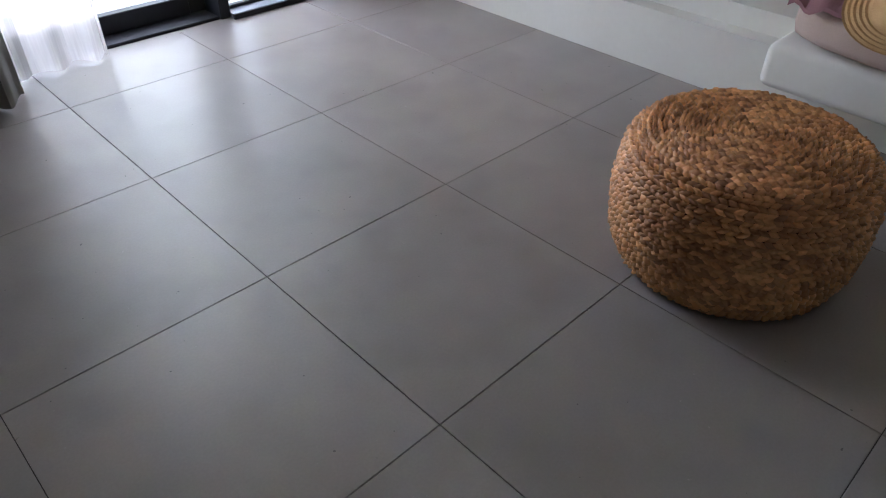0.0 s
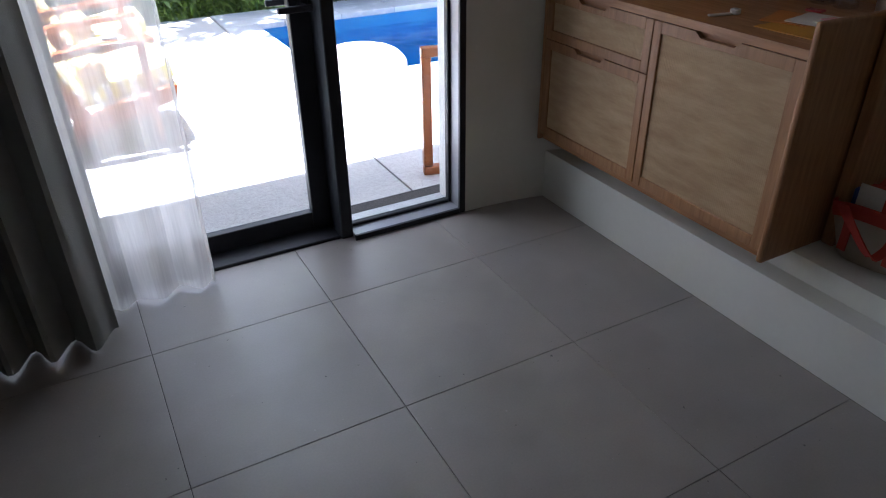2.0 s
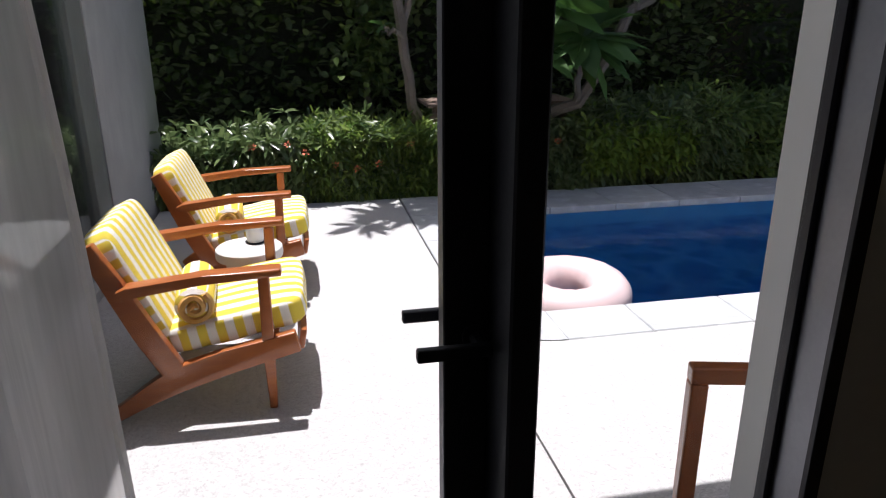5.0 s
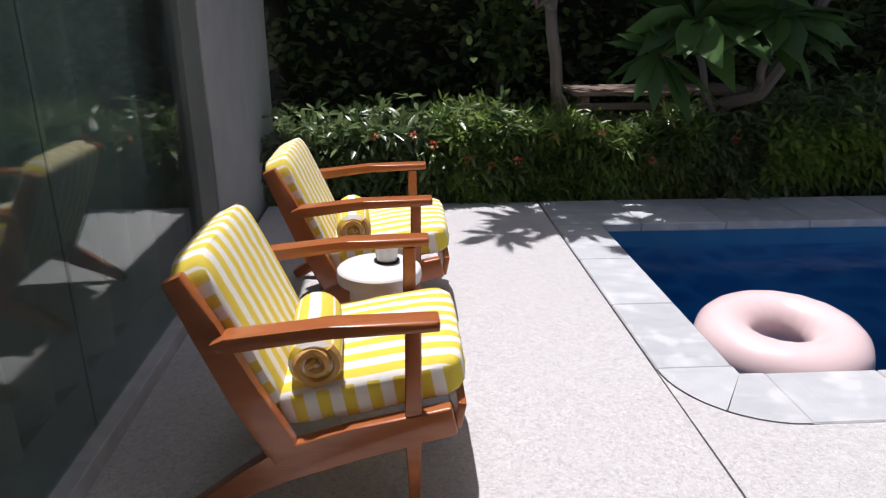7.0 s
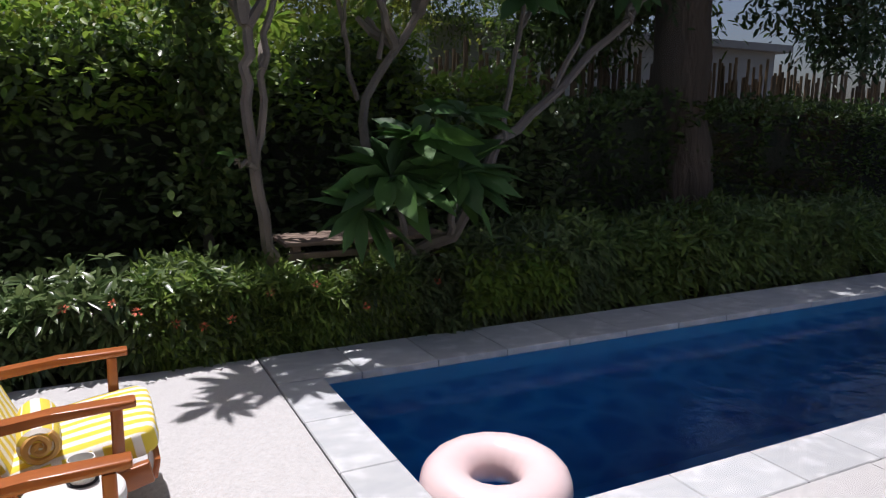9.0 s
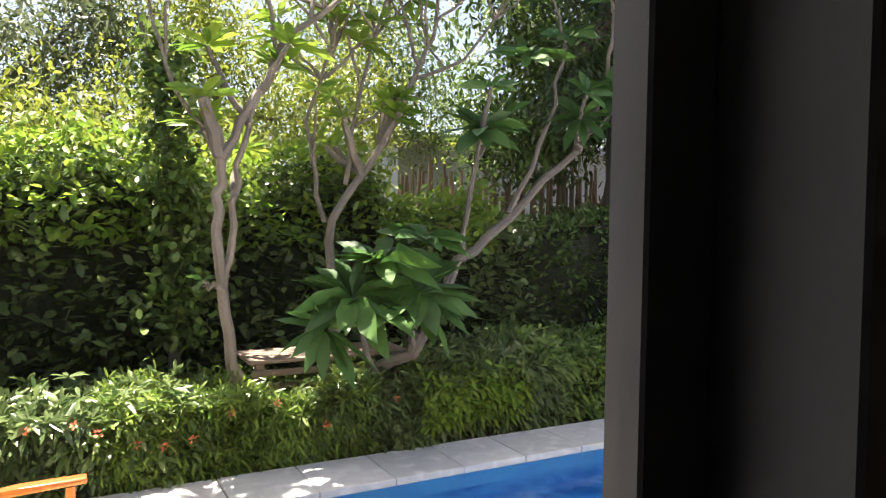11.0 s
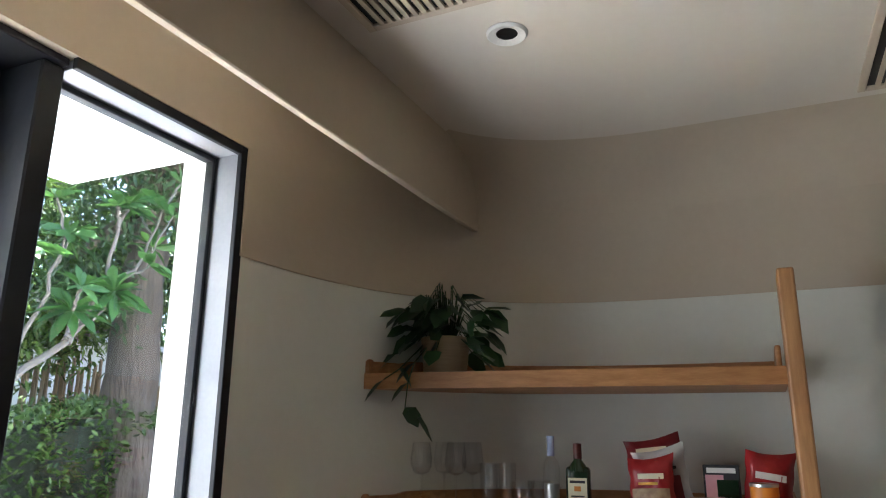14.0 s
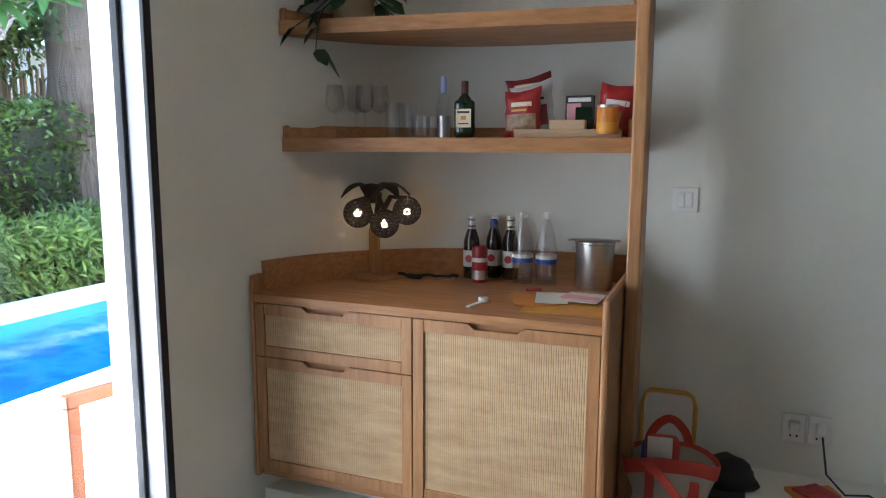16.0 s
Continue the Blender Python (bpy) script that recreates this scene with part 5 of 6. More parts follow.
def back_rail(xf0, xf1, y0, y1, z0, z1, inset=0.006, thick=0.016, fade=0.05):
    """A low upstand along the rounded wall."""
    bm = bmesh.new()
    n = 28
    rows_ = []
    for k in range(n + 1):
        y = y0 + (y1 - y0) * (1 - (1 - k / n) ** 1.8)
        x = wall_x(y, inset)
        y2 = y - 0.004
        d = Vector((wall_x(y2, inset) - x, -0.004)).normalized()
        nr = Vector((d.y, -d.x))
        if nr.x > 0:
            nr = -nr
        f = min(1.0, 0.25 + (x - (xf1 if k == n else xf0)) / fade) if k > n - 6 else 1.0
        zt = z0 + (z1 - z0) * max(0.82, min(1.0, f))
        a, b = Vector((x, y)), Vector((x, y)) + nr * thick
        rows_.append([bm.verts.new((a.x, a.y, z0)), bm.verts.new((a.x, a.y, zt)), bm.verts.new((b.x, b.y, zt)), bm.verts.new((b.x, b.y, z0))])
    for a, b in zip(rows_, rows_[1:]):
        for i in range(4):
            bm.faces.new((a[i], a[(i + 1) % 4], b[(i + 1) % 4], b[i]))
    bm.faces.new(rows_[0])
    bm.faces.new(rows_[-1][::-1])
    return bm


cab = empty("minibar_cabinet", "oak minibar cabinet with woven cane fronts on the white ledge", "cabinet", pose(FX, Y0, CZ0))
o = cab.matrix_basis.inverted()
part("body", prism(bmesh.new(), plan_outline(FX + 0.02, FX + 0.02, Y0, Y1 - 0.015), CZ0 - 0.03, CZ1 - 0.028), M["oak"], cab, at=o)
part("worktop", prism(bmesh.new(), plan_outline(FX - 0.003, FX - 0.003, Y0, Y1 - 0.016), CZ1 - 0.026, CZ1), M["oak"], cab, at=o)
part("back_rail", back_rail(FX, FX, Y0 + 0.02, Y1 - 0.003, CZ1, CZ1 + 0.10, fade=0.05), M["oak"], cab, smooth=True, at=o)
part("end_panel", boxed(FX - 0.004, Y1 - 0.0155, CZ0 - 0.03, wall_x(Y1, 0.006), Y1, CZ1 + 0.062, 0.006, 2), M["oak_v"], cab, at=o)
part("side_panel", boxed(FX - 0.012, Y0 - 0.022, CZ0 - 0.03, wall_x(Y0, 0.01), Y0, CZ1 + 0.075, 0.008, 2), M["oak_v"], cab, at=o)


def cane_front(name, y0, y1, z0, z1, fr=0.036, notch=True):
    """A framed front with reed cane, and a finger notch cut into its top."""
    bm = bmesh.new()
    x0, x1 = FX, FX + 0.019
    yc = (y0 + y1) / 2 + 0.02
    a = 0.085
    for q in ((y0, y0 + fr, z0, z1), (y1 - fr, y1, z0, z1)):
        box(bm, x0, q[0] + 0.0012, q[2], x1, q[1] - 0.0002, q[3], 0.0015)
    box(bm, x0, y0 + fr, z0, x1, y1 - fr, z0 + fr, 0.0015)
    prof_ = [(y0 + fr, z1), (y0 + fr, z1 - fr), (y1 - fr, z1 - fr), (y1 - fr, z1)]
    if notch:
        prof_ += [(yc + a, z1), (yc + a - 0.022, z1 - 0.017), (yc - a + 0.022, z1 - 0.017), (yc - a, z1)]
    f0 = [bm.verts.new((x0, y, z)) for y, z in prof_]
    f1 = [bm.verts.new((x1, y, z)) for y, z in prof_]
    bm.faces.new(f0)
    bm.faces.new(f1[::-1])
    for i in range(len(prof_)):
        j = (i + 1) % len(prof_)
        bm.faces.new((f0[i], f0[j], f1[j], f1[i]))
    dr = part(name, bm, M["oak_v"], cab, at=o)
    bm = bmesh.new()
    yy, zz0, zz1 = y0 + fr - 0.002, z0 + fr - 0.002, z1 - fr + 0.002
    w = y1 - fr + 0.002 - yy
    cnt = int(w / 0.0068)
    last = None
    for k in range(cnt):
        ya, yb = yy + w * k / cnt, yy + w * (k + 1) / cnt
        ym = (ya + yb) / 2
        xs_ = x0 + 0.007
        col = [[bm.verts.new((x, y, z)) for x, y in ((xs_ + 0.0010, ya), (xs_, ya + (ym - ya) * 0.5), (xs_, yb - (ym - ya) * 0.5), (xs_ + 0.0010, yb))][0 if last is None else 1:] for z in (zz0, zz1)]
        if last is not None:
            col = [[last[q]] + col[q] for q in (0, 1)]
        last = [col[0][3], col[1][3]]
        for i in range(3):
            bm.faces.new((col[0][i], col[0][i + 1], col[1][i + 1], col[1][i]))
    part("cane_panel", bm, M["cane"], dr, "woven natural cane panel")
    return dr


YS = 0.925
cane_front("door", Y0 + 0.001, YS - 0.001, CZ0, CZ1 - 0.03)
cane_front("drawer", YS + 0.001, Y1 - 0.017, 0.713, CZ1 - 0.03)
cane_front("drawer", YS + 0.001, Y1 - 0.017, CZ0, 0.710)

# shelf post and shelves
post_ob = tagged(part("shelf_post", boxed(1.93, 0.297, 0.295, 2.07, 0.3375, 2.05, 0.006, 2), M["oak_v"]), "tall oak shelf post standing on the ledge", "post")
for z0 in (1.386, 1.768):
    sh = empty("wall_shelf", "oak wall shelf with a low curved back rail", "shelf", pose(2.0, 0.35, z0), "oak wall shelves")
    oo = sh.matrix_basis.inverted()
    bm = prism(bmesh.new(), plan_outline(1.985, 1.838, 0.338, 1.482), z0 - 0.004, z0 + 0.042)
    part("board", bm, M["oak"], sh, at=oo)
    part("back_rail", back_rail(2.03, 1.84, 0.36, 1.472, z0 + 0.042, z0 + 0.085, fade=0.1), M["oak"], sh, smooth=True, at=oo)
    part("end_curl", boxed(1.838, 1.452, z0 + 0.042, 1.862, 1.472, z0 + 0.084, 0.008, 3), M["oak"], sh, at=oo)
    part("end_lip", boxed(2.035, 0.345, z0 + 0.042, 2.34, 0.36, z0 + 0.10, 0.005, 2), M["oak"], sh, at=oo)
SH1, SH2 = 1.428, 1.810

# ---- ceiling fittings ----
bm = bmesh.new()
cove_line = [c for c in corner_curve(0.007, 40) if c[1] < 1.40] + [(EAST - 0.007, y) for y in (0.0, -2.0, SOUTH)]
rings = []
for i, (x, y) in enumerate(cove_line):
    a, b = Vector(cove_line[max(i - 1, 0)]), Vector(cove_line[min(i + 1, len(cove_line) - 1)])
    d = (b - a).normalized()
    inn = Vector((d.y, -d.x))
    ring_ = []
    for k in range(7):
        q = math.pi / 2 * k / 6
        ring_.append(bm.verts.new((x + inn.x * (0.20 * (1 - math.sin(math.pi / 2 - q))), y + inn.y * (0.20 * (1 - math.sin(math.pi / 2 - q))), CEIL - 0.20 * (1 - math.sin(q)) + 0.0005)))
    ring_.append(bm.verts.new((x - inn.x * 0.003, y - inn.y * 0.003, CEIL + 0.002)))
    rings.append(ring_)
for a, b in zip(rings, rings[1:]):
    for k in range(8):
        bm.faces.new((a[k], a[(k + 1) % 8], b[(k + 1) % 8], b[k]))
structure("cove", bm, M["beige"], "smooth plaster cove where wall meets ceiling", "cove", True)
M["white_plastic"] = mat("white_plastic", (0.78, 0.77, 0.74), 0.35, bump=0.02)
M["black"] = mat("black_plastic", (0.012, 0.012, 0.013), 0.5, bump=0.05)
M["steel"] = mat("brushed_steel", (0.62, 0.61, 0.59), 0.28, (0.5, 0.49, 0.47), 8, (1, 1, 30), bump=0.05, metal=1.0)
dl = empty("downlight", "round white recessed ceiling downlight, switched off", "ceiling light", pose(1.44, 0.87, CEIL))
part("trim_ring", lathe(bmesh.new(), [(0.026, -0.002), (0.045, -0.008), (0.05, -0.003), (0.05, 0.001), (0.026, 0.001)], 28), M["white_plastic"], dl, smooth=True)
part("reflector", lathe(bmesh.new(), [(0.0, -0.001), (0.026, -0.002)], 24), M["black"], dl)


def grille(x0, x1, y0, y1, along_x):
    g = empty("ceiling_grille", "beige linear slot air grille in the ceiling", "air vent", pose(x0, y0, CEIL), "ceiling air grilles")
    oo = g.matrix_basis.inverted()
    part("backing", boxed(x0, y0, CEIL - 0.004, x1, y1, CEIL - 0.001), M["black"], g, at=oo)
    for a in ((x0 - 0.02, y0 - 0.02, x1 + 0.02, y0), (x0 - 0.02, y1, x1 + 0.02, y1 + 0.02), (x0 - 0.02, y0, x0, y1), (x1, y0, x1 + 0.02, y1)):
        part("frame", boxed(a[0], a[1], CEIL - 0.012, a[2], a[3], CEIL - 0.001, 0.002), M["beige"], g, at=oo)
    if along_x:
        for k in range(int((y1 - y0) / 0.022)):
            y = y0 + 0.011 + k * 0.022
            part("slat", boxed(x0, y - 0.006, CEIL - 0.012, x1, y + 0.006, CEIL - 0.005), M["beige"], g, at=oo)
    else:
        for k in range(int((x1 - x0) / 0.022)):
            x = x0 + 0.011 + k * 0.022
            part("slat", boxed(x - 0.006, y0, CEIL - 0.012, x + 0.006, y1, CEIL - 0.005), M["beige"], g, at=oo)


grille(0.15, 1.27, 0.62, 1.14, True)
grille(1.5, 2.08, -0.55, 0.06, True)

# switch and sockets
sw = empty("light_switch", "white double rocker light switch on the plaster wall", "switch", pose(EAST, 0.197, 1.222))
part("plate", boxed(-0.009, -0.043, -0.043, 0, 0.043, 0.043, 0.003, 2), M["white_plastic"], sw)
for a in (-0.025, 0.001):
    part("rocker", boxed(-0.014, a, -0.027, -0.008, a + 0.024, 0.027, 0.002), M["white_plastic"], sw)
for y in (-0.19, -0.27):
    so = empty("wall_socket", "white plastic double socket with a plugged adapter", "socket", pose(EAST, y, 0.46), "wall sockets")
    part("plate", boxed(-0.009, -0.036, -0.05, 0, 0.036, 0.05, 0.003, 2), M["white_plastic"], so)
    part("adapter", boxed(-0.04, -0.016, -0.004, -0.009, 0.016, 0.03, 0.004, 2), M["white_plastic"], so)
    for q in (-0.01, 0.01):
        part("pin_hole", boxed(-0.0105, q - 0.003, -0.03, -0.008, q + 0.003, -0.023), M["black"], so)

# ---- on the worktop ----
TOP = CZ1
M["coconut"] = mat("dark_coconut_shell", (0.014, 0.007, 0.005), 0.5, (0.008, 0.004, 0.003), 8, bump=0.3, fine=40)
em = bpy.data.materials.new("warm_bulb")
em.use_nodes = True
em.node_tree.nodes["Principled BSDF"].inputs["Emission Color"].default_value = (1.0, 0.60, 0.26, 1)
em.node_tree.nodes["Principled BSDF"].inputs["Emission Strength"].default_value = 8.0
lamp = empty("palm_lamp", "palm-shaped table lamp with three lit pierced coconut shades", "lamp", pose(2.10, 1.262, TOP, 0, 0, 25) @ Matrix.Scale(1.25, 4))
part("base", lathe(bmesh.new(), [(0, 0), (0.07, 0), (0.072, 0.008), (0.066, 0.014), (0, 0.014)], 28), M["oak"], lamp, smooth=True)
part("stem", boxed(-0.016, -0.016, 0.014, 0.016, 0.016, 0.15, 0.004), M["oak_v"], lamp)
for k, (px_, py_, pz_) in enumerate(((-0.045, 0.045, 0.195), (-0.045, -0.03, 0.165), (-0.02, -0.095, 0.20))):
    bm = bmesh.new()
    bmesh.ops.create_icosphere(bm, subdivisions=3, radius=0.04, matrix=Matrix.Translation((px_, py_, pz_)))
    bmesh.ops.wireframe(bm, faces=list(bm.faces), thickness=0.0052, use_replace=True, use_even_offset=True)
    shade = part("shade", bm, M["coconut"], lamp, smooth=False)
    bb = bmesh.new()
    bmesh.ops.create_icosphere(bb, subdivisions=2, radius=0.011, matrix=Matrix.Translation((px_, py_, pz_)))
    part("bulb", bb, em, shade, "small warm lit bulb", True)
    part("neck", tube(bmesh.new(), [(0, 0, 0.15), (px_ * 0.5, py_ * 0.5, 0.24), (px_, py_, pz_ + 0.036)], 0.008, 8), M["coconut"], lamp)
for k in range(7):
    a = 2 * math.pi * k / 7 + 0.3
    bm = bmesh.new()
    r_ = []
    for j in range(8):
        u = j / 7
        c = Vector((math.cos(a) * 0.105 * u, math.sin(a) * 0.105 * u, 0.25 + 0.035 * math.sin(u * 2.5) - 0.03 * u * u))
        w = 0.034 * math.sin(math.pi * (0.12 + 0.85 * u))
        sd = Vector((-math.sin(a), math.cos(a), 0))
        r_.append([bm.verts.new(c + sd * w), bm.verts.new(c + Vector((0, 0, 0.006))), bm.verts.new(c - sd * w), bm.verts.new(c - Vector((0, 0, 0.004)))])
    for p_, q_ in zip(r_, r_[1:]):
        for i in range(4):
            bm.faces.new((p_[i], p_[(i + 1) % 4], q_[(i + 1) % 4], q_[i]))
    part("frond", bm, M["coconut"], lamp, smooth=True)
part("hub", lathe(bmesh.new(), [(0, 0.22), (0.02, 0.222), (0.024, 0.25), (0, 0.262)], 16), M["coconut"], lamp, smooth=True)
cable_line = [(2.12 + 0.07 * u + 0.014 * math.sin(11 * u), 1.20 - 0.24 * u, TOP + 0.007 + 0.008 * max(0.0, math.sin(15 * u))) for u in [k / 30 for k in range(31)]]
tagged(part("cable", tube(bmesh.new(), cable_line, [0.010 if 6 < k < 14 else 0.005 for k in range(31)], 8), M["black"], smooth=True), "black lamp cable bundled on the worktop", "cable")

M["brown_glass"] = mat("dark_beer_glass", (0.025, 0.013, 0.006), 0.08, bump=0.0, coat=0.5)
M["green_glass"] = mat("dark_green_glass", (0.008, 0.028, 0.010), 0.08, bump=0.0, coat=0.5)
M["clear_glass"] = glass("clear_glass", (1.0, 1.0, 1.0), 0.0, 1.8)
M["label_white"] = mat("white_label", (0.75, 0.73, 0.68), 0.6)
M["label_cream"] = mat("cream_label", (0.70, 0.64, 0.45), 0.6)
M["red"] = mat("red_print", (0.36, 0.018, 0.02), 0.3, (0.24, 0.012, 0.014), 12, bump=0.1)
M["blue"] = mat("blue_print", (0.03, 0.08, 0.35), 0.4)
M["capsule"] = mat("dark_capsule", (0.09, 0.018, 0.014), 0.35, bump=0.05)
M["pale_blue"] = mat("pale_blue_print", (0.35, 0.42, 0.62), 0.4)
M["silver"] = mat("silver_foil", (0.7, 0.7, 0.7), 0.3, metal=0.9)
M["orange"] = mat("orange_print", (0.58, 0.20, 0.02), 0.4)
M["yellow"] = mat("yellow_print", (0.64, 0.31, 0.03), 0.5)
M["pink"] = mat("pink_print", (0.72, 0.35, 0.38), 0.5)
M["tray_wood"] = mat("pale_tray_wood", (0.50, 0.36, 0.22), 0.6, (0.42, 0.29, 0.17), 4, (10, 2, 10), bump=0.15)


def beer(at, neck_mat, label):
    b = empty("beer_bottle", label, "bottle", at, "bottles on the minibar")
    part("bottle", lathe(bmesh.new(), [(0, 0), (0.028, 0), (0.030, 0.004), (0.030, 0.125), (0.027, 0.15), (0.0145, 0.185), (0.013, 0.222), (0, 0.222)], 22), M["brown_glass"], b, smooth=True)
    part("neck_foil", lathe(bmesh.new(), [(0.0158, 0.178), (0.0142, 0.19), (0.0138, 0.214)], 18), neck_mat, b, smooth=True)
    part("cap", lathe(bmesh.new(), [(0.0145, 0.218), (0.0155, 0.224), (0.0125, 0.23), (0, 0.23)], 18), M["silver"], b, smooth=True)
    part("label", lathe(bmesh.new(), [(0.0305, 0.045), (0.0306, 0.105)], 22), M["label_white"], b, smooth=True)
    part("emblem", lathe(bmesh.new(), [(0.0, 0.0), (0.014, 0.0)], 16, 0, 0, 0), M["red"], b, at=pose(-0.0315, 0, 0.075, 0, 90, 0))
    return b


beer(pose(2.235, 0.93, TOP), M["silver"], "brown glass beer bottle with a silver neck")
beer(pose(2.285, 0.86, TOP), M["blue"], "brown glass beer bottle with a blue neck label")
beer(pose(2.265, 0.79, TOP), M["label_white"], "brown glass beer bottle with a white neck label")
can = empty("drink_can", "red and silver soft-drink can on the worktop", "can", pose(2.165, 0.875, TOP))
part("can", lathe(bmesh.new(), [(0, 0.003), (0.024, 0.0), (0.0285, 0.01), (0.0285, 0.118), (0.024, 0.130), (0.022, 0.126), (0, 0.125)], 24), M["red"], can, smooth=True)
part("silver_band", lathe(bmesh.new(), [(0.0288, 0.012), (0.0288, 0.045)], 24), M["silver"], can, smooth=True)
part("script_band", lathe(bmesh.new(), [(0.0289, 0.075), (0.0289, 0.09)], 24), M["label_white"], can, smooth=True)
for y, x in ((0.73, 2.215), (0.645, 2.215)):
    w = empty("water_bottle", "clear glass swing-top water bottle with a blue label", "bottle", pose(x, y, TOP), "bottles on the minibar")
    part("bottle", lathe(bmesh.new(), [(0, 0.003), (0.034, 0.0), (0.037, 0.006), (0.037, 0.13), (0.030, 0.175), (0.014, 0.22), (0.0135, 0.238), (0.011, 0.238), (0.012, 0.22), (0.028, 0.174), (0.0345, 0.13), (0.0345, 0.01), (0, 0.01)], 24), M["clear_glass"], w, smooth=True)
    part("label", lathe(bmesh.new(), [(0.0374, 0.075), (0.0374, 0.09)], 24), M["blue"], w, smooth=True)
    part("label", lathe(bmesh.new(), [(0.0373, 0.092), (0.0373, 0.105)], 24), M["label_white"], w, smooth=True)
    st = part("stopper", lathe(bmesh.new(), [(0, 0.232), (0.012, 0.234), (0.015, 0.243), (0.011, 0.252), (0, 0.254)], 14), M["white_plastic"], w, smooth=True)
    part("wire_clip", tube(bmesh.new(), [(0.015, 0, 0.21), (0.02, 0.0, 0.235), (0.0, 0, 0.258), (-0.02, 0, 0.235), (-0.015, 0, 0.21)], 0.0015, 5), M["steel"], st)
bu = empty("ice_bucket", "brushed steel ice bucket with tongs across its rim", "bucket", pose(2.21, 0.475, TOP))
part("bucket", lathe(bmesh.new(), [(0, 0), (0.058, 0), (0.06, 0.004), (0.066, 0.155), (0.069, 0.158), (0.069, 0.164), (0.062, 0.164), (0.055, 0.01), (0, 0.01)], 36), M["steel"], bu, smooth=True)
part("rim_lug", boxed(-0.012, 0.064, 0.125, 0.012, 0.074, 0.145, 0.003), M["steel"], bu)
tg = empty("tongs", "steel ice tongs lying across the bucket", "tongs", pose(2.21, 0.475, TOP + 0.164, 0, 0, 8))
for q in (-0.012, 0.012):
    part("arm", boxed(q - 0.004 - 0.03, -0.085, 0.002, q + 0.004 - 0.03, 0.085, 0.007, 0.002), M["steel"], tg)
part("bend", boxed(-0.046, 0.080, 0.002, -0.014, 0.09, 0.007, 0.002), M["steel"], tg)


def sheet(name, at, w, d, material, label, cat, h=0.002):
    bm = bmesh.new()
    nn = 8
    top = [[bm.verts.new((w * (i / nn - 0.5), d * (j / nn - 0.5), h + 0.0025 * noise.noise(Vector((i * 0.5, j * 0.5, w * 50))))) for j in range(nn + 1)] for i in range(nn + 1)]
    for i in range(nn):
        for j in range(nn):
            bm.faces.new((top[i][j], top[i + 1][j], top[i + 1][j + 1], top[i][j + 1]))
    r = bmesh.ops.extrude_face_region(bm, geom=list(bm.faces))
    for v in r["geom"]:
        if isinstance(v, bmesh.types.BMVert):
            v.co.z = 0.0
    return tagged(part(name, bm, material, None, "", True, at), label, cat)


sheet("envelope", pose(1.85, 0.50, TOP, 0, 0, 2), 0.16, 0.24, M["yellow"], "large yellow envelope on the worktop", "envelope")
sheet("envelope", pose(1.93, 0.62, TOP + 0.003, 0, 0, 20), 0.17, 0.13, M["orange"], "orange card folder under loose papers", "folder")
sheet("paper", pose(1.955, 0.565, TOP + 0.007, 0, 0, 12), 0.16, 0.10, M["label_white"], "loose white printed sheet", "paper")
sheet("leaflet", pose(1.975, 0.47, TOP + 0.011, 0, 0, -6), 0.14, 0.12, M["label_white"], "white packet with a pink band", "leaflet")
sheet("leaflet_band", pose(1.955, 0.475, TOP + 0.015, 0, 0, -10), 0.05, 0.115, M["pink"], "pink card strip on the packet", "card")
sheet("red_card", pose(2.085, 0.655, TOP + 0.0, 0, 0, 10), 0.03, 0.05, M["red"], "small red card lying on the worktop", "card", 0.006)
tp = empty("adhesive_strip", "white folded plastic strap on the worktop", "strap", pose(1.80, 0.765, TOP, 0, 0, -12))
part("strip", boxed(-0.05, -0.008, 0, 0.03, 0.008, 0.006, 0.002), M["white_plastic"], tp)
part("buckle", lathe(bmesh.new(), [(0.008, 0.0), (0.016, 0.002), (0.016, 0.016), (0.008, 0.018)], 14, 0.045, 0.0, 0.0), M["white_plastic"], tp, smooth=True)
sheet("wooden_coaster", pose(2.17, 1.02, TOP, 0, 0, 4), 0.06, 0.10, M["oak"], "thin oak coaster on the worktop", "coaster", 0.004)

# ---- on the middle shelf ----
def wine_glass(at):
    g = empty("wine_glass", "clear stemmed wine glass on the oak shelf", "glass", at, "glasses on the shelf")
    part("bowl", lathe(bmesh.new(), [(0.004, 0.088), (0.022, 0.096), (0.032, 0.115), (0.033, 0.135), (0.026, 0.185), (0.0245, 0.185), (0.0315, 0.135), (0.0305, 0.117), (0.021, 0.098), (0, 0.091)], 24), M["clear_glass"], g, smooth=True)
    part("stem", lathe(bmesh.new(), [(0.0035, 0.004), (0.003, 0.05), (0.004, 0.09)], 12), M["clear_glass"], g, smooth=True)
    part("foot", lathe(bmesh.new(), [(0, 0), (0.03, 0), (0.0305, 0.0015), (0.006, 0.004), (0, 0.005)], 24), M["clear_glass"], g, smooth=True)


for x, y in ((2.00, 1.36), (2.07, 1.315), (2.02, 1.255), (2.08, 1.225)):
    wine_glass(pose(x, y, SH1))


def tumbler(at, h, r_, label):
    g = empty("tumbler", label, "glass", at, "glasses on the shelf")
    part("wall", lathe(bmesh.new(), [(0, 0.003), (r_ * 0.9, 0.0), (r_ * 0.93, 0.004), (r_, h), (r_ - 0.0022, h), (r_ * 0.88, 0.012), (0, 0.012)], 24), M["clear_glass"], g, smooth=True)


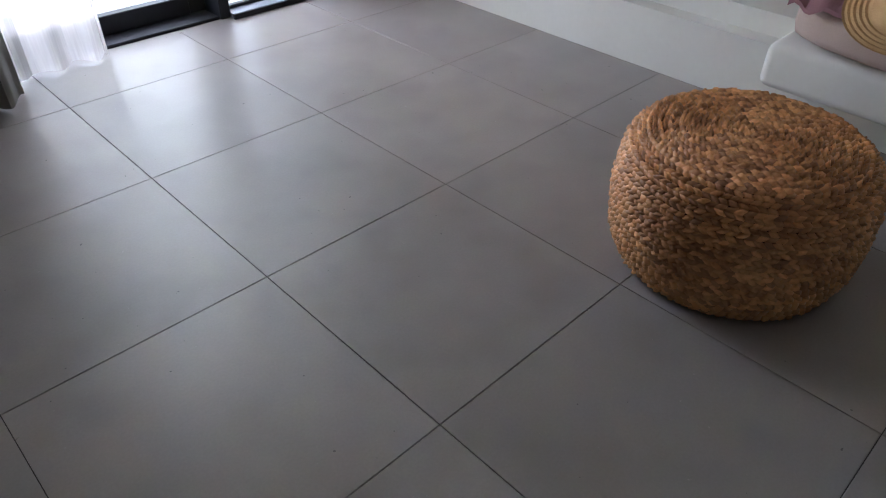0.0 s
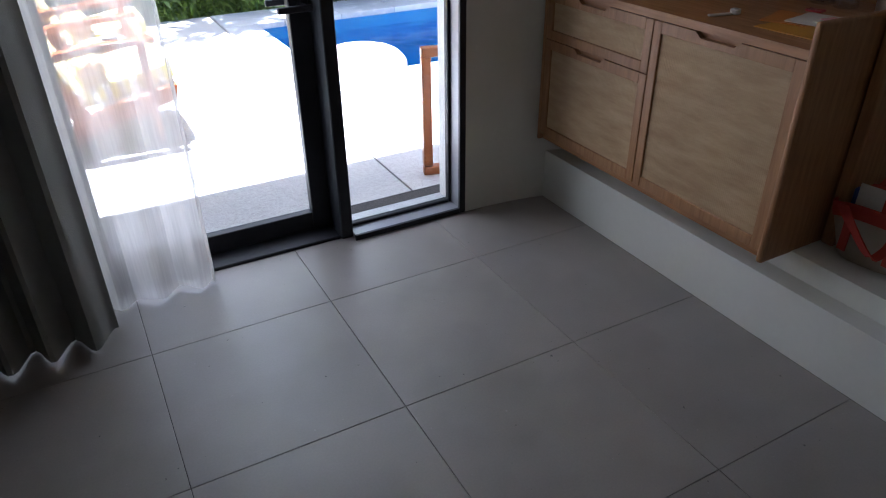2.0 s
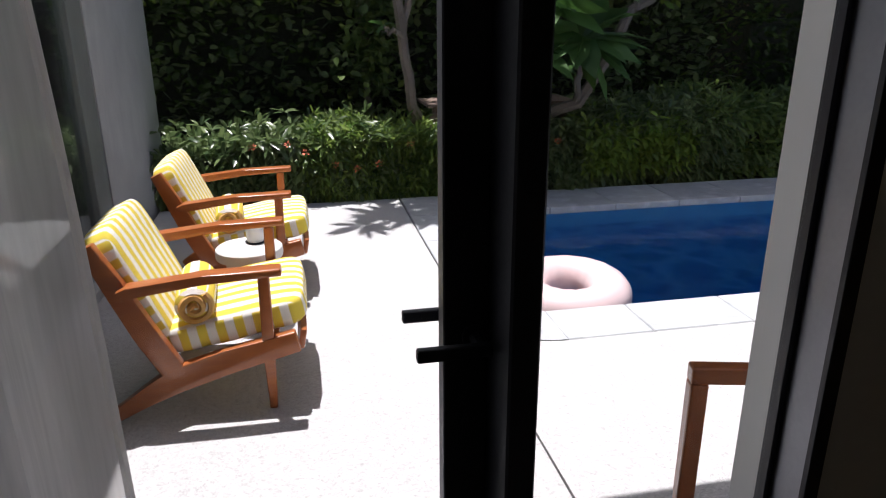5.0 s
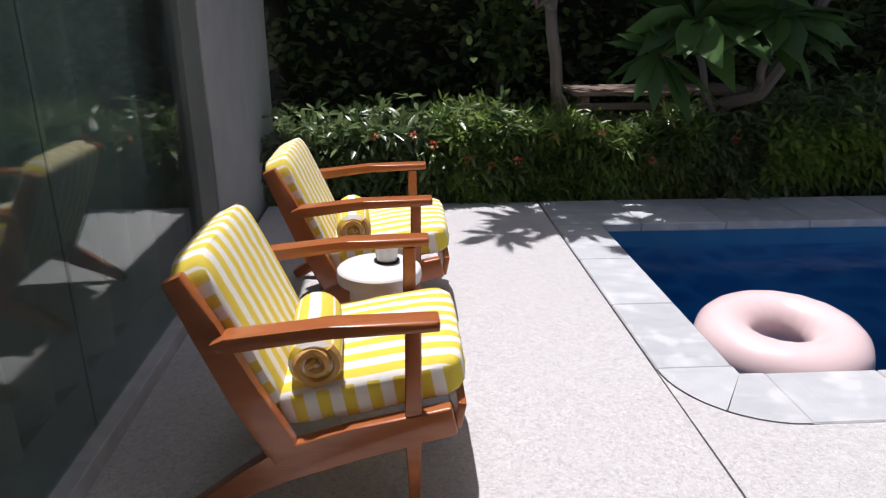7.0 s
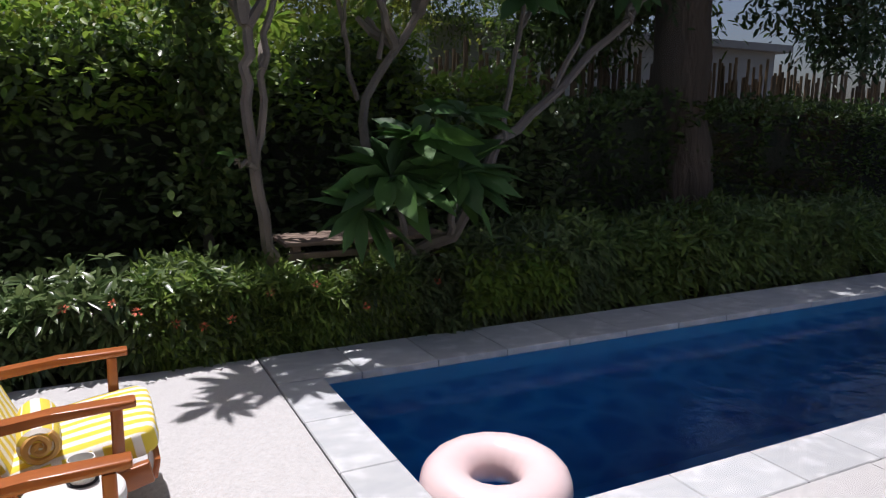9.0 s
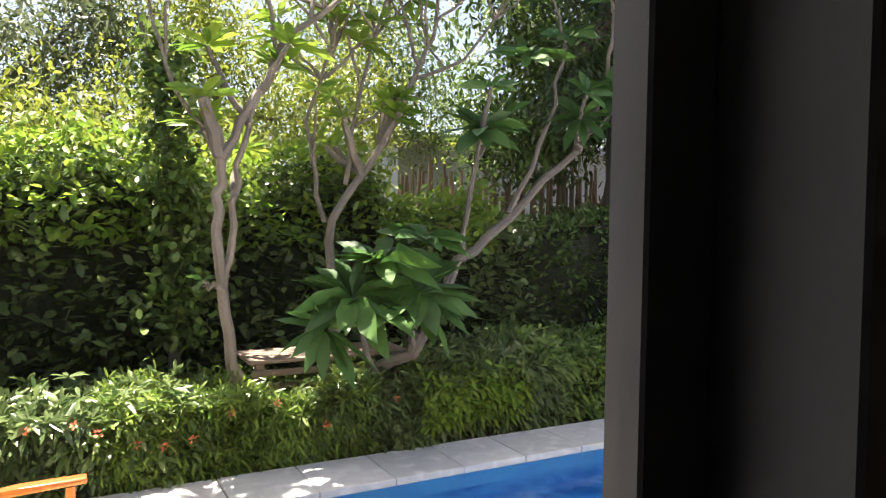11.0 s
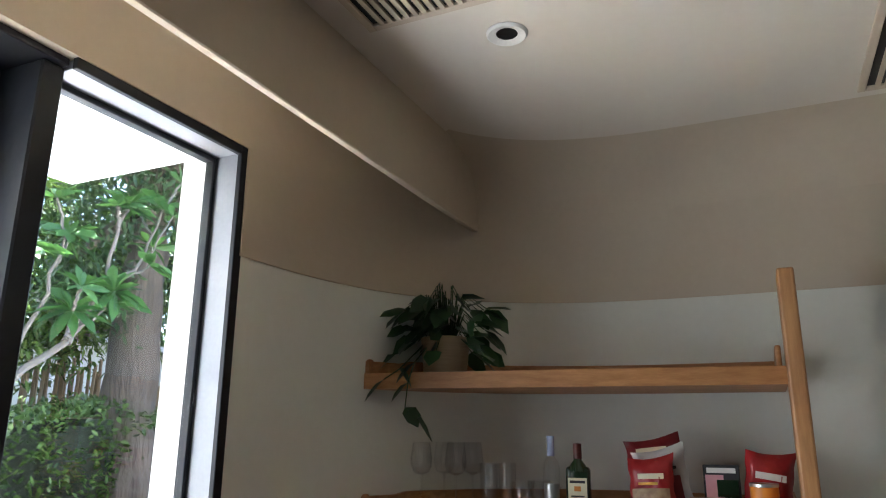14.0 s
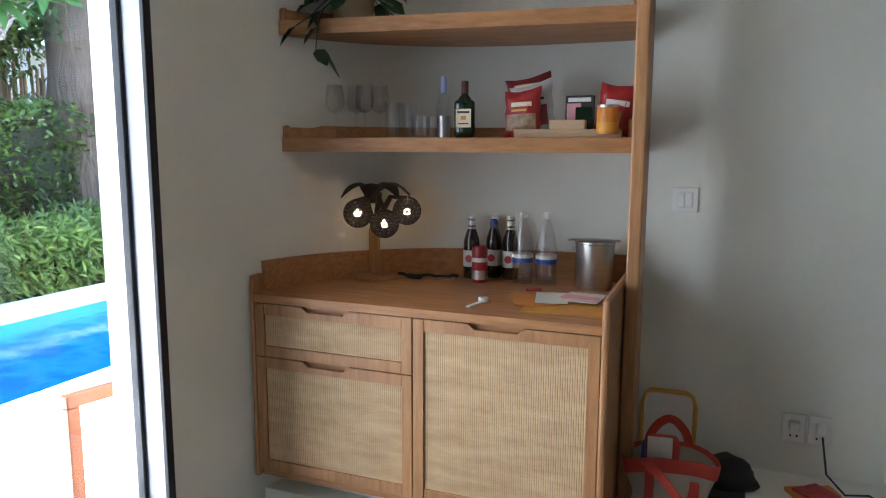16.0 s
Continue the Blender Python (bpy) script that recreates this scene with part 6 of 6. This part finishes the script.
for x, y, h, r_ in ((2.06, 1.165, 0.125, 0.027), (2.11, 1.125, 0.125, 0.027), (2.06, 1.06, 0.078, 0.034), (2.12, 1.03, 0.078, 0.034)):
    tumbler(pose(x, y, SH1), h, r_, "tall clear tumbler on the oak shelf" if h > 0.1 else "short clear tumbler on the oak shelf")
vd = empty("spirit_bottle", "slim frosted clear spirit bottle with a blue neck", "bottle", pose(2.055, 0.972, SH1))
part("bottle", lathe(bmesh.new(), [(0, 0), (0.022, 0), (0.024, 0.003), (0.024, 0.115), (0.020, 0.135), (0.0095, 0.15), (0.009, 0.165), (0, 0.165)], 22), M["clear_glass"], vd, smooth=True)
part("spirit", lathe(bmesh.new(), [(0, 0.004), (0.0215, 0.004), (0.0215, 0.075), (0, 0.075)], 22), M["silver"], vd, smooth=True)
part("capsule", lathe(bmesh.new(), [(0.0105, 0.15), (0.0108, 0.205), (0, 0.207)], 16), M["pale_blue"], vd, smooth=True)
wh = empty("whiskey_bottle", "flat dark green whiskey bottle with a cream label", "bottle", pose(2.03, 0.888, SH1, 0, 0, 4))
part("bottle", boxed(-0.017, -0.034, 0, 0.017, 0.034, 0.125, 0.012, 3), M["green_glass"], wh, smooth=True)
part("shoulder", lathe(bmesh.new(), [(0.026, 0.112), (0.022, 0.128), (0.0115, 0.142), (0.0105, 0.16), (0, 0.16)], 20), M["green_glass"], wh, smooth=True)
part("capsule", lathe(bmesh.new(), [(0.0118, 0.145), (0.0118, 0.186), (0, 0.188)], 18), M["capsule"], wh, smooth=True)
wl_ = part("label", boxed(-0.0185, -0.026, 0.035, -0.0172, 0.026, 0.095), M["label_cream"], wh)
part("print_bar", boxed(-0.0192, -0.021, 0.081, -0.0186, 0.021, 0.088), M["black"], wl_)
part("print_bar", boxed(-0.0192, -0.009, 0.060, -0.0186, 0.009, 0.073), M["orange"], wl_)
part("print_bar", boxed(-0.0192, -0.018, 0.045, -0.0186, 0.018, 0.049), M["black"], wl_)
tray = empty("snack_tray", "pale wooden snack tray with a raised box", "tray", pose(2.045, 0.545, SH1, 0, 0, 6))
part("floor", boxed(-0.05, -0.165, 0, 0.15, 0.165, 0.008, 0.002), M["tray_wood"], tray)
part("front_edge", boxed(-0.058, -0.165, 0, -0.05, 0.165, 0.026, 0.002), M["tray_wood"], tray)
part("side_edge", boxed(-0.05, 0.157, 0.008, 0.15, 0.165, 0.026, 0.002), M["tray_wood"], tray)
part("side_edge", boxed(-0.05, -0.165, 0.008, 0.15, -0.157, 0.026, 0.002), M["tray_wood"], tray)
part("box_front", boxed(-0.048, -0.055, 0.008, 0.02, 0.055, 0.055, 0.002), M["tray_wood"], tray)


def bag(name, at, w, h, d, main, label, prints):
    b = empty(name, label, "snack bag", at, "snacks on the tray")
    bm = bmesh.new()
    nx, nz = 14, 14
    sides = []
    for s in (-1, 1):
        g_ = []
        for i in range(nx + 1):
            col = []
            for j in range(nz + 1):
                u, v = i / nx * 2 - 1, j / nz * 2 - 1
                e = max(0.0, (1 - abs(u) ** 3) * (1 - abs(v) ** 4))
                cr = 0.007 * noise.noise(Vector((u * 2.6, v * 2.6, s * 2 + w * 30))) + 0.003 * noise.noise(Vector((u * 8, v * 8, w * 50)))
                col.append(bm.verts.new((s * (d / 2 * e ** 0.7 + 0.0008) + cr, u * w / 2 * (1 - 0.09 * (1 - v * v)) + 0.012 * w * math.sin(9 * v + w * 70), h / 2 + v * h / 2 + (0.010 * u * u - 0.006 * u * v) * v)))
            g_.append(col)
        sides.append(g_)
        for i in range(nx):
            for j in range(nz):
                bm.faces.new((g_[i][j], g_[i + 1][j], g_[i + 1][j + 1], g_[i][j + 1]))
    body = part("pouch", bm, main, b, smooth=True)
    for (u0, u1, v0, v1, m_) in prints:
        bm = bmesh.new()
        cells = 6
        gg = [[None] * (cells + 1) for _ in range(cells + 1)]
        for i in range(cells + 1):
            for j in range(cells + 1):
                u, v = u0 + (u1 - u0) * i / cells, v0 + (v1 - v0) * j / cells
                e = max(0.0, (1 - abs(u) ** 3) * (1 - abs(v) ** 4))
                gg[i][j] = bm.verts.new((-(d / 2 * e ** 0.7 + 0.005), u * w / 2 * (1 - 0.05 * e), h / 2 + v * h / 2))
        for i in range(cells):
            for j in range(cells):
                bm.faces.new((gg[i][j], gg[i + 1][j], gg[i + 1][j + 1], gg[i][j + 1]))
        part("print", bm, m_, body, smooth=True)
    return b


M["foil"] = mat("white_foil", (0.55, 0.54, 0.53), 0.3, (0.42, 0.41, 0.41), 20, bump=0.2)
M["brown_print"] = mat("brown_print", (0.18, 0.09, 0.05), 0.4, (0.4, 0.28, 0.15), 40, bump=0.05)
M["red_dark"] = mat("dark_red_print", (0.20, 0.014, 0.02), 0.3, (0.11, 0.009, 0.012), 14, bump=0.1)
bag("snack_bag", pose(2.10, 0.675, SH1 + 0.012, -7, 10, 4), 0.155, 0.19, 0.045, M["red_dark"], "dark red crisp bag leaning on the wall", [(-0.5, 0.6, 0.62, 0.74, M["label_cream"])])
bag("snack_bag", pose(2.062, 0.655, SH1 + 0.012, -9, 9, 0), 0.145, 0.162, 0.035, M["foil"], "white and red crisp bag with black lettering", [(-0.62, 0.62, 0.30, 0.40, M["black"]), (-0.5, 0.55, 0.48, 0.58, M["black"]), (-0.7, 0.7, -0.7, 0.1, M["red_dark"])])
bag("snack_bag", pose(2.022, 0.688, SH1 + 0.012, -3, 8, -4), 0.125, 0.138, 0.045, M["red"], "red sweets bag with a brown picture", [(-0.8, 0.8, -0.85, -0.12, M["brown_print"]), (-0.62, 0.5, 0.22, 0.42, M["label_cream"]), (-0.35, 0.5, 0.0, 0.1, M["yellow"])])
bag("snack_bag", pose(2.10, 0.418, SH1 + 0.012, 9, 8, 8), 0.125, 0.155, 0.05, M["red"], "red snack bag with white lettering", [(-0.62, 0.6, 0.12, 0.34, M["label_white"]), (-0.3, 0.5, -0.55, -0.1, M["brown_print"])])
bx = empty("biscuit_box", "small black and pink biscuit box on the tray", "box", pose(2.10, 0.52, SH1 + 0.01))
part("carton", boxed(-0.012, -0.045, 0, 0.012, 0.045, 0.125, 0.001), M["black"], bx)
part("print", boxed(-0.0135, -0.005, 0.02, -0.0122, 0.04, 0.100), M["pink"], bx)
part("print", boxed(-0.0148, -0.04, 0.045, -0.0136, 0.012, 0.088), M["green_glass"], bx)
part("print", boxed(-0.0135, -0.036, 0.105, -0.0122, 0.036, 0.118), M["label_white"], bx)
tn = empty("snack_tin", "orange and yellow snack tin on the tray", "tin", pose(2.005, 0.418, SH1 + 0.01))
part("tin", lathe(bmesh.new(), [(0, 0), (0.033, 0), (0.033, 0.084), (0.030, 0.086), (0, 0.083)], 28), M["orange"], tn, smooth=True)
part("band", lathe(bmesh.new(), [(0.0333, 0.008), (0.0333, 0.035)], 28), M["yellow"], tn, smooth=True)
part("rim", lathe(bmesh.new(), [(0.0335, 0.080), (0.0345, 0.084), (0.0335, 0.088)], 28), M["silver"], tn, smooth=True)

# ---- plant ----
M["pot"] = mat("woven_grass_pot", (0.38, 0.28, 0.17), 0.8, (0.28, 0.2, 0.12), 10, (1, 1, 40), bump=0.5, fine=30)
M["leaf_pothos"] = leaf_material("pothos_leaf", (0.018, 0.055, 0.018), (0.035, 0.09, 0.028), 0.2, 0.3, 0.2)
pl = empty("trailing_plant", "dark green trailing pothos in a woven pot on the top shelf", "plant", pose(1.985, 1.275, SH2))
part("pot", lathe(bmesh.new(), [(0, 0), (0.062, 0), (0.066, 0.004), (0.076, 0.11), (0.072, 0.112), (0.066, 0.09), (0, 0.09)], 30), M["pot"], pl, smooth=True)
rp = random.Random(21)
bm = bmesh.new()
Cp, Dp = [], []
for k in range(84):
    a = rp.uniform(0, 2 * math.pi)
    rr_ = rp.uniform(0.03, 0.15)
    q = Vector((math.cos(a) * rr_ * 0.75 - 0.02, math.sin(a) * rr_, rp.uniform(0.10, 0.25) - rr_ * 0.35))
    tube(bm, [(0.02 * math.cos(a), 0.02 * math.sin(a), 0.08), (q.x * 0.5, q.y * 0.5, q.z + 0.05), tuple(q)], 0.0018, 5)
    Cp.append(tuple(q + Vector((1.985, 1.275, SH2))))
    Dp.append((math.cos(a) * 0.7 - 0.25, math.sin(a) * 0.8, rp.uniform(-0.6, 0.3)))
for pts in ([(-0.05, 0.03, 0.09), (-0.12, 0.045, 0.03), (-0.15, 0.05, -0.03), (-0.155, 0.055, -0.10), (-0.15, 0.02, -0.13)], [(-0.05, 0.05, 0.09), (-0.13, 0.09, 0.01), (-0.15, 0.13, -0.02)]):
    tube(bm, pts, 0.002, 5)
    for p_ in pts[1:]:
        Cp.append((p_[0] + 1.985, p_[1] + 1.275, p_[2] + SH2))
        Dp.append((-0.2, rp.choice((-0.9, 0.9)), -0.7))
part("vines", bm, M["leaf_pothos"], pl, smooth=True)
Cp, Dp = np.array(Cp), np.array(Dp)
foliage("leaves", Cp, Dp, RNG.uniform(0.06, 0.095, len(Cp)), RNG.uniform(0.05, 0.07, len(Cp)), M["leaf_pothos"], pl, 0.3)

# ---- on the ledge ----
LZ = 0.295
M["canvas"] = mat("natural_canvas", (0.48, 0.42, 0.33), 0.95, (0.40, 0.34, 0.26), 6, bump=0.5, fine=250)
M["red_cloth"] = mat("red_canvas", (0.50, 0.06, 0.035), 0.9, (0.40, 0.04, 0.025), 6, bump=0.4, fine=250)
tote = empty("tote_bag", "natural canvas tote bag with red straps on the ledge", "bag", pose(1.95, 0.185, LZ, 0, 0, 8) @ Matrix.Scale(0.80, 4))
bm = bmesh.new()
n_ = 32
levels = [(0.0, 0.62), (0.02, 0.72), (0.10, 0.86), (0.18, 1.0), (0.21, 1.03)]
rows_ = []
for z, s in levels + [(0.205, 0.98), (0.05, 0.70)]:
    rows_.append([bm.verts.new((0.085 * s * math.copysign(abs(math.cos(t)) ** 0.7, math.cos(t)), 0.17 * s * math.copysign(abs(math.sin(t)) ** 0.7, math.sin(t)), z + 0.02 * math.cos(2 * t) * (z > 0.15))) for t in [2 * math.pi * k / n_ for k in range(n_)]])
for a, b in zip(rows_, rows_[1:]):
    for k in range(n_):
        bm.faces.new((a[k], a[(k + 1) % n_], b[(k + 1) % n_], b[k]))
bm.faces.new(rows_[0][::-1])
bm.faces.new(rows_[-1])
part("body", bm, M["canvas"], tote, smooth=True)
bm = bmesh.new()
rows_ = []
for z, s in [(0.165, 0.995), (0.19, 1.035), (0.222, 1.06), (0.222, 1.01), (0.16, 0.94)]:
    rows_.append([bm.verts.new((0.085 * s * math.copysign(abs(math.cos(t)) ** 0.7, math.cos(t)), 0.17 * s * math.copysign(abs(math.sin(t)) ** 0.7, math.sin(t)), z + 0.02 * math.cos(2 * t))) for t in [2 * math.pi * k / n_ for k in range(n_)]])
for a, b in zip(rows_, rows_[1:]):
    for k in range(n_):
        bm.faces.new((a[k], a[(k + 1) % n_], b[(k + 1) % n_], b[k]))
part("red_rim", bm, M["red_cloth"], tote, "red cloth rim", True)


def strap(pts, w, axis):
    bm = bmesh.new()
    ax = Vector(axis)
    r_ = []
    cp = [Vector(p) for p in pts]
    fine_ = []
    for i in range(len(cp) - 1):
        p0, p1, p2, p3 = cp[max(i - 1, 0)], cp[i], cp[i + 1], cp[min(i + 2, len(cp) - 1)]
        for k in range(6):
            t = k / 6
            fine_.append(0.5 * ((2 * p1) + (p2 - p0) * t + (2 * p0 - 5 * p1 + 4 * p2 - p3) * t * t + (3 * p1 - p0 - 3 * p2 + p3) * t ** 3))
    fine_.append(cp[-1])
    for i, p in enumerate(fine_):
        d = (fine_[min(i + 1, len(fine_) - 1)] - fine_[max(i - 1, 0)]).normalized()
        s = (ax - d * ax.dot(d)).normalized()
        nn = d.cross(s) * 0.003
        r_.append([bm.verts.new(p + s * w / 2 + nn), bm.verts.new(p - s * w / 2 + nn), bm.verts.new(p - s * w / 2 - nn), bm.verts.new(p + s * w / 2 - nn)])
    for a, b in zip(r_, r_[1:]):
        for k in range(4):
            bm.faces.new((a[k], a[(k + 1) % 4], b[(k + 1) % 4], b[k]))
    return bm


part("strap", strap([(0.09, 0.08, 0.05), (0.094, 0.08, 0.19), (0.09, 0.06, 0.28), (0.09, 0.0, 0.33), (0.09, -0.06, 0.28), (0.094, -0.08, 0.19), (0.09, -0.08, 0.05)], 0.032, (0, 1, 0.2)), M["red_cloth"], tote, "red canvas strap", True)
part("strap", strap([(-0.085, 0.08, 0.05), (-0.094, 0.08, 0.18), (-0.13, 0.10, 0.24), (-0.17, 0.04, 0.20), (-0.15, -0.04, 0.10), (-0.12, -0.07, 0.12), (-0.094, -0.08, 0.16), (-0.085, -0.08, 0.05)], 0.032, (0.2, 1, 0)), M["red_cloth"], tote, "red canvas strap", True)
fl = empty("folded_towel", "red cloth and papers tucked into the tote bag", "cloth", pose(1.95, 0.185, LZ + 0.04, 0, 0, 8) @ Matrix.Scale(0.8, 4))
part("red_cloth", boxed(-0.045, -0.03, 0.0, 0.04, 0.09, 0.24, 0.02, 3), M["red_cloth"], fl, smooth=True)
part("blue_packet", boxed(-0.05, 0.095, 0.0, -0.02, 0.11, 0.23, 0.004), M["blue"], fl)
part("white_paper", boxed(-0.06, 0.0, 0.1, -0.055, 0.09, 0.26, 0.001), M["label_white"], fl)
bd = empty("framed_board", "pale board with a yellow rim leaning on the wall", "board", pose(2.30, 0.215, LZ, 0, 9, 0))
part("panel", boxed(-0.006, -0.085, 0, 0.006, 0.085, 0.24, 0.005), M["label_white"], bd)
part("rim", tube(bmesh.new(), [(0, -0.088, 0.0), (0, -0.09, 0.20), (0, -0.078, 0.236), (0, -0.06, 0.248), (0, 0.06, 0.248), (0, 0.078, 0.236), (0, 0.09, 0.20), (0, 0.088, 0.0)], 0.008, 6), M["yellow"], bd, "mustard yellow rim", True)
cp_ = empty("black_cap", "crumpled black cloth cap on the ledge", "cap", pose(2.20, 0.02, LZ))
bm = bmesh.new()
bmesh.ops.create_icosphere(bm, subdivisions=3, radius=1.0)
for v in bm.verts:
    f = 1 + 0.22 * noise.noise(v.co * 1.7)
    v.co = Vector((v.co.x * 0.085 * f, v.co.y * 0.10 * f, max(v.co.z, -0.2) * 0.075 * f + 0.018))
part("crown", bm, M["black"], cp_, smooth=True)
part("peak", boxed(-0.14, -0.06, 0.0, -0.06, 0.06, 0.012, 0.006, 2), M["black"], cp_)
mg = sheet("magazine", pose(2.16, -0.27, LZ, 0, 0, 25), 0.20, 0.15, M["orange"], "orange magazine on the ledge", "magazine", 0.012)
sheet("booklet", pose(2.18, -0.26, LZ + 0.015, 0, 0, 40), 0.13, 0.10, M["red"], "red booklet on the magazine", "booklet", 0.006)
sheet("plastic_wrap", pose(2.13, -0.36, LZ, 0, 0, -20), 0.14, 0.12, M["white_plastic"], "crumpled clear plastic wrap", "wrapper", 0.02)
tagged(part("charger_cable", tube(bmesh.new(), [(2.30, -0.27, 0.46), (2.24, -0.28, 0.36), (2.20, -0.33, 0.318), (2.22, -0.40, 0.32), (2.16, -0.46, 0.303), (2.12, -0.40, 0.302)], 0.0035, 6), M["black"], smooth=True), "black charger cable hanging from the socket", "cable")
wb_ = empty("white_pouch", "white paper bag standing on the ledge", "bag", pose(2.18, -0.52, LZ, 0, 0, 15))
part("pouch", boxed(-0.05, -0.08, 0, 0.05, 0.08, 0.19, 0.012, 2), M["label_white"], wb_, smooth=True)
part("logo", boxed(-0.053, -0.03, 0.12, -0.0505, 0.03, 0.135), M["pink"], wb_)

# ---- daybed ----
M["cream"] = mat("cream_upholstery", (0.50, 0.40, 0.34), 0.9, (0.42, 0.33, 0.28), 5, bump=0.4, fine=200)
M["pink_cloth"] = mat("dusty_pink_cotton", (0.36, 0.20, 0.21), 0.9, (0.28, 0.15, 0.16), 5, bump=0.4, fine=150)
structure("daybed_plinth", boxed(1.58, -3.2, 0.14, 2.35, -0.41, 0.285, 0.03, 4), M["plaster"], "white plastered built-in daybed plinth", "plinth", True)
dbc = tagged(part("daybed_cushion", cushion(0.80, 2.7, 0.13, 0.01), M["cream"], None, "", True, pose(1.545, -1.77, 0.287)), "long cream daybed cushion on the plinth", "cushion")
bm = bmesh.new()
nn = 20
gd = [[bm.verts.new((0.26 * i / nn, -0.34 * j / nn, 0.03 + 0.028 * noise.noise(Vector((i * 0.35, j * 0.3, 1))) + 0.012 * math.sin(j * 1.3 + i * 0.5) - (0.05 * max(0, (3 - i) / 3)))) for j in range(nn + 1)] for i in range(nn + 1)]
for i in range(nn):
    for j in range(nn):
        bm.faces.new((gd[i][j], gd[i + 1][j], gd[i + 1][j + 1], gd[i][j + 1]))
r = bmesh.ops.extrude_face_region(bm, geom=list(bm.faces))
bmesh.ops.translate(bm, verts=[v for v in r["geom"] if isinstance(v, bmesh.types.BMVert)], vec=(0, 0, -0.012))
tagged(part("folded_garment", bm, M["pink_cloth"], None, "", True, pose(1.56, -0.44, 0.44)), "crumpled dusty-pink garment on the daybed", "clothing")
M["straw"] = mat("straw", (0.55, 0.36, 0.16), 0.8, (0.42, 0.26, 0.10), 10, (1, 1, 3), bump=0.6, fine=120)
hat = empty("straw_hat", "round woven straw hat leaning on the daybed edge", "hat", pose(1.60, -0.76, 0.47, 0, -28, 0))
bm = bmesh.new()
pr = []
for k in range(24):
    r_ = 0.02 + 0.16 * k / 23
    pr.append((r_, (0.085 if r_ < 0.085 else max(0.0, 0.085 - (r_ - 0.085) * 4.0)) + 0.0025 * (k % 2)))
part("weave", lathe(bm, [(0, 0.088)] + pr, 40), M["straw"], hat, smooth=True)
